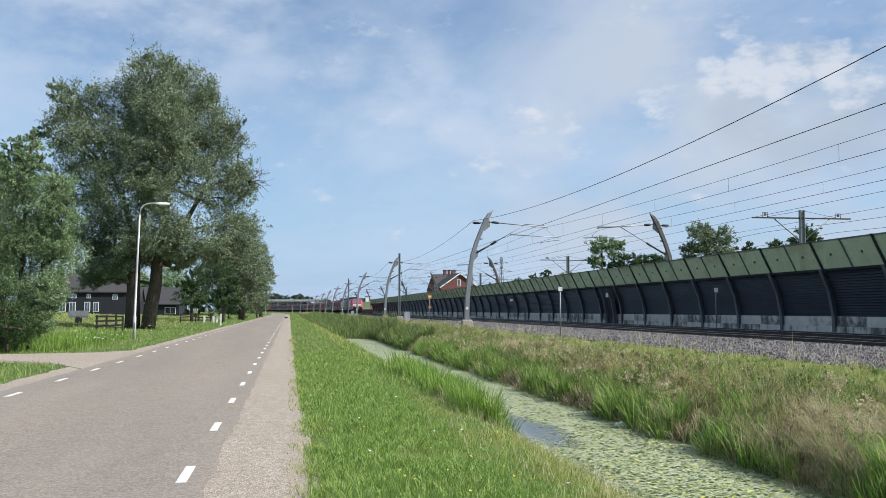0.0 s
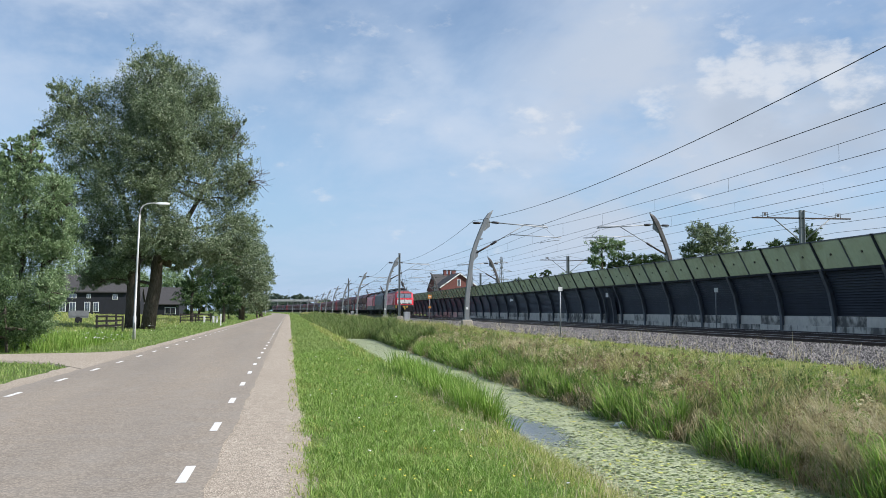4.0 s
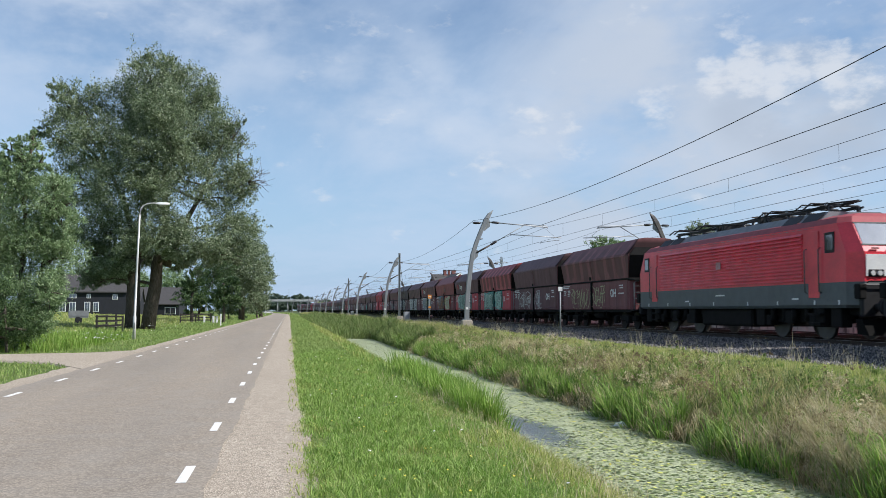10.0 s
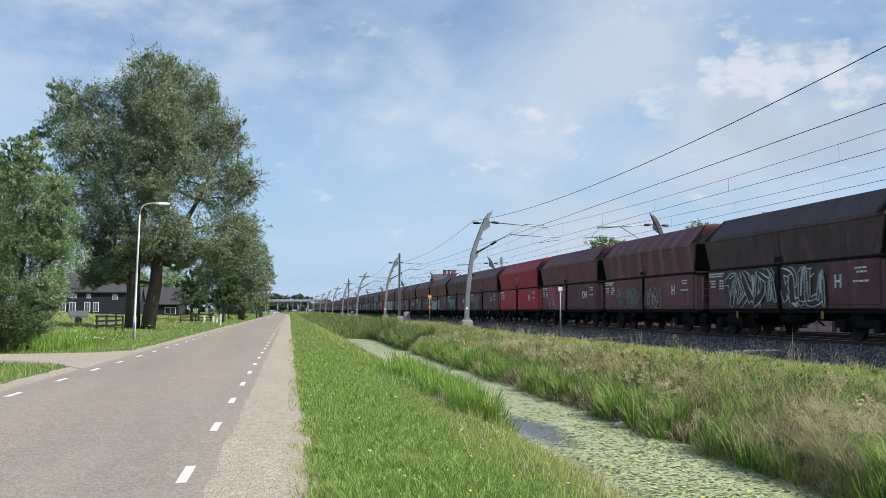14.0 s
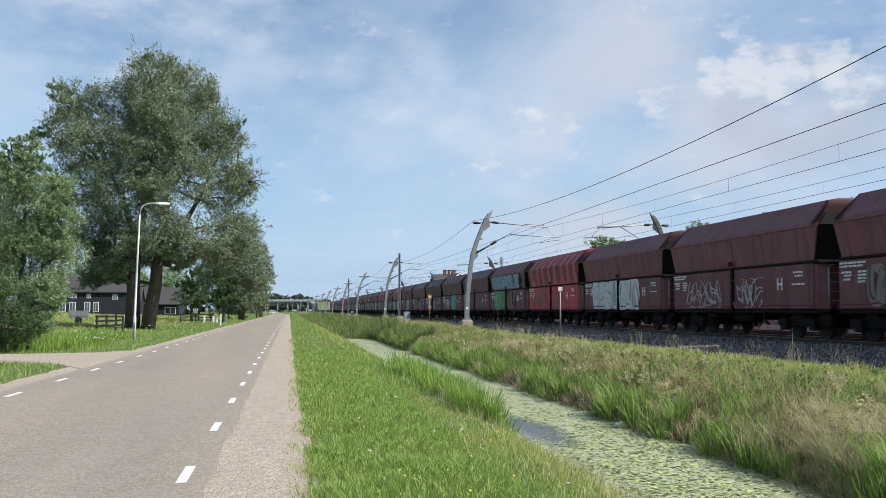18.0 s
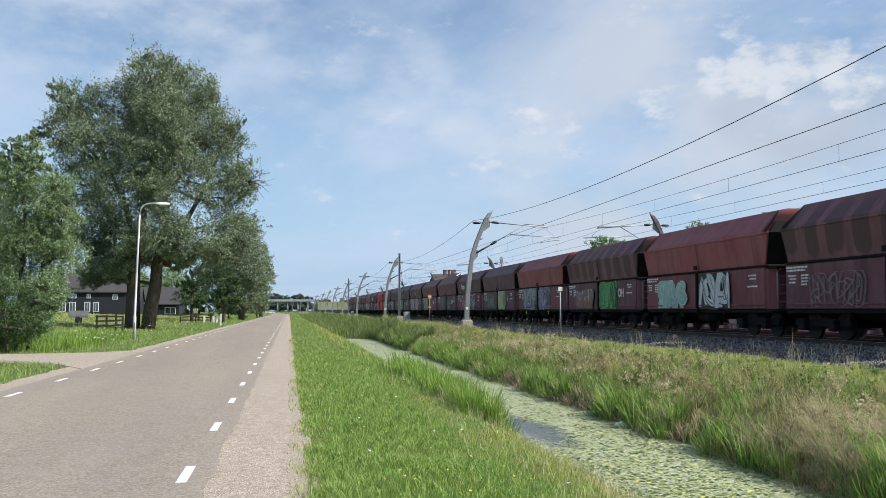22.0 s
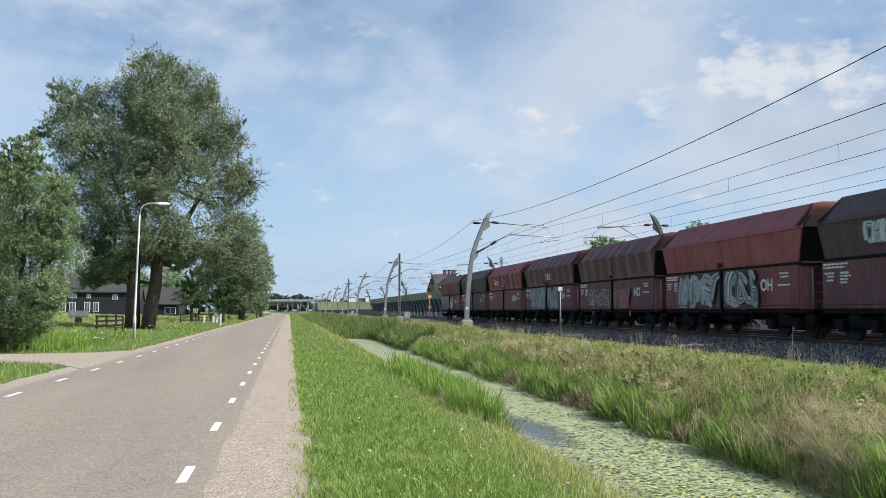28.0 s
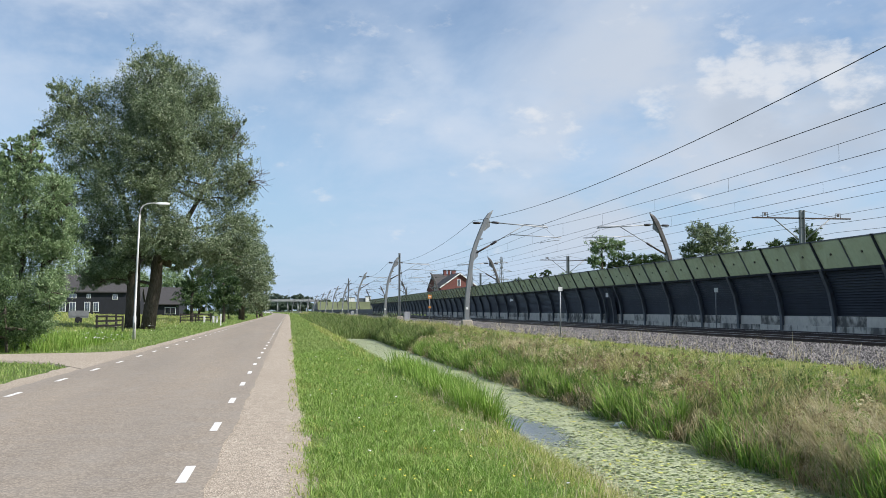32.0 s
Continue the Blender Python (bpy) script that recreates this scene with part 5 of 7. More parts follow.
def dock_stalks():
    """Upright dock plants: a stiff stem with whorls of small leaves, in loose groups on the upper bank."""
    rng = np.random.default_rng(61)
    for name, n, mat, label, x0, x1 in (("dock_stalks", 90, "bank_dark", "dark green upright dock stalks on the upper bank", 7.8, 9.8), ("dock_stalks", 190, "dock", "red-brown seeding dock stalks on the railway bank", 7.0, 9.2),
                                        ("bank_weeds", 120, "reed", "leafy green weeds on the railway bank", 6.8, 9.4)):
        blobs = []
        for i in range(n):
            y = 10.5 + 45 * rng.random() ** 1.5
            x = x0 + (x1 - x0) * rng.random()
            h = 0.22 + 0.34 * rng.random()
            blobs.append(((x, y, ground_z(x, y) + h * 0.55), (0.06 + 0.05 * rng.random(), 0.07, h * 0.6), 12))
        v, q = leaf_cloud(rng, blobs, 16, 0.03, 0.4, 3)
        tagged(part(name, numpy_mesh(name, v, q), MAT[mat]), label, "weeds", kind="stuff")


def weed_clumps():
    """Low leafy tussocks and withered docks scattered over the railway bank."""
    rng = np.random.default_rng(77)
    for name, n, x0, x1, mat, label, size in (("bank_weeds", 110, 6.7, 8.7, "reed", "leafy green weeds scattered on the railway bank", 0.035), ("withered_docks", 70, 6.9, 8.6, "dock", "withered red-brown dock plants on the bank", 0.03),
                                              ("dry_tussocks", 60, 7.0, 8.8, "dry", "pale dry tussocks on the railway bank", 0.05)):
        blobs = []
        for i in range(n):
            x, y = x0 + (x1 - x0) * rng.random(), 9.5 + 60 * rng.random() ** 1.5
            if name == "withered_docks" and i % 3:
                # most docks stand in a few patches
                cx, cy = ((7.8, 24.0), (7.6, 20.0), (7.3, 16.2), (7.3, 13.4), (8.0, 30.0))[i % 5]
                x, y = cx + 0.35 * rng.normal(), cy + 1.1 * rng.normal()
            r = 0.14 + 0.22 * rng.random()
            blobs.append(((x, y, ground_z(x, y) + r * 0.7), (r, r * 1.5, r * 1.0), 16))
        v, q = leaf_cloud(rng, blobs, 20, size, 0.35, 2)
        tagged(part(name, numpy_mesh(name, v, q), MAT[mat]), label, "weeds", kind="stuff")


def floaters():
    """Small floating leaves on the ditch, flowers in the verge."""
    rng = np.random.default_rng(21)
    def discs(name, x, y, z, r, tilt, mat, label, cat, k=6):
        n = len(x)
        ang = np.linspace(0, 2 * np.pi, k, endpoint=False)
        P = np.empty((n, k, 3))
        rr = r[:, None] * (0.7 + 0.5 * rng.random((n, k)))
        P[..., 0] = x[:, None] + np.cos(ang) * rr
        P[..., 1] = y[:, None] + np.sin(ang) * rr
        P[..., 2] = z[:, None] + np.cos(ang + rng.random((n, 1)) * 6) * rr * tilt
        i = (np.arange(n) * k)[:, None]
        q = np.concatenate([i + np.array([[0, 1, 2, 3]]), i + np.array([[0, 3, 4, 5]])]).astype(np.int32)
        tagged(part(name, numpy_mesh(name, P.reshape(-1, 3), q), mat), label, cat, kind="stuff")
    n = 46000
    y = 7.5 + 85 * rng.random(n) ** 2.0
    x = 3.75 + 2.6 * rng.random(n)
    f = np.sin(x * 1.9 + y * 0.55) + np.sin(y * 0.9 - x * 1.2 + 1.0) + 0.8 * np.sin(x * 4.1 - y * 2.3)
    hole = ((x - 4.4) / 0.55) ** 2 + ((y - 17.6) / 2.3) ** 2 < 0.15 + 0.9 * rng.random(n)
    k = (rng.random(n) < 0.66 + 0.1 * f) & ~hole
    x, y = x[k], y[k]
    r = 0.012 + 0.03 * rng.random(len(x)) ** 2
    discs("floating_leaves", x, y, np.full(len(x), -0.514), r, 0.12, MAT["weed"], "small green and yellow floating leaves on the ditch", "water plants")
    n = 420
    x, y = -14 + 7 * rng.random(n), 42 + 60 * rng.random(n) ** 1.5
    k = np.sin(x * 1.1 + y * 0.5) > 0.1
    x, y = x[k], y[k]
    discs("verge_flowers", x, y, 0.35 + 0.3 * rng.random(len(x)), 0.02 + 0.035 * rng.random(len(x)), 0.3, MAT["white"], "white umbel flowers in the roadside verge", "flowers")
    n = 380
    x, y = 0.5 + 2.8 * rng.random(n), 8 + 45 * rng.random(n) ** 1.6
    discs("verge_flowers", x, y, 0.1 + 0.12 * rng.random(n), 0.006 + 0.009 * rng.random(n), 0.4, INK_YELLOW, "small yellow flowers in the mown verge", "flowers")
    n = 60
    x, y = 0.4 + 2.2 * rng.random(n), 8 + 40 * rng.random(n) ** 1.6
    discs("verge_flowers", x, y, 0.1 + 0.06 * rng.random(n), 0.008 + 0.012 * rng.random(n), 0.4, MAT["white"], "small white daisies in the mown verge", "flowers")


INK_YELLOW = mat_plain("petal_yellow", (0.6, 0.5, 0.06), 0.6)

# ---------------- roadside and trackside things ----------------


def street_lamp(x, y, turn=0, z=0):
    lamp = thing("street_lamp", "slender grey steel street lamp with a curved arm", "street lamp", "street lamps", pose(x, y, z, 0, 0, turn))
    part("pole", Geo().tube([(0, 0, -0.1), (0.02, 0, 1.3), (0.02, 0, 1.32), (0.1, 0, 4.5), (0.19, 0, 7.25)], [0.095, 0.095, 0.07, 0.06, 0.05], 10), MAT["lamp"], lamp)
    arc = [(0.19, 0, 7.25), (0.24, 0, 7.55), (0.38, 0, 7.78), (0.62, 0, 7.9), (0.95, 0, 7.93), (1.2, 0, 7.93)]
    part("arm", Geo().tube(arc, [0.05, 0.045, 0.042, 0.04, 0.038, 0.036], 8), MAT["lamp"], lamp)
    part("lantern", Geo().loft([[(1.1, -0.06, 7.88), (1.1, 0.06, 7.88), (1.1, 0.05, 7.96), (1.1, -0.05, 7.96)], [(1.3, -0.12, 7.86), (1.3, 0.12, 7.86), (1.3, 0.09, 8.0), (1.3, -0.09, 8.0)],
                                [(1.75, -0.11, 7.86), (1.75, 0.11, 7.86), (1.75, 0.07, 7.98), (1.75, -0.07, 7.98)], [(1.9, -0.05, 7.88), (1.9, 0.05, 7.88), (1.9, 0.04, 7.93), (1.9, -0.04, 7.93)]]), MAT["white"], lamp, "pale grey lantern")
    part("lens", Geo().box(1.32, 1.72, -0.09, 0.09, 7.835, 7.86, 0.008), MAT["lens"], lamp)
    part("hatch", Geo().box(-0.04, 0.06, -0.102, -0.09, 0.6, 0.95), MAT["steel"], lamp)


def wooden_fence(x, y, turn, bays, label):
    f = thing("wooden_fence", label, "fence", "wooden field fences", pose(x, y, ground_z(x, 0), 0, 0, turn))
    rng = random.Random(int(x * 7))
    for i in range(bays + 1):
        part("post", Geo().box(i * 1.9 - 0.07, i * 1.9 + 0.07, -0.07, 0.07, -0.2, 1.25 + rng.uniform(-0.08, 0.06), 0.02), MAT["wood"], f)
    for i in range(bays):
        for z in (0.35, 0.72, 1.08):
            d = rng.uniform(-0.05, 0.05)
            part("rail", Geo().loft([[(i * 1.9 + u, -0.1, z + d * u), (i * 1.9 + u, -0.07, z + d * u), (i * 1.9 + u, -0.07, z + d * u + 0.13), (i * 1.9 + u, -0.1, z + d * u + 0.13)] for u in (-0.1, 1.98)]), MAT["wood"], f)


def track_sign(x, y, z0, h, plate, colour, label, arrow=False, turn=0):
    s = thing("track_sign", label, "sign", "trackside signs", pose(x, y, z0, 0, 0, turn))
    part("pole", Geo().tube([(0, 0, -0.2), (0, 0, h)], 0.035, 8), MAT["steel"], s)
    w = plate
    part("plate", Geo().box(-w, w, -0.045, -0.03, h - w, h + w, 0.004), MAT[colour], s)
    if arrow:
        g = Geo().loft([[(-w * 0.6, q, h - w * 0.2), (w * 0.1, q, h - w * 0.2), (w * 0.1, q, h - w * 0.55), (w * 0.75, q, h), (w * 0.1, q, h + w * 0.55), (w * 0.1, q, h + w * 0.2), (-w * 0.6, q, h + w * 0.2)] for q in (-0.055, -0.046)])
        part("arrow", g, MAT["white"], s)
        part("lower_plate", Geo().box(-w * 0.7, w * 0.7, -0.045, -0.03, h - 1.05, h - 0.88, 0.004), MAT[colour], s)


def old_line():
    """The older railway behind the barrier: T-shaped masts with two arms."""
    m = thing("t_mast", "grey steel T-shaped overhead line mast behind the barrier", "mast", "T-shaped catenary masts", pose(41.17, 72.8, 0.1))
    part("column", Geo().box(-0.2, -0.14, -0.16, 0.16, 0, 9.7, 0.01).box(0.14, 0.2, -0.16, 0.16, 0, 9.7, 0.01).box(-0.14, 0.14, -0.03, 0.03, 0, 9.68), MAT["steel"], m)
    part("crossarm", Geo().box(-4.3, 4.3, -0.07, 0.07, 8.98, 9.09, 0.015), MAT["rail"], m, "rusty brown crossarm")
    for s in (-1, 1):
        part("brace", Geo().tube([(s * 0.3, 0, 7.3), (s * 2.4, 0, 8.95)], 0.05, 6), MAT["steel"], m)
        part("hanger", Geo().tube([(s * 3.2 - 0.22, 0, 9.08), (s * 3.2 - 0.22, 0, 9.45), (s * 3.2 + 0.22, 0, 9.45), (s * 3.2 + 0.22, 0, 9.08)], 0.03, 4).box(s * 3.2 - 0.09, s * 3.2 + 0.09, -0.06, 0.06, 9.2, 9.42, 0.01), MAT["dull_steel"], m)
        part("top_stay", Geo().tube([(0, 0, 9.66), (s * 3.0, 0, 9.12)], 0.018, 4), MAT["dull_steel"], m)
    for y in (139.7, 206.6, 273.5, 340.4):
        copy_thing(m, pose(41.17, y, 0.1))
    for dx, z in ((-3.0, 9.4), (3.0, 9.4), (-3.0, 8.0), (3.0, 8.0), (-3.0, 6.7), (3.0, 6.7)):
        pts = []
        ys = [5.9, 72.8, 139.7, 206.6, 273.5, 340.4]
        for a, b in zip(ys, ys[1:]):
            for k in range(6):
                u = k / 6
                pts.append((41.17 + dx, a + (b - a) * u, z - (1.6 * u * (1 - u) if z > 7.5 and z < 9 else 0)))
        solo("overhead_wire", Geo().tube(pts, 0.014, 4), MAT["wire"], "thin wire of the older railway behind the barrier", "overhead wire", "wires of the older railway")


def straight_pole(x, y, h):
    p = thing("section_pole", "straight dark steel pole beside the track", "pole", "straight trackside poles", pose(x - bend(y), y, 0.4))
    part("plinth", Geo().box(-0.4, 0.4, -0.4, 0.4, -0.1, 0.6, 0.04), MAT["plinth"], p)
    part("column", Geo().box(-0.11, -0.05, -0.11, 0.11, 0.6, h, 0.01).box(0.05, 0.11, -0.11, 0.11, 0.6, h, 0.01).box(-0.05, 0.05, -0.02, 0.02, 0.6, h), MAT["steel"], p)
    part("cabinet", Geo().box(0.5, 1.2, -0.3, 0.3, 0.0, 1.1, 0.03), MAT["concrete"], p)
    part("stay", Geo().tube([(0, 0, h * 0.95), (0.9, 0.4, 0.3)], 0.02, 4), MAT["wire"], p)


def window_at(parent, x, y, z, w, h, n=2):
    """A white-framed window on a wall that faces -y."""
    f = part("window", Geo().box(x - w / 2 - 0.08, x + w / 2 + 0.08, y - 0.06, y, z - 0.08, z + h + 0.08, 0.01), MAT["white"], parent)
    for i in range(n):
        a = x - w / 2 + w * i / n + 0.03
        part("pane", Geo().box(a, a + w / n - 0.06, y - 0.075, y - 0.062, z, z + h), MAT["glass"], f)


def gable_house(name, label, x, y, z, turn, w, d, eave, ridge, wall, roof, windows=(), chimneys=(), white_trim=False, along=True):
    """Walls, a pitched roof of real thickness; the ridge runs along x or along y."""
    h = thing(name, label, "house", "", pose(x, y, z, 0, 0, turn))
    g = Geo()
    if along:
        g.loft([[(u, -d / 2, -0.3), (u, d / 2, -0.3), (u, d / 2, eave), (u, 0, ridge), (u, -d / 2, eave)] for u in (-w / 2, w / 2)])
        part("house_wall", g, MAT[wall], h)
        for s in (-1, 1):
            e = d / 2 + 0.4
            ze = eave - 0.4 * (ridge - eave) / (d / 2)
            part("roof_slope", Geo().loft([[(u, s * e, ze + 0.05), (u, s * e, ze + 0.22), (u, 0, ridge + 0.25), (u, 0, ridge + 0.06)] for u in (-w / 2 - 0.3, w / 2 + 0.3)]), MAT[roof], h)
    else:
        g.loft([[(-w / 2, u, -0.3), (w / 2, u, -0.3), (w / 2, u, eave), (0, u, ridge), (-w / 2, u, eave)] for u in (-d / 2, d / 2)])
        part("house_wall", g, MAT[wall], h)
        for s in (-1, 1):
            e = w / 2 + 0.45
            ze = eave - 0.45 * (ridge - eave) / (w / 2)
            part("roof_slope", Geo().loft([[(s * e, u, ze + 0.05), (s * e, u, ze + 0.22), (0, u, ridge + 0.25), (0, u, ridge + 0.06)] for u in (-d / 2 - 0.4, d / 2 + 0.4)]), MAT[roof], h)
            if white_trim:
                part("barge_board", Geo().loft([[(s * e, u, ze - 0.1), (s * e, u, ze + 0.26), (0, u, ridge + 0.29), (0, u, ridge - 0.08)] for u in (-d / 2 - 0.48, -d / 2 - 0.41)]), MAT["white"], h, "white barge board")
    for wx, wz, ww, wh in windows:
        window_at(h, wx, -d / 2, wz, ww, wh)
    for cx, cy, cw in chimneys:
        c = part("chimney", Geo().box(cx - cw / 2, cx + cw / 2, cy - 0.5, cy + 0.5, ridge - 1.5, ridge + 1.5, 0.03), MAT["brick"], h)
        part("chimney_cap", Geo().box(cx - cw / 2 - 0.1, cx + cw / 2 + 0.1, cy - 0.6, cy + 0.6, ridge + 1.5, ridge + 1.7, 0.03), MAT["tile"], c)
    return h


def buildings():
    p = spot(163, 549, 170)
    gable_house("farmhouse", "black timber farmhouse with white-framed windows", p.x, p.y, ground_z(p.x, 0), 4, 12.5, 9, 3.6, 6.4, "darkwood", "tile",
                [(-4.2, 0.2, 0.9, 1.5), (-2.6, 0.2, 0.9, 1.5), (-0.2, 0.2, 0.8, 1.5), (1.2, 0.2, 0.8, 1.5), (-2.6, 2.5, 1.1, 0.6), (0.0, 2.5, 0.5, 0.6), (4.3, 2.3, 0.7, 0.7)])
    p = spot(283, 549, 200)
    gable_house("barn", "dark barn with a wide tiled roof", p.x, p.y, ground_z(p.x, 0), -3, 9.5, 10, 2.2, 5.4, "darkwood", "tile", [(3.0, 0.2, 2.0, 1.2)])
    p = spot(225, 549, 190)
    gable_house("shed", "small dark shed with a grey roof between farm buildings", p.x, p.y, ground_z(p.x, 0), 0, 5.5, 6, 2.4, 4.8, "darkwood", "tile", [(0, 0.5, 1.0, 1.0)])
    p = spot(805, 549, 300)
    gable_house("brick_house", "red brick house with dark tiled roof and white gable trim", p.x, p.y, 0.1, 8, 12.0, 9, 8.6, 12.7, "brick", "tile",
                [(-0.2, 9.0, 0.9, 2.0), (0.3, 3.2, 1.4, 1.8), (-3, 3.2, 1.4, 1.8), (3.4, 3.2, 1.4, 1.8)], [], True, False)
    p = spot(792, 549, 312)
    gable_house("house_wing", "tiled wing of a brick house beside the railway", p.x, p.y, 0.1, 8, 10.0, 12, 8.0, 12.9, "brick", "tile", [(0, 3.0, 1.4, 1.8)], [(-1.0, 0, 0.9), (0.4, 0, 0.7), (1.9, 0, 1.3)], False, True)


def far_things():
    # viaduct across the corridor
    v = thing("viaduct", "long concrete road viaduct on slender columns", "bridge", "", pose(0, 905, 0))
    part("deck", Geo().box(-190, 27, -6, 6, 9.5, 10.8, 0.1), MAT["grey_concrete"], v)
    part("parapet", Geo().box(-190, 27, -6.2, -6.0, 10.2, 11.6), MAT["grey_concrete"], v, "pale concrete parapet")
    for i in range(24):
        x = -185 + i * 9.2
        for dy in (-4, 4):
            part("column", Geo().tube([(x, dy, -0.5), (x, dy, 9.5)], 0.6, 10), MAT["grey_concrete"], v)
    part("abutment", Geo().loft([[(20, y, -0.5), (34, y, -0.5), (30, y, 9.5), (24, y, 9.5)] for y in (-7, 7)]), MAT["grey_concrete"], v)
    for x in (-60, -30, 0):
        part("lamp_column", Geo().tube([(x, 5, 10.8), (x, 5, 21)], 0.12, 6), MAT["steel"], v)
    g = Geo().loft([[(26, -30, -0.5), (26, 30, -0.5), (26, 7, 9.6), (26, -7, 9.6)], [(420, -30, -0.5), (420, 30, -0.5), (420, 7, 9.6), (420, -7, 9.6)]])
    ob = part("road_embankment", g, MAT["far_slope"])
    ob.matrix_basis = pose(0, 905, 0)
    tagged(ob, "grassy road embankment beside the viaduct", "embankment", kind="structure")
    # pylon
    p = spot(887, 549, 820)
    t = thing("pylon", "tall lattice high voltage pylon in the distance", "pylon", "", pose(p.x, p.y, 0, 0, 0, 25))
    g = Geo()
    for sx in (-1, 1):
        for sy in (-1, 1):
            g.tube([(sx * 4, sy * 4, 0), (sx * 1.2, sy * 1.2, 26), (sx * 0.5, sy * 0.5, 47)], 0.22, 4)
    for k in range(9):
        a, b = k * 5, k * 5 + 5
        ra, rb = (4 - 2.8 * a / 26 if a < 26 else 1.2), (4 - 2.8 * b / 26 if b < 26 else 1.0)
        for s in (-1, 1):
            g.tube([(-ra, s * ra, a), (rb, s * rb, b)], 0.12, 3).tube([(ra, s * ra, a), (-rb, s * rb, b)], 0.12, 3)
            g.tube([(s * ra, -ra, a), (s * rb, rb, b)], 0.12, 3)
    part("tower", g, MAT["steel"], t)
    for z, w in ((28, 8), (35, 11), (42, 7)):
        part("crossarm", Geo().tube([(-w, 0, z), (w, 0, z)], 0.3, 4).tube([(-w, 0, z), (0, 0, z + 2)], 0.15, 4).tube([(w, 0, z), (0, 0, z + 2)], 0.15, 4), MAT["steel"], t)
    # works buildings and vehicles beyond the embankment
    for i, (x, y, w, h, m) in enumerate(((622, 531, 7, 4, "white"), (641, 532, 6, 3, "lgrey"), (606, 533, 4, 3, "green"), (652, 530, 5, 5, "white"))):
        p = spot(x, y, 895)
        b = thing("roadside_shed", "small pale roadside shed on the embankment", "shed", "sheds on the embankment", pose(p.x, p.y + 8, 9.5))
        part("shed_wall", Geo().box(-w / 2, w / 2, -3, 3, 0, h, 0.05), MAT[m], b)
        part("roof", Geo().box(-w / 2 - 0.3, w / 2 + 0.3, -3.3, 3.3, h, h + 0.3, 0.05), MAT["tile"], b)
    # trailer and posts on the farm
    p = spot(140, 552, 95)
    c = thing("field_trailer", "small grey-blue farm trailer on the meadow", "trailer", "", pose(p.x, p.y, ground_z(p.x, 0) + 0.02, 0, 0, 10))
    part("bed", Geo().box(-0.9, 0.9, -0.6, 0.6, 0.55, 0.7, 0.02), MAT["steel"], c)
    for s in (-1, 1):
        part("side_board", Geo().box(-0.9, 0.9, s * 0.6 - 0.02, s * 0.6 + 0.02, 0.7, 1.25), MAT["lroof"], c)
        part("end_board", Geo().box(s * 0.9 - 0.02, s * 0.9 + 0.02, -0.57, 0.57, 0.7, 1.25), MAT["lroof"], c)
        part("wheel", Geo().disc((0, s * 0.7, 0.33), (0, 1, 0), 0.33, 0.08, 14), MAT["black"], c)
    for i, (x, d) in enumerate(((362, 122), (378, 120), (384, 118), (391, 105))):
        p = spot(x, 550, d)
        solo("garden_post", Geo().box(-0.12 if i < 3 else -0.07, 0.12 if i < 3 else 0.07, -0.06, 0.06, -0.2, 1.0 if i < 3 else 1.3, 0.03), MAT["white"], "white painted garden post beside a hedge", "post", "white garden posts", pose(p.x, p.y, ground_z(p.x, 0)))


def white_car():
    c = thing("car", "small white car turning at the far end of the road", "car")
    g = Geo().loft([[(-2.1, y, 0.35), (2.1, y, 0.35), (2.1, y, 0.8), (1.2, y, 0.95), (-2.0, y, 0.95)] for y in (-0.85, 0.85)])
    part("body", g, MAT["white"], c)
    part("cabin", Geo().loft([[(-1.9, y, 0.95), (1.1, y, 0.95), (0.5, y, 1.45), (-1.4, y, 1.45)] for y in (-0.75, 0.75)]), MAT["glass"], c, "dark windows")
    part("roof", Geo().loft([[(-1.5, y, 1.45), (0.6, y, 1.45), (0.5, y, 1.5), (-1.4, y, 1.5)] for y in (-0.72, 0.72)]), MAT["white"], c)
    for x in (-1.3, 1.3):
        for y in (-0.8, 0.8):
            w = part("wheel", Geo().disc((x, y, 0.32), (0, 1, 0), 0.32, 0.1, 14), MAT["black"], c)
            part("rim", Geo().disc((x, y * 1.01, 0.32), (0, 1, 0), 0.2, 0.105, 10), MAT["steel"], w)
    return c


def small_bird():
    b = thing("bird", "small dark bird flying low over the road", "bird")
    part("body", Geo().tube([(0, -0.14, 0), (0, -0.07, 0.02), (0, 0.05, 0.02), (0, 0.2, 0)], [0.012, 0.05, 0.045, 0.01], 6), MAT["black"], b)
    for s in (-1, 1):
        part("wing", Geo().loft([[(s * 0.03, -0.07, 0.03), (s * 0.03, 0.05, 0.03), (s * 0.03, 0.05, 0.045), (s * 0.03, -0.07, 0.045)], [(s * 0.24, 0.02, 0.1), (s * 0.24, 0.06, 0.1), (s * 0.24, 0.06, 0.105), (s * 0.24, 0.02, 0.105)]]), MAT["black"], b)
    return b


def litter(x, y):
    solo("plastic_bag", Geo().loft([[(-0.12, -0.05, 0), (0.1, -0.08, 0), (0.14, 0.06, 0), (-0.1, 0.07, 0)], [(-0.08, -0.04, 0.05), (0.07, -0.05, 0.07), (0.09, 0.04, 0.05), (-0.06, 0.05, 0.06)], [(-0.02, -0.01, 0.07), (0.03, -0.02, 0.09), (0.03, 0.02, 0.08), (-0.02, 0.02, 0.07)]]),
         MAT["white"], "crumpled white plastic bag floating at the reeds", "litter", "", pose(x, y, -0.52))


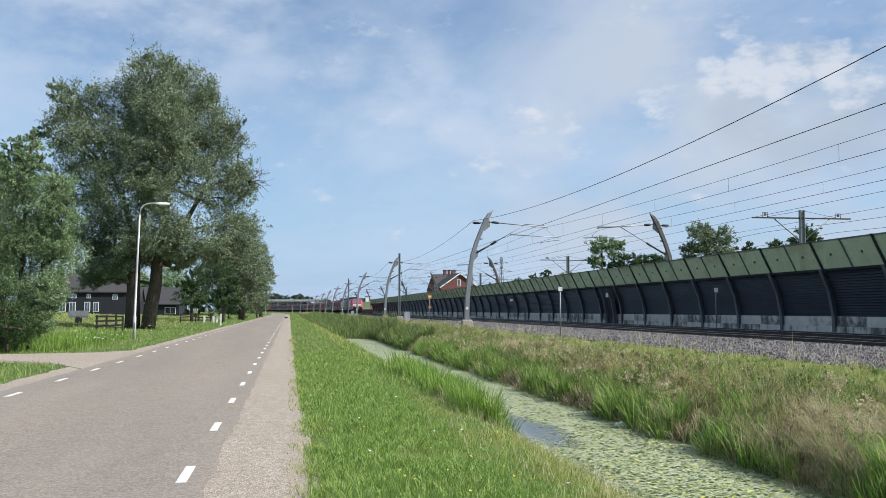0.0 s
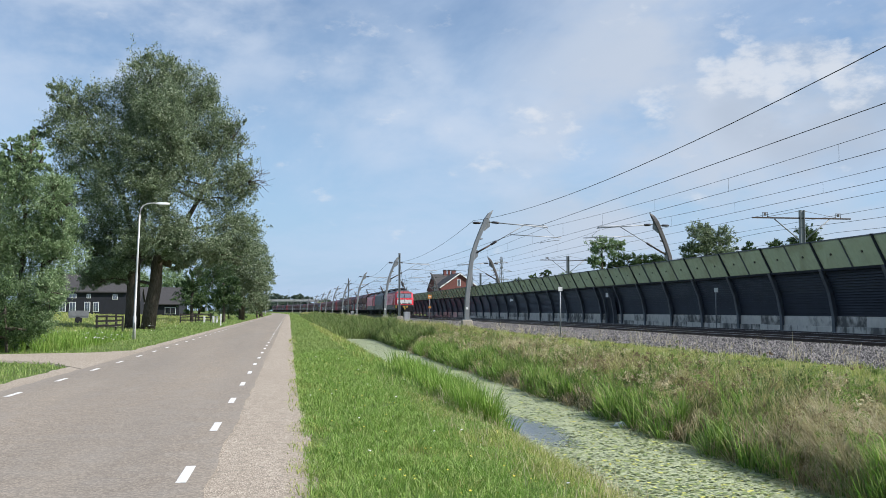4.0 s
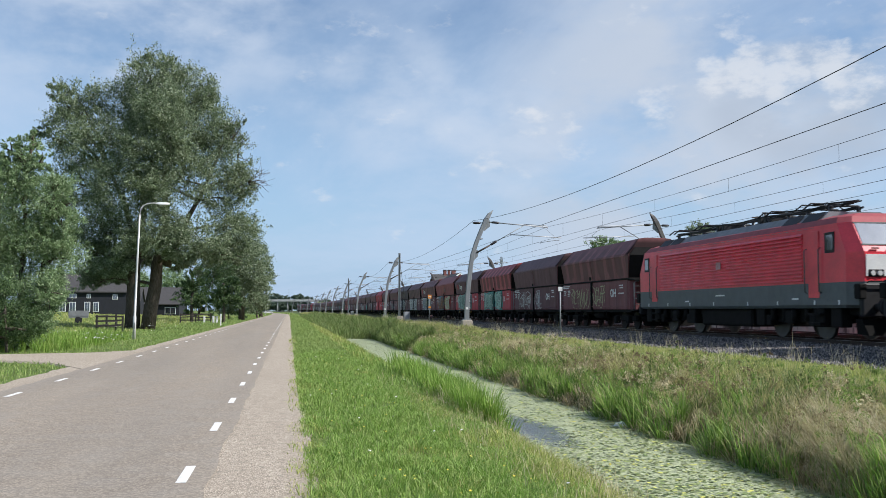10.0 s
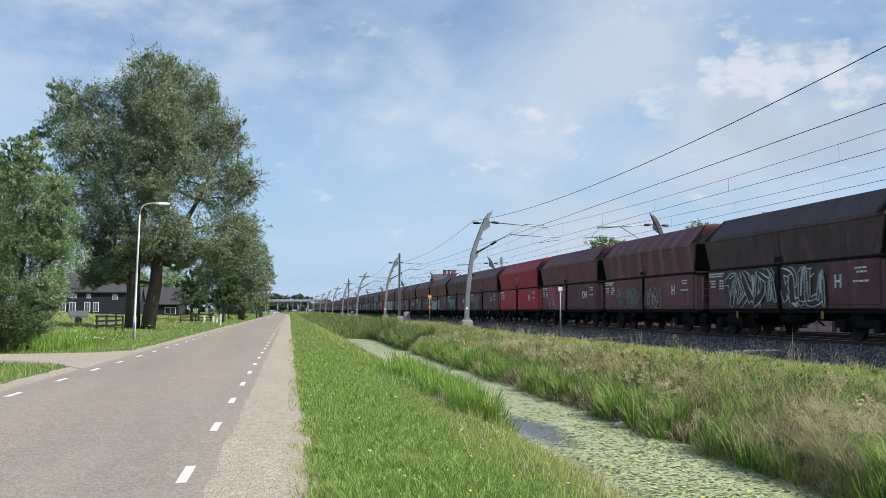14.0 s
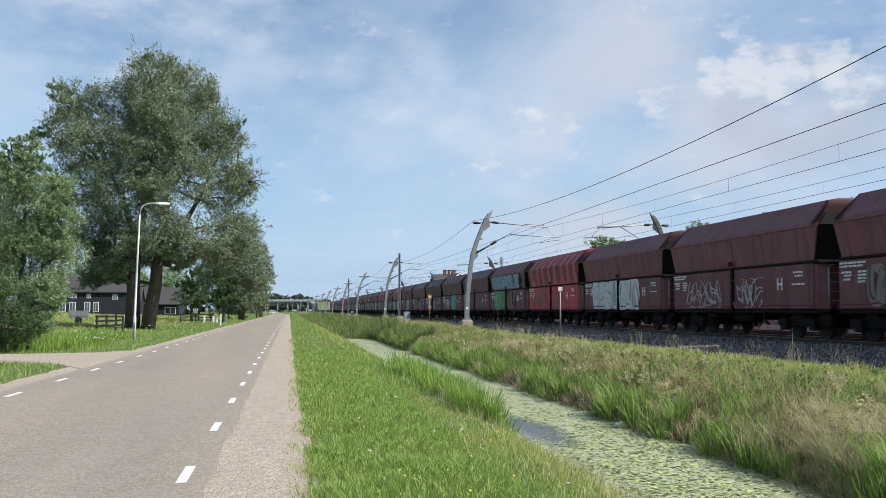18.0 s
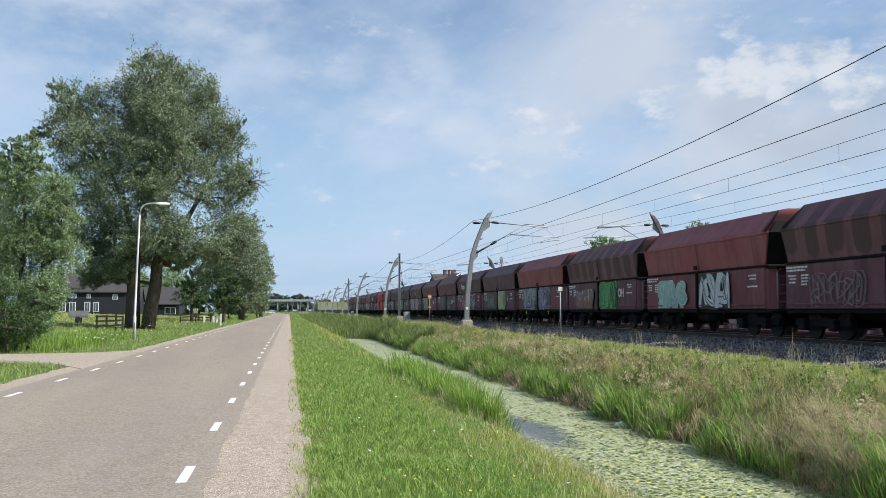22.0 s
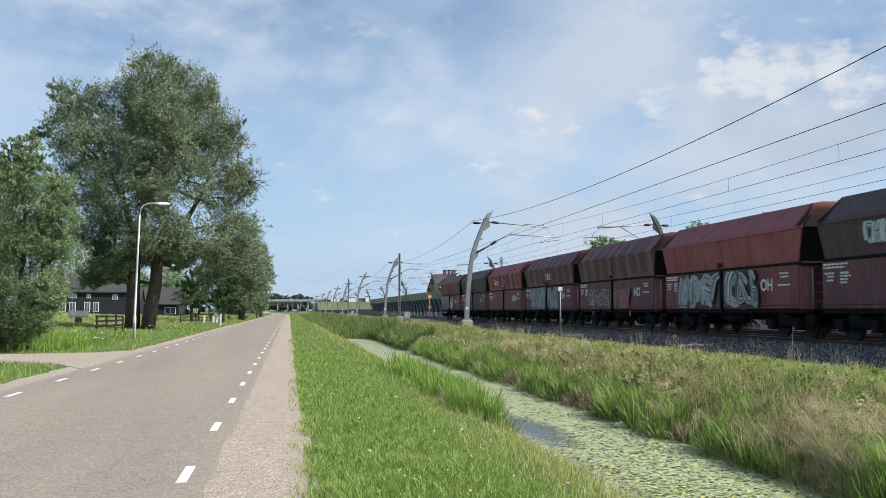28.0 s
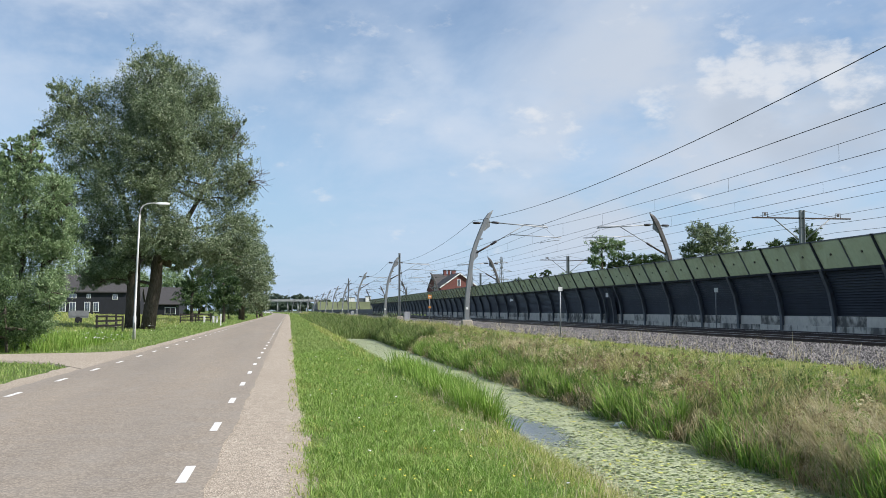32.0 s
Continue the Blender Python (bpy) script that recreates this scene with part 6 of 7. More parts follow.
def surroundings():
    street_lamp(-8.85, 58.4)
    street_lamp(-6.95, 300)
    wooden_fence(-14.5, 77.4, 4, 1, "weathered dark wooden fence beside the willow")
    wooden_fence(-14.55, 77.7, 78, 2, "weathered dark wooden fence running into the meadow")
    wooden_fence(-13.6, 127, 14, 2, "weathered brown wooden fence at a garden edge")
    track_sign(12.7, 87.5, 0.4, 2.5, 0.17, "orange", "orange trackside sign with a white arrow", True)
    track_sign(12.55, 43.9, 0.4, 2.25, 0.1, "white", "thin grey post with a small white plate beside the ballast")
    track_sign(24.9, 53.9, 0.5, 2.35, 0.13, "white", "thin post with a small white plate before the barrier")
    old_line()
    straight_pole(12.3, 108.5, 7.7)
    straight_pole(12.4, 205, 8.0)
    straight_pole(28.5, 150, 8.0)
    buildings()
    far_things()
    litter(6.2, 17.7)


surroundings()
trees()
plants()
weed_clumps()
dock_stalks()
floaters()
CAR, BIRD = white_car(), small_bird()

# ---------------- train ----------------
LOCO, WAGON, NWAG = 19.58, 13.0, 44


def ring(hl, hw, z, c, back=0.0):
    """Plan outline of a body at height z: half length, half width, corner cut."""
    return [(-hw + c * 0.6, -hl, z), (hw - c * 0.6, -hl, z), (hw, -hl + c, z), (hw, hl - c, z), (hw - c * 0.6, hl, z), (-hw + c * 0.6, hl, z), (-hw, hl - c, z), (-hw, -hl + c, z)]


def wheel_meshes(r):
    w = Geo().disc((0, 0, 0), (1, 0, 0), r, 0.06, 20)
    t = Geo().disc((0, 0, 0), (1, 0, 0), r * 0.72, 0.068, 16)
    return w.mesh("wheel"), t.mesh("wheel_disc")


def bogie(parent, y, half, r, w, axles, meshes):
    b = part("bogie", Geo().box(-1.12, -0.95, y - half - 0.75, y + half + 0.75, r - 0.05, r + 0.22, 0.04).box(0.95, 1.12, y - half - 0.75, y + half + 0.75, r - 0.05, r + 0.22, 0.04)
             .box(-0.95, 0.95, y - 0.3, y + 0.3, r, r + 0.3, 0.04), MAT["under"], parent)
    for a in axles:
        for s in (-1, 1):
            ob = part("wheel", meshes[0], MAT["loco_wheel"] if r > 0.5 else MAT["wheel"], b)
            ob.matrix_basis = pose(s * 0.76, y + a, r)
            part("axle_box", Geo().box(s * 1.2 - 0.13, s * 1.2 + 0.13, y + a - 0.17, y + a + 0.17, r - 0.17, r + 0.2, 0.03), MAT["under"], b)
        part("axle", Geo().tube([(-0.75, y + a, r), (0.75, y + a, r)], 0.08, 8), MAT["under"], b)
    return b


def buffers(parent, y, s):
    for x in (-0.87, 0.87):
        g = Geo().tube([(x, y, 1.06), (x, y + s * 0.5, 1.06)], 0.12, 10)
        g.tube([(x, y + s * 0.5, 1.06), (x, y + s * 0.6, 1.06)], 0.26, 14)
        part("buffer", g, MAT["black"], parent)
    part("coupler", Geo().box(-0.1, 0.1, min(y, y + s * 0.55), max(y, y + s * 0.55), 0.92, 1.1, 0.03), MAT["black"], parent)


def pantograph(parent, y, up):
    g = Geo()
    for s in (-0.55, 0.55):
        g.tube([(s, y - 0.9, 4.36), (s, y + 0.9, 4.36)], 0.04, 5)
    g.tube([(-0.55, y - 0.6, 4.42), (0.55, y - 0.6, 4.42)], 0.04, 5).tube([(-0.55, y + 0.6, 4.42), (0.55, y + 0.6, 4.42)], 0.04, 5)
    base = part("pantograph", g, MAT["black"], parent)
    if up:
        knee, head = (0, y - 1.3, 5.2), (0, y + 0.35, 5.9)
    else:
        knee, head = (0, y - 1.5, 4.5), (0, y + 0.5, 4.56)
    part("lower_arm", Geo().tube([(0, y + 0.3, 4.45), knee], 0.05, 6), MAT["black"], base)
    part("upper_arm", Geo().tube([(-0.1, knee[1], knee[2]), (-0.45, head[1], head[2])], 0.028, 5).tube([(0.1, knee[1], knee[2]), (0.45, head[1], head[2])], 0.028, 5), MAT["black"], base)
    k = Geo()
    for d in (-0.28, 0.28):
        k.tube([(-0.95, head[1] + d, head[2] - 0.18), (-0.7, head[1] + d, head[2] + 0.02), (0.7, head[1] + d, head[2] + 0.02), (0.95, head[1] + d, head[2] - 0.18)], 0.03, 5)
    k.tube([(-0.45, head[1] - 0.28, head[2]), (-0.45, head[1] + 0.28, head[2])], 0.02, 4).tube([(0.45, head[1] - 0.28, head[2]), (0.45, head[1] + 0.28, head[2])], 0.02, 4)
    part("collector_head", k, MAT["black"], base)
    for s in (-0.5, 0.5):
        for d in (-0.7, 0.7):
            part("roof_insulator", Geo().tube([(s, y + d, 4.18), (s, y + d, 4.24), (s, y + d, 4.36), (s, y + d, 4.42)], [0.1, 0.07, 0.09, 0.05], 8), MAT["insul"], base)


def locomotive(paint, skirt, lead, label, meshes, white_front=True, roof="lroof"):
    loco = thing("locomotive", label, "locomotive", "electric locomotives hauling the train")
    B = MAT[paint]
    part("skirt", Geo().loft([ring(9.05, 1.44, 1.02, 0.5), ring(9.2, 1.5, 1.12, 0.5), ring(9.2, 1.5, 1.82, 0.5)]), MAT[skirt], loco)
    part("body", Geo().loft([ring(9.2, 1.5, 1.82, 0.5), ring(9.22, 1.5, 2.72, 0.5), ring(8.62, 1.46, 3.66, 0.42)]), B, loco)
    part("cab_roof", Geo().loft([ring(8.62, 1.46, 3.66, 0.42), ring(8.4, 1.3, 3.86, 0.4), ring(8.2, 0.9, 3.98, 0.35)]), MAT["dull_red"] if paint == "red" else B, loco, "sooty cab roof")
    part("roof", Geo().loft([[(-1.47, y, 3.6), (-1.36, y, 3.74), (-0.92, y, 4.16), (0.92, y, 4.16), (1.36, y, 3.74), (1.47, y, 3.6)] for y in (-6.9, 6.9)]), MAT[roof], loco)
    for y in (-6.3, -5.0, 5.0, 6.3):
        part("roof_vent", Geo().loft([[(-1.33, y + d, 3.80), (-1.30, y + d, 3.86), (-0.98, y + d, 4.16), (-1.0, y + d, 4.1)] for d in (-0.5, 0.5)]), MAT["black"], loco)
    for s in (-1, 1):
        for k in range(13):
            z = 1.94 + k * 0.123
            part("side_rib", Geo().loft([[(s * 1.48, y, z - 0.045), (s * 1.54, y, z - 0.03), (s * 1.535, y, z + 0.0), (s * 1.49, y, z + 0.06)] for y in (-6.2, 6.2)]), B, loco)
        for e in (-1, 1):
            part("cab_window", Geo().box(min(s * 1.475, s * 1.51), max(s * 1.475, s * 1.51), min(e * 7.55, e * 8.1), max(e * 7.55, e * 8.1), 2.75, 3.4, 0.01), MAT["black"], loco, "black-framed cab side window")
            part("cab_pane", Geo().box(min(s * 1.505, s * 1.516), max(s * 1.505, s * 1.516), min(e * 7.64, e * 8.02), max(e * 7.64, e * 8.02), 2.84, 3.32, 0.004), MAT["glass"], loco)
            part("cab_door", Geo().box(min(s * 1.49, s * 1.512), max(s * 1.49, s * 1.512), min(e * 6.55, e * 7.2), max(e * 6.55, e * 7.2), 1.35, 3.5, 0.01), B, loco)
            for y in (6.45, 7.3):
                part("handrail", Geo().tube([(s * 1.5, e * y, 1.5), (s * 1.58, e * y, 1.55), (s * 1.58, e * y, 2.9), (s * 1.5, e * y, 2.95)], 0.022, 5), MAT["dull_steel"] if paint == "red" else MAT["tube"], loco)
            part("step", Geo().box(min(s * 1.3, s * 1.52), max(s * 1.3, s * 1.52), min(e * 6.5, e * 7.2), max(e * 6.5, e * 7.2), 0.5, 0.56).box(min(s * 1.3, s * 1.52), max(s * 1.3, s * 1.52), min(e * 6.5, e * 7.2), max(e * 6.5, e * 7.2), 0.8, 0.86), MAT["under"], loco)
    for e in (-1, 1):
        # windscreen and front panel lie just before the raked front
        def front(z):
            return 9.22 - (z - 2.72) * 0.6 / 0.94 if z > 2.72 else 9.2 + 0.02 * (z - 1.82) / 0.9
        def plate(x0, x1, z0, z1, d=0.02):
            return Geo().loft([[(x0, e * (front(z0) + d), z0), (x1, e * (front(z0) + d), z0), (x1, e * (front(z1) + d), z1), (x0, e * (front(z1) + d), z1)],
                               [(x0, e * (front(z0) - 0.03), z0), (x1, e * (front(z0) - 0.03), z0), (x1, e * (front(z1) - 0.03), z1), (x0, e * (front(z1) - 0.03), z1)]])
        part("windscreen", plate(-1.16, 1.16, 2.96, 3.62), MAT["screen"], loco)
        part("screen_divider", plate(-0.03, 0.03, 2.96, 3.62, 0.03), MAT["black"], loco)
        part("screen_frame", plate(-1.2, 1.2, 3.62, 3.66, 0.03).loft([[(x, e * (front(2.93) + d), 2.92) for x, d in ((-1.2, 0.0), (1.2, 0.0), (1.2, 0.03), (-1.2, 0.03))], [(x, e * (front(2.96) + d), 2.96) for x, d in ((-1.2, 0.0), (1.2, 0.0), (1.2, 0.03), (-1.2, 0.03))]]), MAT["black"], loco, "black windscreen frame")
        for x in (-0.85, -0.3, 0.3, 0.85):
            part("grip", Geo().box(x - 0.13, x + 0.13, min(e * 9.2, e * 9.26), max(e * 9.2, e * 9.26), 2.8, 2.84, 0.01), MAT["black"], loco)
        part("wiper", Geo().tube([(0, e * (front(2.86) + 0.05), 2.86), (0.1, e * (front(3.4) + 0.05), 3.4)], 0.015, 4).tube([(-0.3, e * (front(2.9) + 0.05), 2.9), (0.05, e * (front(3.3) + 0.05), 3.35)], 0.012, 4), MAT["black"], loco)
        part("front_panel", plate(-1.16, 1.16, 1.98, 2.64), MAT["white"] if white_front else B, loco, "white front panel" if white_front else "")
        for x in (-0.95, -0.72, 0.72, 0.95):
            part("headlight", Geo().tube([(x, e * 9.2, 2.07), (x, e * 9.265, 2.07)], 0.075, 12), MAT["lens"], loco)
        for x in (-0.835, 0.835):
            part("headlight_housing", Geo().box(x - 0.26, x + 0.26, min(e * 9.2, e * 9.235), max(e * 9.2, e * 9.24), 1.96, 2.18, 0.01), MAT["black"], loco)
        part("buffer_beam", Geo().box(-1.36, 1.36, min(e * 9.1, e * 9.3), max(e * 9.1, e * 9.3), 0.75, 1.76, 0.05), MAT["black"], loco, "black buffer beam")
        part("brake_hose", Geo().tube([(0.35, e * 9.3, 1.0), (0.4, e * 9.5, 0.75), (0.42, e * 9.45, 0.5)], 0.03, 5), MAT["black"], loco)
        part("draw_hook", Geo().box(-0.3, 0.12, min(e * 9.3, e * 9.5), max(e * 9.3, e * 9.5), 1.38, 1.66, 0.04).box(0.22, 0.5, min(e * 9.3, e * 9.48), max(e * 9.3, e * 9.48), 1.36, 1.68, 0.04).box(-0.1, 0.12, min(e * 9.3, e * 9.55), max(e * 9.3, e * 9.55), 1.08, 1.4, 0.03), MAT["yellow"], loco, "yellow-painted coupling gear")
        part("grab_rail", Geo().tube([(-1.2, e * 9.32, 1.78), (-1.2, e * 9.42, 1.82), (1.2, e * 9.42, 1.82), (1.2, e * 9.32, 1.78)], 0.02, 5), MAT["black"], loco)
        part("number_bars", Geo().box(-0.38, -0.12, min(e * 9.225, e * 9.24), max(e * 9.225, e * 9.24), 2.02, 2.13).box(-0.06, 0.22, min(e * 9.225, e * 9.24), max(e * 9.225, e * 9.24), 2.02, 2.13).box(0.28, 0.38, min(e * 9.225, e * 9.24), max(e * 9.225, e * 9.24), 2.02, 2.13), MAT["lgrey"], loco)
        part("emblem", Geo().box(-0.13, 0.13, min(e * 9.2, e * 9.25), max(e * 9.2, e * 9.25), 2.66, 2.79, 0.01), MAT["white"], loco)
        part("plough", Geo().loft([[(-1.3, e * 8.9, 0.25), (1.3, e * 8.9, 0.25), (1.35, e * 8.9, 0.7), (-1.35, e * 8.9, 0.7)], [(-1.1, e * 9.2, 0.2), (1.1, e * 9.2, 0.2), (1.3, e * 9.15, 0.7), (-1.3, e * 9.15, 0.7)]]), MAT["under"], loco)
        part("corner_step", Geo().box(-1.45, -1.2, min(e * 9.0, e * 9.32), max(e * 9.0, e * 9.32), 1.3, 1.75, 0.03), MAT["yellow"] if lead and e < 0 else MAT["under"], loco)
        part("corner_step", Geo().box(1.2, 1.45, min(e * 8.9, e * 9.3), max(e * 8.9, e * 9.3), 1.05, 1.5, 0.03), MAT["under"], loco)
        buffers(loco, e * 9.19, e)
    for y in (-7.9, -6.9, -3.0, 3.0, 6.9, 7.9):
        for x in (-1.19, 1.19):
            part("equipment_box", Geo().box(x - 0.19, x + 0.19, y - 0.3, y + 0.3, 0.42, 1.02, 0.03), MAT["under"], loco)
    for y in (-6.4, -4.95, -3.5, 3.5, 4.95, 6.4):
        for d in (-0.3, 0.3):
            part("spring", Geo().tube([(-1.28, y + d, 0.6), (-1.28, y + d, 1.0)], 0.11, 8), MAT["under"], loco)
    for y, z, l in ((0, 1.5, 0.8), (3.2, 1.3, 0.4), (-5.7, 1.3, 0.4)):
        part("side_marking", Geo().box(-1.508, -1.502, y - l / 2, y + l / 2, z, z + 0.06), MAT["white"], loco)
    for y in (-8.3, -6.9, -4.5, -2.3, 0.6, 2.9, 5.3, 7.6):
        part("lifting_mark", Geo().box(-1.512, -1.5, y - 0.035, y + 0.035, 1.13, 1.27), MAT["white"], loco, "small white tick")
    part("side_emblem", Geo().box(-1.575, -1.56, -0.2, 0.2, 2.55, 2.83, 0.004), MAT["pale_red"] if paint == "red" else MAT["lgrey"], loco)
    part("underframe", Geo().box(-1.3, 1.3, -2.2, 2.2, 0.35, 1.02, 0.08).box(-1.1, 1.1, -8.8, 8.8, 0.8, 1.04), MAT["under"], loco)
    for y in (-4.95, 4.95):
        bogie(loco, y, 1.45, 0.6, 1, (-1.45, 1.45), meshes)
        for x in (-1.2, 1.2):
            part("sand_box", Geo().box(x - 0.15, x + 0.15, y - 0.35, y + 0.35, 0.5, 0.95, 0.04), MAT["under"], loco)
    # roof gear
    pantograph(loco, -5.6, lead)
    pantograph(loco, 5.6, False)
    pantograph(loco, -2.9, False)
    pantograph(loco, 2.9, False)
    part("roof_cable", Geo().tube([(0.2, -6.5, 4.5), (0.3, -3, 4.55), (0.2, 0, 4.5), (0.3, 3, 4.55), (0.2, 6.5, 4.5)], 0.04, 5), MAT["black"], loco)
    for x in (-0.6, -0.35, 0.6):
        part("roof_bar", Geo().tube([(x, -6.2, 4.42), (x, -4, 4.36), (x, -2, 4.46), (x, 0, 4.4), (x, 2, 4.46), (x, 4, 4.36), (x, 6.2, 4.42)], 0.035, 5), MAT["black"], loco)
    for y in (-2.0, -1.5, 1.6, 2.1):
        part("roof_switch", Geo().box(-0.6, 0.6, y - 0.12, y + 0.12, 4.16, 4.5, 0.03), MAT["black"], loco)
    for y in (-1.2, -0.4, 0.5, 1.3):
        part("roof_insulator", Geo().tube([(0.2, y, 4.15), (0.2, y, 4.3), (0.2, y, 4.5)], [0.1, 0.07, 0.06], 8), MAT["insul"], loco)
    return loco


def wagon_meshes():
    """Meshes shared by all hopper wagons; rail head at z = 0, front towards -y."""
    M = {}
    f, r = -6.0, 6.05
    up = Geo()
    # upper hopper: waist at 3.83, sides lean out below and in above, ends lean too
    lo = [(-1.36, f + 0.5, 2.58), (1.36, f + 0.5, 2.58), (1.36, r - 0.18, 2.58), (-1.36, r - 0.18, 2.58)]
    wa = [(-1.52, f, 3.68), (1.52, f, 3.68), (1.52, r, 3.68), (-1.52, r, 3.68)]
    wb = [(-1.5, f + 0.03, 3.8), (1.5, f + 0.03, 3.8), (1.5, r - 0.03, 3.8), (-1.5, r - 0.03, 3.8)]
    wc = [(-1.22, f + 0.07, 4.12), (1.22, f + 0.07, 4.12), (1.22, r - 0.19, 4.12), (-1.22, r - 0.19, 4.12)]
    tp = [(-0.86, f + 0.33, 4.55), (0.86, f + 0.33, 4.55), (0.86, r - 0.4, 4.55), (-0.86, r - 0.4, 4.55)]
    tc = [(-0.5, f + 0.4, 4.62), (0.5, f + 0.4, 4.62), (0.5, r - 0.48, 4.62), (-0.5, r - 0.48, 4.62)]
    up.loft([lo, wa, wb, wc, tp, tc])
    M["hopper"] = up.mesh("hopper")
    ledge = Geo().box(-1.46, 1.46, f + 0.1, r - 0.12, 2.5, 2.58, 0.02)
    M["ledge"] = ledge.mesh("ledge")
    for k, (a, b) in (("rear", (0.28, 5.95)), ("front", (-5.55, 0.12))):
        g = Geo().box(-1.42, -1.30, a, b, 1.0, 2.5, 0.03)
        M["door_" + k] = g.mesh("side_door")
        g = Geo().box(1.30, 1.42, a, b, 1.0, 2.5, 0.03)
        M["far_" + k] = g.mesh("side_door")
    M["core"] = Geo().loft([[(-0.6, -5.5, 0.7), (0.6, -5.5, 0.7), (0.6, 5.8, 0.7), (-0.6, 5.8, 0.7)], [(-1.3, -5.6, 1.3), (1.3, -5.6, 1.3), (1.3, 5.9, 1.3), (-1.3, 5.9, 1.3)],
                            [(-1.3, -5.6, 2.5), (1.3, -5.6, 2.5), (1.3, 5.9, 2.5), (-1.3, 5.9, 2.5)]]).mesh("chute")
    M["frame"] = Geo().box(-1.36, 1.36, -5.95, 6.0, 0.86, 1.0, 0.02).box(-0.3, 0.3, -5.8, 5.8, 0.6, 0.9).mesh("underframe")
    M["strut"] = Geo().box(-1.5, -1.38, 0.12, 0.28, 0.9, 2.52, 0.02).mesh("centre_strut")
    M["platform"] = Geo().box(-1.42, 1.42, -6.5, -5.62, 2.44, 2.5, 0.01).mesh("platform")
    M["step"] = Geo().box(-1.42, 1.42, -6.5, -5.7, 0.92, 0.98, 0.01).mesh("end_step")
    g = Geo()
    for x in (-1.38, -0.95):
        g.tube([(x, -6.4, 1.0), (x, -6.4, 2.3), (x + 0.1, -6.4, 2.4), (x + 0.25, -6.4, 2.4)], 0.025, 5)
    M["rail"] = g.mesh("handrail")
    M["end_post"] = Geo().box(-0.08, 0.08, -5.75, -5.6, 1.0, 2.5).mesh("end_post")
    M["hatch"] = Geo().box(-1.535, -1.5, 0.05, 0.35, 2.62, 2.8, 0.01).mesh("hatch")
    M["brake"] = Geo().tube([(-1.40, 0, 0.92), (-1.40, 0, 0.6), (-1.2, 0, 0.45)], 0.04, 5).mesh("brake_lever")
    # near-black plates laid over the front end: its shade, built as colour
    e = [(-1.34, f + 0.46, 2.6), (1.34, f + 0.46, 2.6), (1.46, f - 0.02, 3.72), (-1.46, f - 0.02, 3.72)]
    e2 = [(-1.46, f - 0.02, 3.72), (1.46, f - 0.02, 3.72), (1.16, f + 0.05, 4.1), (-1.16, f + 0.05, 4.1)]
    g = Geo()
    for q in (e, e2):
        g.loft([[(x, y - 0.03, z) for x, y, z in q], [(x, y + 0.03, z) for x, y, z in q]])
    M["recess"] = g.mesh("end_opening")
    # end walls with cut corners, ribs and lips on the plates
    ew = lambda y0, y1: Geo().loft([[(-1.38, y0, z), (1.38, y0, z), (1.38, y0 + (y1 - y0) * 0.45, z), (1.16, y1, z), (-1.16, y1, z), (-1.38, y0 + (y1 - y0) * 0.45, z)] for z in (1.0, 2.46)])
    M["end_wall"] = ew(-5.56, -6.0).mesh("end_wall")
    M["tail_wall"] = ew(5.93, 6.12).mesh("end_wall")
    g = Geo()
    for y, w in ((0.2, 0.045),):
        g.loft([[(x0 - 0.02, y - w, z), (x0 + 0.04, y - w, z), (x0 + 0.04, y + w, z), (x0 - 0.02, y + w, z)] for x0, z in ((-1.365, 2.6), (-1.52, 3.68))])
    M["rib"] = g.mesh("hopper_rib")
    M["waist"] = Geo().box(-1.545, -1.51, f + 0.02, r - 0.02, 3.66, 3.72, 0.01).mesh("waist_strip")
    M["lip_front"] = Geo().box(-1.455, -1.415, -5.5, 0.08, 1.13, 1.19, 0.01).mesh("door_lip")
    M["lip_rear"] = Geo().box(-1.455, -1.415, 0.32, 5.9, 1.13, 1.19, 0.01).mesh("door_lip")
    g = Geo()
    for z in (1.25, 1.55, 1.85, 2.15):
        g.tube([(-1.3, -6.36, z), (-0.95, -6.36, z)], 0.018, 4)
    M["ladder"] = g.mesh("ladder")
    M["data"] = data_panel()
    M["label"] = Geo().box(-1.5, -1.46, -2.62, -2.5, 0.68, 0.92, 0.01).mesh("release_label")
    M["tank"] = Geo().tube([(-0.9, -0.9, 0.72), (-0.9, 0.9, 0.72)], 0.2, 12).mesh("air_tank")
    return M


STROKES = (((0.1, 0), (0.15, 0.95), (0.8, 0.8), (0.75, 0.45), (0.2, 0.45), (0.85, 0.05)), ((0.85, 0.85), (0.3, 0.95), (0.1, 0.5), (0.35, 0.05), (0.85, 0.2), (0.6, 0.45)), ((0.1, 0.05), (0.45, 0.95), (0.85, 0.05)),
           ((0.15, 0.95), (0.2, 0.1), (0.85, 0.1)), ((0.85, 0.9), (0.2, 0.9), (0.25, 0.5), (0.8, 0.45), (0.8, 0.05), (0.15, 0.05)), ((0.1, 0.05), (0.15, 0.95), (0.5, 0.4), (0.85, 0.95), (0.9, 0.05)), ((0.1, 0.9), (0.9, 0.9), (0.5, 0.9), (0.5, 0.05)),
           ((0.15, 0.95), (0.2, 0.2), (0.5, 0.02), (0.8, 0.2), (0.85, 0.95)), ((0.2, 0.05), (0.15, 0.95), (0.75, 0.9), (0.8, 0.2), (0.2, 0.05)))


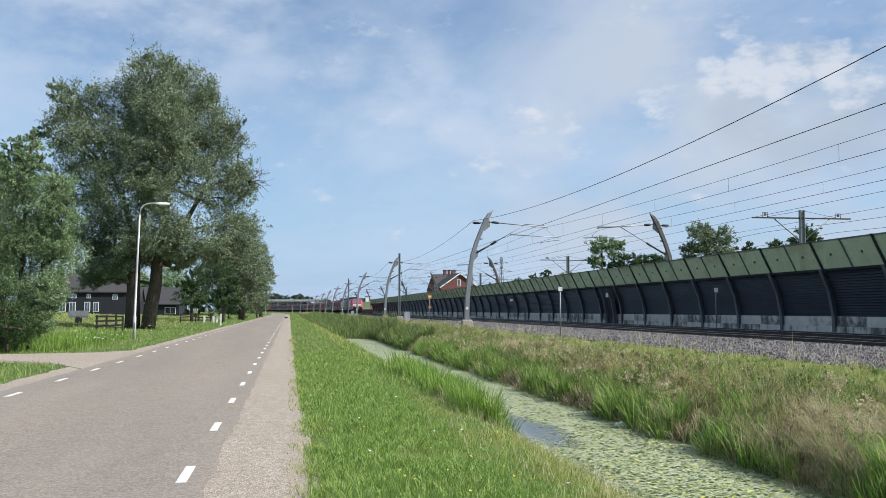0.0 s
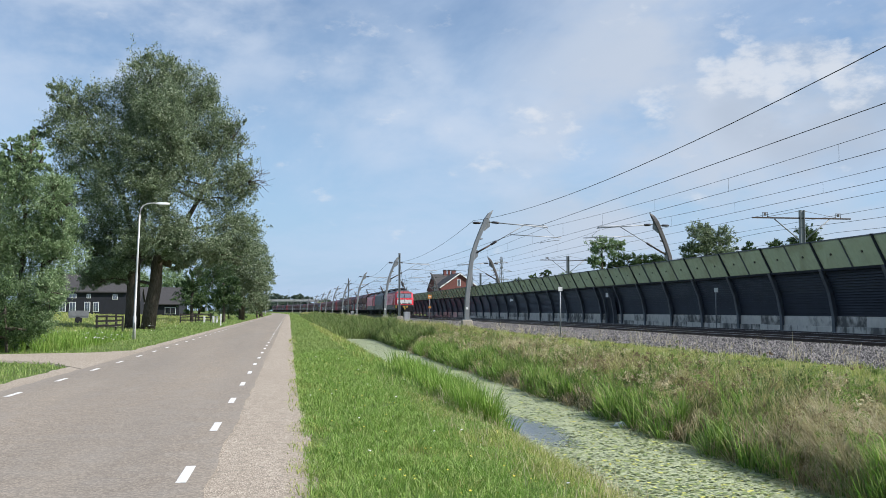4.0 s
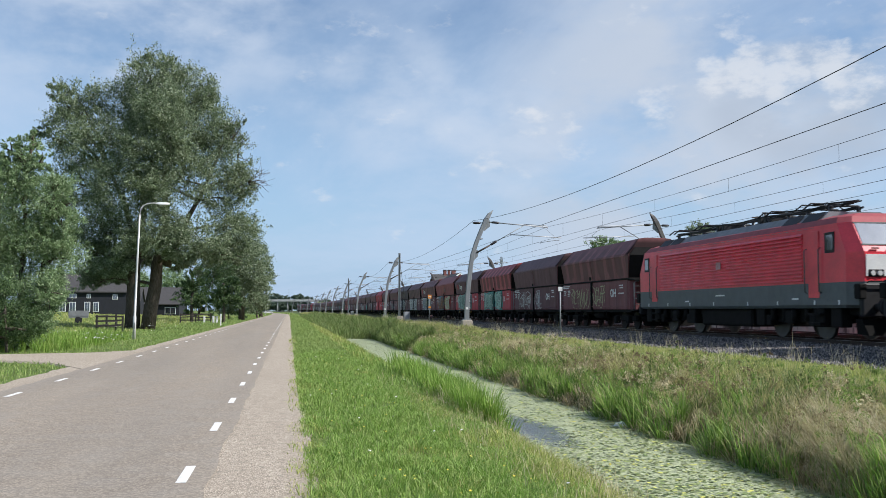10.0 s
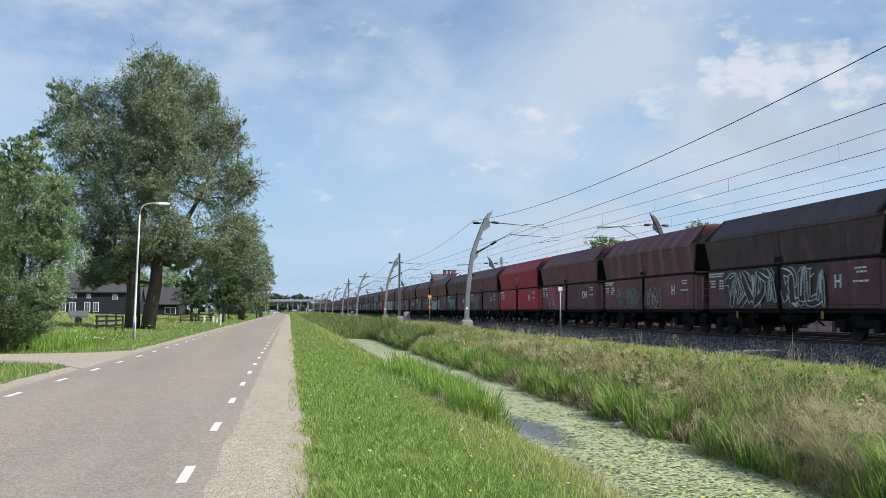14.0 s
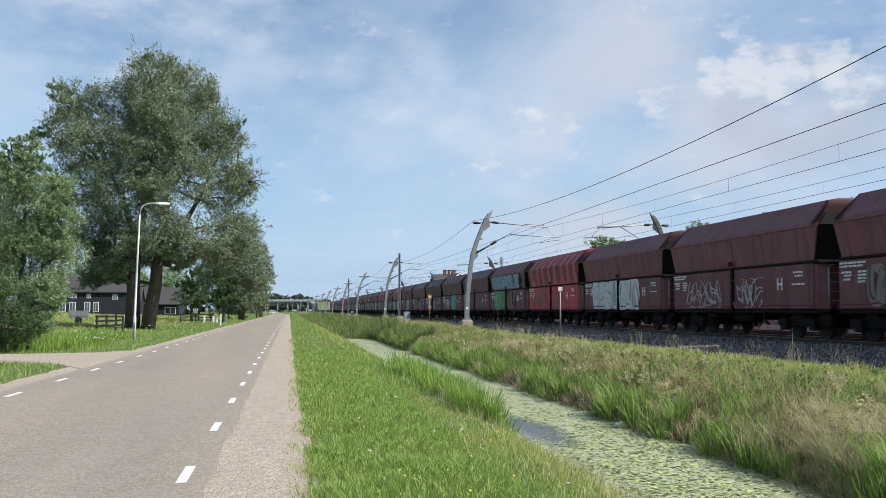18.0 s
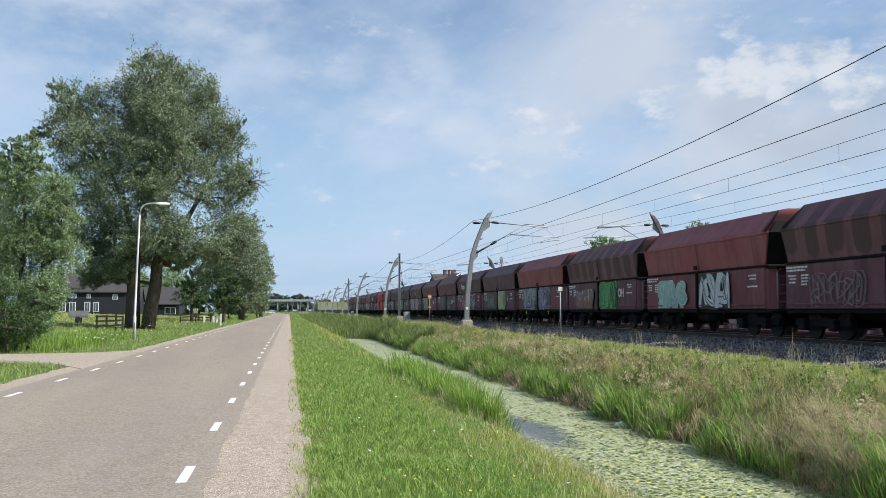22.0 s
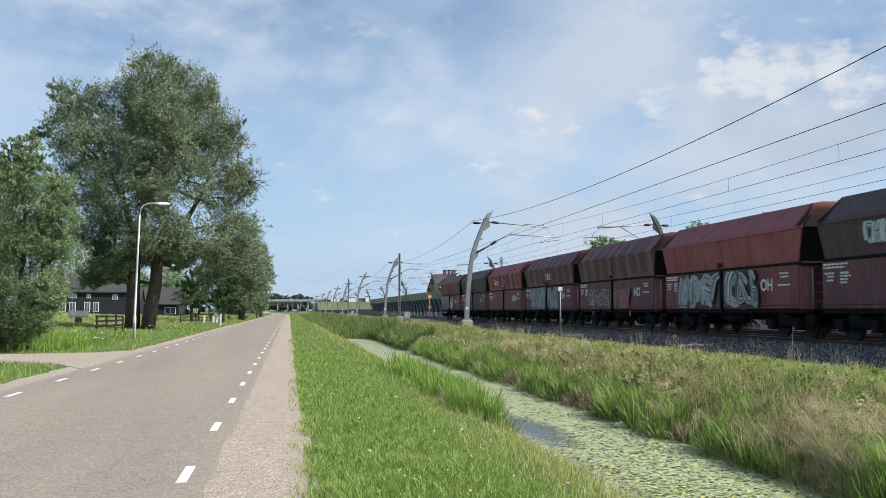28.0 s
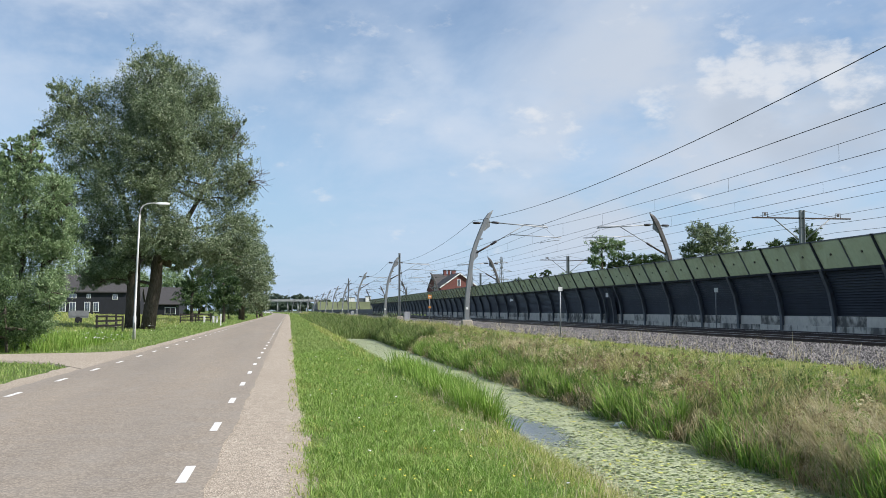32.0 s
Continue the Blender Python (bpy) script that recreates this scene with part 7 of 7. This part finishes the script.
def graffiti(parent, rng, y0, y1, z0, z1, x, fill_mat, edge_mat, back_mat=None, bold=0.4, wide=1.0, hollow=False):
    """Sprayed lettering: unreadable strokes with an outline, on a side wall; runs from y1 towards y0."""
    fill, edge, shine = Geo(), Geo(), Geo()
    lift = [0.02]

    def smooth(pts, n=5):
        """A rounded line through the points."""
        out = []
        for i in range(len(pts) - 1):
            p = [pts[max(0, i - 1)], pts[i], pts[i + 1], pts[min(len(pts) - 1, i + 2)]]
            for k in range(n):
                u = k / n
                c = ((-u + 2 * u * u - u ** 3) / 2, (2 - 5 * u * u + 3 * u ** 3) / 2, (u + 4 * u * u - 3 * u ** 3) / 2, (u ** 3 - u * u) / 2)
                out.append((sum(c[j] * p[j][0] for j in range(4)), sum(c[j] * p[j][1] for j in range(4))))
        return out + [pts[-1]]

    def stroke(g, pts, w):
        """One sprayed band with blunt ends; it rises a little along its way, so that it may cross itself."""
        lift[0] += 0.0004
        vs, fs = [], []
        n = len(pts)
        for i, (py, pz) in enumerate(pts):
            (ay, az), (by, bz) = pts[max(0, i - 1)], pts[min(n - 1, i + 1)]
            d = math.hypot(by - ay, bz - az) or 1e-6
            ty, tz = (by - ay) / d, (bz - az) / d
            e = w * 0.55 * ((i == n - 1) - (i == 0))
            q = w * (0.75 if i in (0, n - 1) else 1.0)
            c = lambda v: max(z0 - 0.03, min(z1 + 0.03, v))
            px = x - 0.004 - lift[0] - 0.002 * i / n
            vs += [(px, py + ty * e - tz * q, c(pz + tz * e + ty * q)), (px, py + ty * e + tz * q, c(pz + tz * e - ty * q))]
        g.add(vs, [(2 * i, 2 * i + 1, 2 * i + 3, 2 * i + 2) for i in range(n - 1)])
        lift[0] += 0.002

    y = y1
    H = z1 - z0
    while y - y0 > 0.35:
        w = min(rng.uniform(0.7, 1.15) * H * 0.8 * wide, y - y0)
        s = rng.choice(STROKES)
        lean = rng.uniform(-0.35, 0.35)
        pts = smooth([(y - (px + lean * (pz - 0.5) + rng.uniform(-0.2, 0.2)) * w, z0 + (0.08 + 0.84 * pz + rng.uniform(-0.16, 0.16)) * H) for px, pz in s], 3)
        t = bold * min(w, H) * rng.uniform(0.75, 1.25) * 0.7
        if hollow:
            for sgn in (-1, 1):
                rim = []
                for q in range(len(pts)):
                    (ay, az), (by, bz) = pts[max(0, q - 1)], pts[min(len(pts) - 1, q + 1)]
                    d = math.hypot(by - ay, bz - az) or 1e-6
                    rim.append((pts[q][0] - sgn * (bz - az) / d * t * 0.9, pts[q][1] + sgn * (by - ay) / d * t * 0.9))
                stroke(fill, rim, 0.028)
            y -= w * 0.74
            continue
        stroke(edge, pts, t + 0.045)
        stroke(fill, pts, t)
        k = len(pts) // 2
        q = rng.randint(0, k)
        stroke(shine, [(a + t * 0.25, b + t * 0.3) for a, b in pts[q:q + k]], t * 0.2)
        for m in range(rng.randint(1, 3)):
            q = rng.randint(0, k)
            d = rng.uniform(-0.5, 0.5) * t
            stroke(edge, [(a + d, b + d * 0.6) for a, b in pts[q:q + k]], 0.02)
        y -= w * 0.62
    if back_mat:
        k = 22
        ring = []
        for i in range(k):
            a = 6.2832 * i / k
            c, sn = math.cos(a), math.sin(a)
            q = max(abs(c), abs(sn)) * rng.uniform(0.86, 0.98)
            ring.append((x - 0.02, (y0 + y1) / 2 + c / q * (y1 - y0) / 2, (z0 + z1) / 2 + sn / q * H / 2))
        part("paint_patch", Geo().add(ring, [tuple(range(k))]), back_mat, parent)
    tagged(part("graffiti", fill, fill_mat, parent), kind="stuff")
    if not hollow:
        tagged(part("graffiti_outline", edge, edge_mat, parent), kind="stuff")
        tagged(part("graffiti_highlight", shine, INK[rng.choice("wwks")], parent), kind="stuff")


def stencil(parent, text, y, z, size, x=-1.43):
    """White stencilled letters on the near side wall."""
    cu = bpy.data.curves.new("stencil", "FONT")
    cu.body, cu.size, cu.extrude, cu.align_x = text, size, 0.004, "CENTER"
    cu.offset = 0.018 * size
    tmp = bpy.data.objects.new("stencil", cu)
    me = bpy.data.meshes.new_from_object(tmp)
    bpy.data.objects.remove(tmp)
    ob = part("stencil", me, MAT["white"], parent)
    # letters read from the west: text runs along -y
    ob.matrix_basis = Matrix.Translation((x, y, z)) @ Matrix(((0, 0, -1, 0), (-1, 0, 0, 0), (0, 1, 0, 0), (0, 0, 0, 1)))
    return ob


PACE = ((0, 262.0), (3.5, 167.0), (6.5, 85.0), (8, 42.9), (9, 15.3), (10, -12.6), (13, -96.4), (16.5, -195.2), (19, -266.6), (23, -380.2), (28, -523.1), (30.5, -595.0), (32, -638.4))


def head_y(t):
    """Place of the train's front along the corridor; it quickens from 27 to 29 metres a second."""
    return float(np.interp(t, [p[0] for p in PACE], [p[1] for p in PACE]))


def train_rows(back):
    rows = []
    for t in [i for i in range(0, 33)]:
        y = head_y(t) + back
        turn = math.degrees(math.atan(min(900.0, max(0.0, y - BEND_Y)) / BEND_R))
        rows.append((t, pose(TRACK_1 - bend(y), y, RAIL_Z + 0.004, 0, 0, turn)))
    return rows


TRAIN = []
PAINTS = []


def build_train():
    wl = wheel_meshes(0.6)
    a = locomotive("red", "lgrey", True, "red electric locomotive with white front panel leading the train", wl)
    TRAIN.append((a, 9.2))
    b = locomotive("lblack", "lblack", False, "dark grey electric locomotive coupled behind the leading one", wl, True, "lgrey")
    TRAIN.append((b, 9.2 + LOCO))
    c = locomotive("red", "lgrey", False, "red electric locomotive coupled before the wagons", wl)
    TRAIN.append((c, 9.2 + 2 * LOCO))
    M = wagon_meshes()
    ww = wheel_meshes(0.46)
    for i in range(NWAG):
        w = build_wagon(i, M, ww)
        TRAIN.append((w, 9.2 + LOCO * 2.5 + WAGON * (i + 0.5)))


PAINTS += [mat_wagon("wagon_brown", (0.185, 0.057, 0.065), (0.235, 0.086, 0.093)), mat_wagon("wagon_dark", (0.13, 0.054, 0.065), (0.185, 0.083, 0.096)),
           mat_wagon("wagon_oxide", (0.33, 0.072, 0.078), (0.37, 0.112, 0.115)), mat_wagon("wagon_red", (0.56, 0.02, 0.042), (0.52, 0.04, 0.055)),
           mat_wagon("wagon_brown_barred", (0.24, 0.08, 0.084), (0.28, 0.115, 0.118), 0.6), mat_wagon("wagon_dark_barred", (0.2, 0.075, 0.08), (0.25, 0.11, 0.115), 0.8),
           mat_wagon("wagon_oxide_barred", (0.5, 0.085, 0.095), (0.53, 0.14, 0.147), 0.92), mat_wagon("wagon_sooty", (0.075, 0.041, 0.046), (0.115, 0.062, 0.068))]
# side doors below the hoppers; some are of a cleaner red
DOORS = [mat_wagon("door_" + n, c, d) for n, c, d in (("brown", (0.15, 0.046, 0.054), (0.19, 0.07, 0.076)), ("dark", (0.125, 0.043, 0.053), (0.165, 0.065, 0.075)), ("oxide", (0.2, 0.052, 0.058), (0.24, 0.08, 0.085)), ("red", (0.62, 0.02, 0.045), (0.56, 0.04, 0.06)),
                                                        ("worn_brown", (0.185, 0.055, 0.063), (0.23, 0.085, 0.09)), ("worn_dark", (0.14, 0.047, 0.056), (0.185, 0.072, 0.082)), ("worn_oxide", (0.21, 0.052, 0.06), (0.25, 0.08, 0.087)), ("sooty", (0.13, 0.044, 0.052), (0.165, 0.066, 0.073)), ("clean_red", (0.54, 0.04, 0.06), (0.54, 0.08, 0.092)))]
PAINT_NAMES = ("brown", "dark brown", "oxide red", "bright red", "barred brown", "dark barred", "barred oxide red", "sooty black-brown")
INK = dict(w=mat_ink("spray_white", (0.76, 0.77, 0.76)), k=mat_ink("spray_black", (0.025, 0.025, 0.03)), s=mat_ink("spray_silver", (0.42, 0.46, 0.46)), g=mat_ink("spray_green", (0.1, 0.42, 0.14)), m=mat_ink("spray_mint", (0.38, 0.6, 0.5)),
           t=mat_ink("spray_teal", (0.08, 0.4, 0.36)), b=mat_ink("spray_blue", (0.16, 0.3, 0.45)), p=mat_ink("spray_pink", (0.6, 0.48, 0.53)), o=mat_ink("spray_ochre", (0.3, 0.12, 0.05)), r=mat_ink("spray_red", (0.6, 0.03, 0.05)),
           y=mat_ink("spray_yellow", (0.55, 0.53, 0.3)), v=mat_ink("spray_violet", (0.3, 0.28, 0.42)), d=mat_ink("spray_umber", (0.06, 0.04, 0.038)), f=mat_ink("spray_faded", (0.26, 0.2, 0.195), 0.8), c=mat_ink("spray_sage", (0.24, 0.32, 0.26), 0.7))
# paint (r: red doors), letters, lettering on rear door, front door and hopper (fill, outline, patch; x: outline alone), word on the hopper
LIVERY = ("4 OH yx- yx- - -", "1 OH wx- wx- - -", "6r H mkt mkt - -", "1r H mkm wks - c", "2 H okb yor f-- -", "4 OH skw skw - c", "5 - wkw wkw - -", "7 H kwd kwd - -", "4 H cx- sx- - -", "0 OH rbo - - -", "3r H - - bk- -",
          "0 H f-- - - -", "5 OH tk- - - -", "4 - w-- skx - -", "0 H f-- - - -", "0 OOH f-- fx- - -", "0 H px- px- - -", "0 H wsw wsw - -", "6r H fx- fx- - -", "5 OH gkg okd bwf -", "1 H fx- - - -", "5 H wx- tmt - -", "7 H sk- sk- - -",
          "0 - od- wx- - -", "5 - fx- sws - -", "2 - mw- wkk - -", "5 OH ob- gkg - -", "2 - skv vkv - -", "1 H cx- yyy - -", "1 H kwr kwr - c", "0 OH cx- cx- - -", "0 OH ykf sx- - -", "5 H pdp pdp w-- -", "1 OH cdd c-- - -", "5 H sk- - - -",
          "0 OH - w-- - -", "3r - - - - -", "7 H - wx- wbx -", "2 OH skd skd - -", "5 HO sx- fr- - -", "5 OH skv skd w-- -", "6 OOH - - f-- c", "7 H - - - -", "0 OH fcf wk- - -")


def data_panel():
    """Rows of small plain bars where the wagon's particulars are stencilled."""
    rng = random.Random(5)
    g = Geo()
    for r, (z, a, b) in enumerate(((2.36, 4.55, 5.9), (2.26, 4.7, 5.9), (2.08, 5.3, 5.8), (1.98, 5.3, 5.7), (2.08, 4.5, 4.95), (1.98, 4.4, 4.95), (1.88, 4.55, 4.95), (1.78, 4.6, 4.95), (1.86, 5.35, 5.75), (2.2, -4.9, -4.3), (2.08, -4.9, -4.4), (1.8, -5.0, -4.2))):
        y = a
        while y < b:
            w = rng.uniform(0.06, 0.22)
            g.box(-1.426, -1.418, y, min(b, y + w), z, z + 0.06)
            y += w + 0.05
    return g.mesh("data_panel")


def build_wagon(i, M, ww):
    rng = random.Random(100 + i)
    code = LIVERY[i].split()
    paint = int(code[0][0])
    mat = PAINTS[paint]
    door = 3 if paint == 3 else 8 if code[0][1:] else paint
    sprayed = any(c != "-" for c in code[2:5])
    w = thing("hopper_wagon", PAINT_NAMES[paint] + " self-discharging hopper wagon " + ("with graffiti on its side" if sprayed else "with plain weathered side doors"), "freight wagon", "hopper wagons of the train")
    def own(key):
        k = key + code[0]
        if k not in M:
            M[k] = M[key].copy()
        return M[k]
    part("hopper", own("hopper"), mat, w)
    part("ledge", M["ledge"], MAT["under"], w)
    part("hopper_rib", own("rib"), mat, w)
    part("waist_strip", own("waist"), mat, w)
    for k in ("end_wall", "tail_wall"):
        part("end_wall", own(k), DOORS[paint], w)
    for k in ("door_rear", "door_front", "far_rear", "far_front"):
        d = part("side_door", own(k), DOORS[door], w)
        if k[:4] == "door":
            part("door_lip", own("lip_" + k[5:]), DOORS[door], d)
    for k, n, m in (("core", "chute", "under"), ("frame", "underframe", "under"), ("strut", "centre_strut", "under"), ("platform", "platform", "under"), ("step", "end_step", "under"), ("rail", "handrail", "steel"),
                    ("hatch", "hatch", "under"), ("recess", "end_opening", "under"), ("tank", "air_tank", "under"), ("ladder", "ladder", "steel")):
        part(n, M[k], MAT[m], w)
    for x in (-1.28, 0, 1.28):
        part("end_post", M["end_post"], MAT["under"], w).matrix_basis = pose(x, 0, 0)
    for y in (-2.2, 2.2):
        part("brake_lever", M["brake"], MAT["under"], w).matrix_basis = pose(0, y, 0)
    for y in (-4.3, 4.3):
        bogie(w, y, 0.9, 0.46, 1, (-0.9, 0.9), ww)
    buffers(w, 5.9, 1)
    buffers(w, -5.9, -1)
    if i % 4 == 3:
        part("release_label", M["label"], MAT["yellow"], w)
        copy = part("release_label", M["label"], MAT["yellow"], w)
        copy.matrix_basis = pose(0, 5.9, 0)
    tagged(part("data_panel", M["data"], MAT["white"], w), kind="stuff")
    if code[1] != "-":
        stencil(w, code[1], -3.4, 1.66, 0.58)
    zones = ((0.4, 4.3, 1.08, 2.35, -1.42), (-2.7, 0.0, 1.08, 2.35, -1.42))
    for (a, b, c, d, x), z in zip(zones, code[2:4]):
        if z != "-":
            back = INK[z[2]] if z[2] not in "-x" else None
            edge = INK[z[1]] if z[1] not in "-x" else INK["d"]
            a2, d2 = (a - 0.05 - (0.9 if a < 0 and z[2] == "r" else 0), d + 0.06) if back else (a + rng.uniform(0, 1.0), d - rng.uniform(0, 0.4))
            graffiti(w, rng, a2, b, c, d2, x, INK[z[0]], edge, back, 0.27 if back else 0.36, 1.0, z[1] == "x")
    if code[4] != "-":
        z = code[4]
        upper = thing_plane(w)
        back = INK[z[2]] if z[2] not in "-x" else None
        wide = back or z[2] == "x"
        graffiti(upper, rng, -4.5 if back else -2.5 if wide else -0.9, 5.0 if back else 3.5 if wide else 0.3, 0.06 if back else 0.35, 1.02 if back else 0.95 if wide else 0.8, -0.01, INK[z[0]], INK[z[1]] if z[1] != "-" else INK["d"], back, 0.36 if wide else 0.1, 1.9 if back else 1.2 if wide else 0.9, not wide)
    if code[5] == "c":
        upper = thing_plane(w)
        stencil(upper, "Cargo", 2.9, 0.45, 0.62, -0.012)
        part("emblem", Geo().box(-0.014, -0.006, 4.2, 4.7, 0.45, 0.9), INK["r"], upper)
    return w


def thing_plane(w):
    """The leaning upper side wall: a strip on which lettering can be set."""
    ob = part("upper_marking", Geo().box(-0.004, 0.0, -0.02, 0.02, 0.0, 0.02), MAT["under"], w)
    ob.matrix_basis = Matrix.Translation((-1.365, 0, 2.6)) @ Euler((0, -math.atan2(0.16, 1.1), 0)).to_matrix().to_4x4()
    return ob


def motions():
    for ob, back in TRAIN:
        walk(ob, train_rows(back))
    walk(CAR, [(t, pose(x, 512 - 0.1 * x, 0.02)) for t, x in ((0, -24), (8, -18), (9.5, -12), (12, -8.0), (14, -7.2), (18, -7.8), (22, -9.4), (24, -10.8), (28, -11.8), (32, -10.5))])
    walk(BIRD, [(t, pose(*spot(x, y, d), 0, 0, a)) for t, x, y, d, a in ((0, 507, 563, 75, 60), (1, 487, 557, 90, 80), (1.5, 505, 556, 85, 0), (2, 522, 560, 85, -80), (2.5, 500, 558, 95, 0), (3, 467, 561, 110, 80), (5, 380, 560, 135, 80), (8, 250, 556, 170, 90), (12, 60, 552, 260, 80), (32, -900, 545, 500, 60))])


road_marks()
dirt_track()
ballast_bed()
rails()
noise_barrier()
masts()
wires()
build_train()
motions()
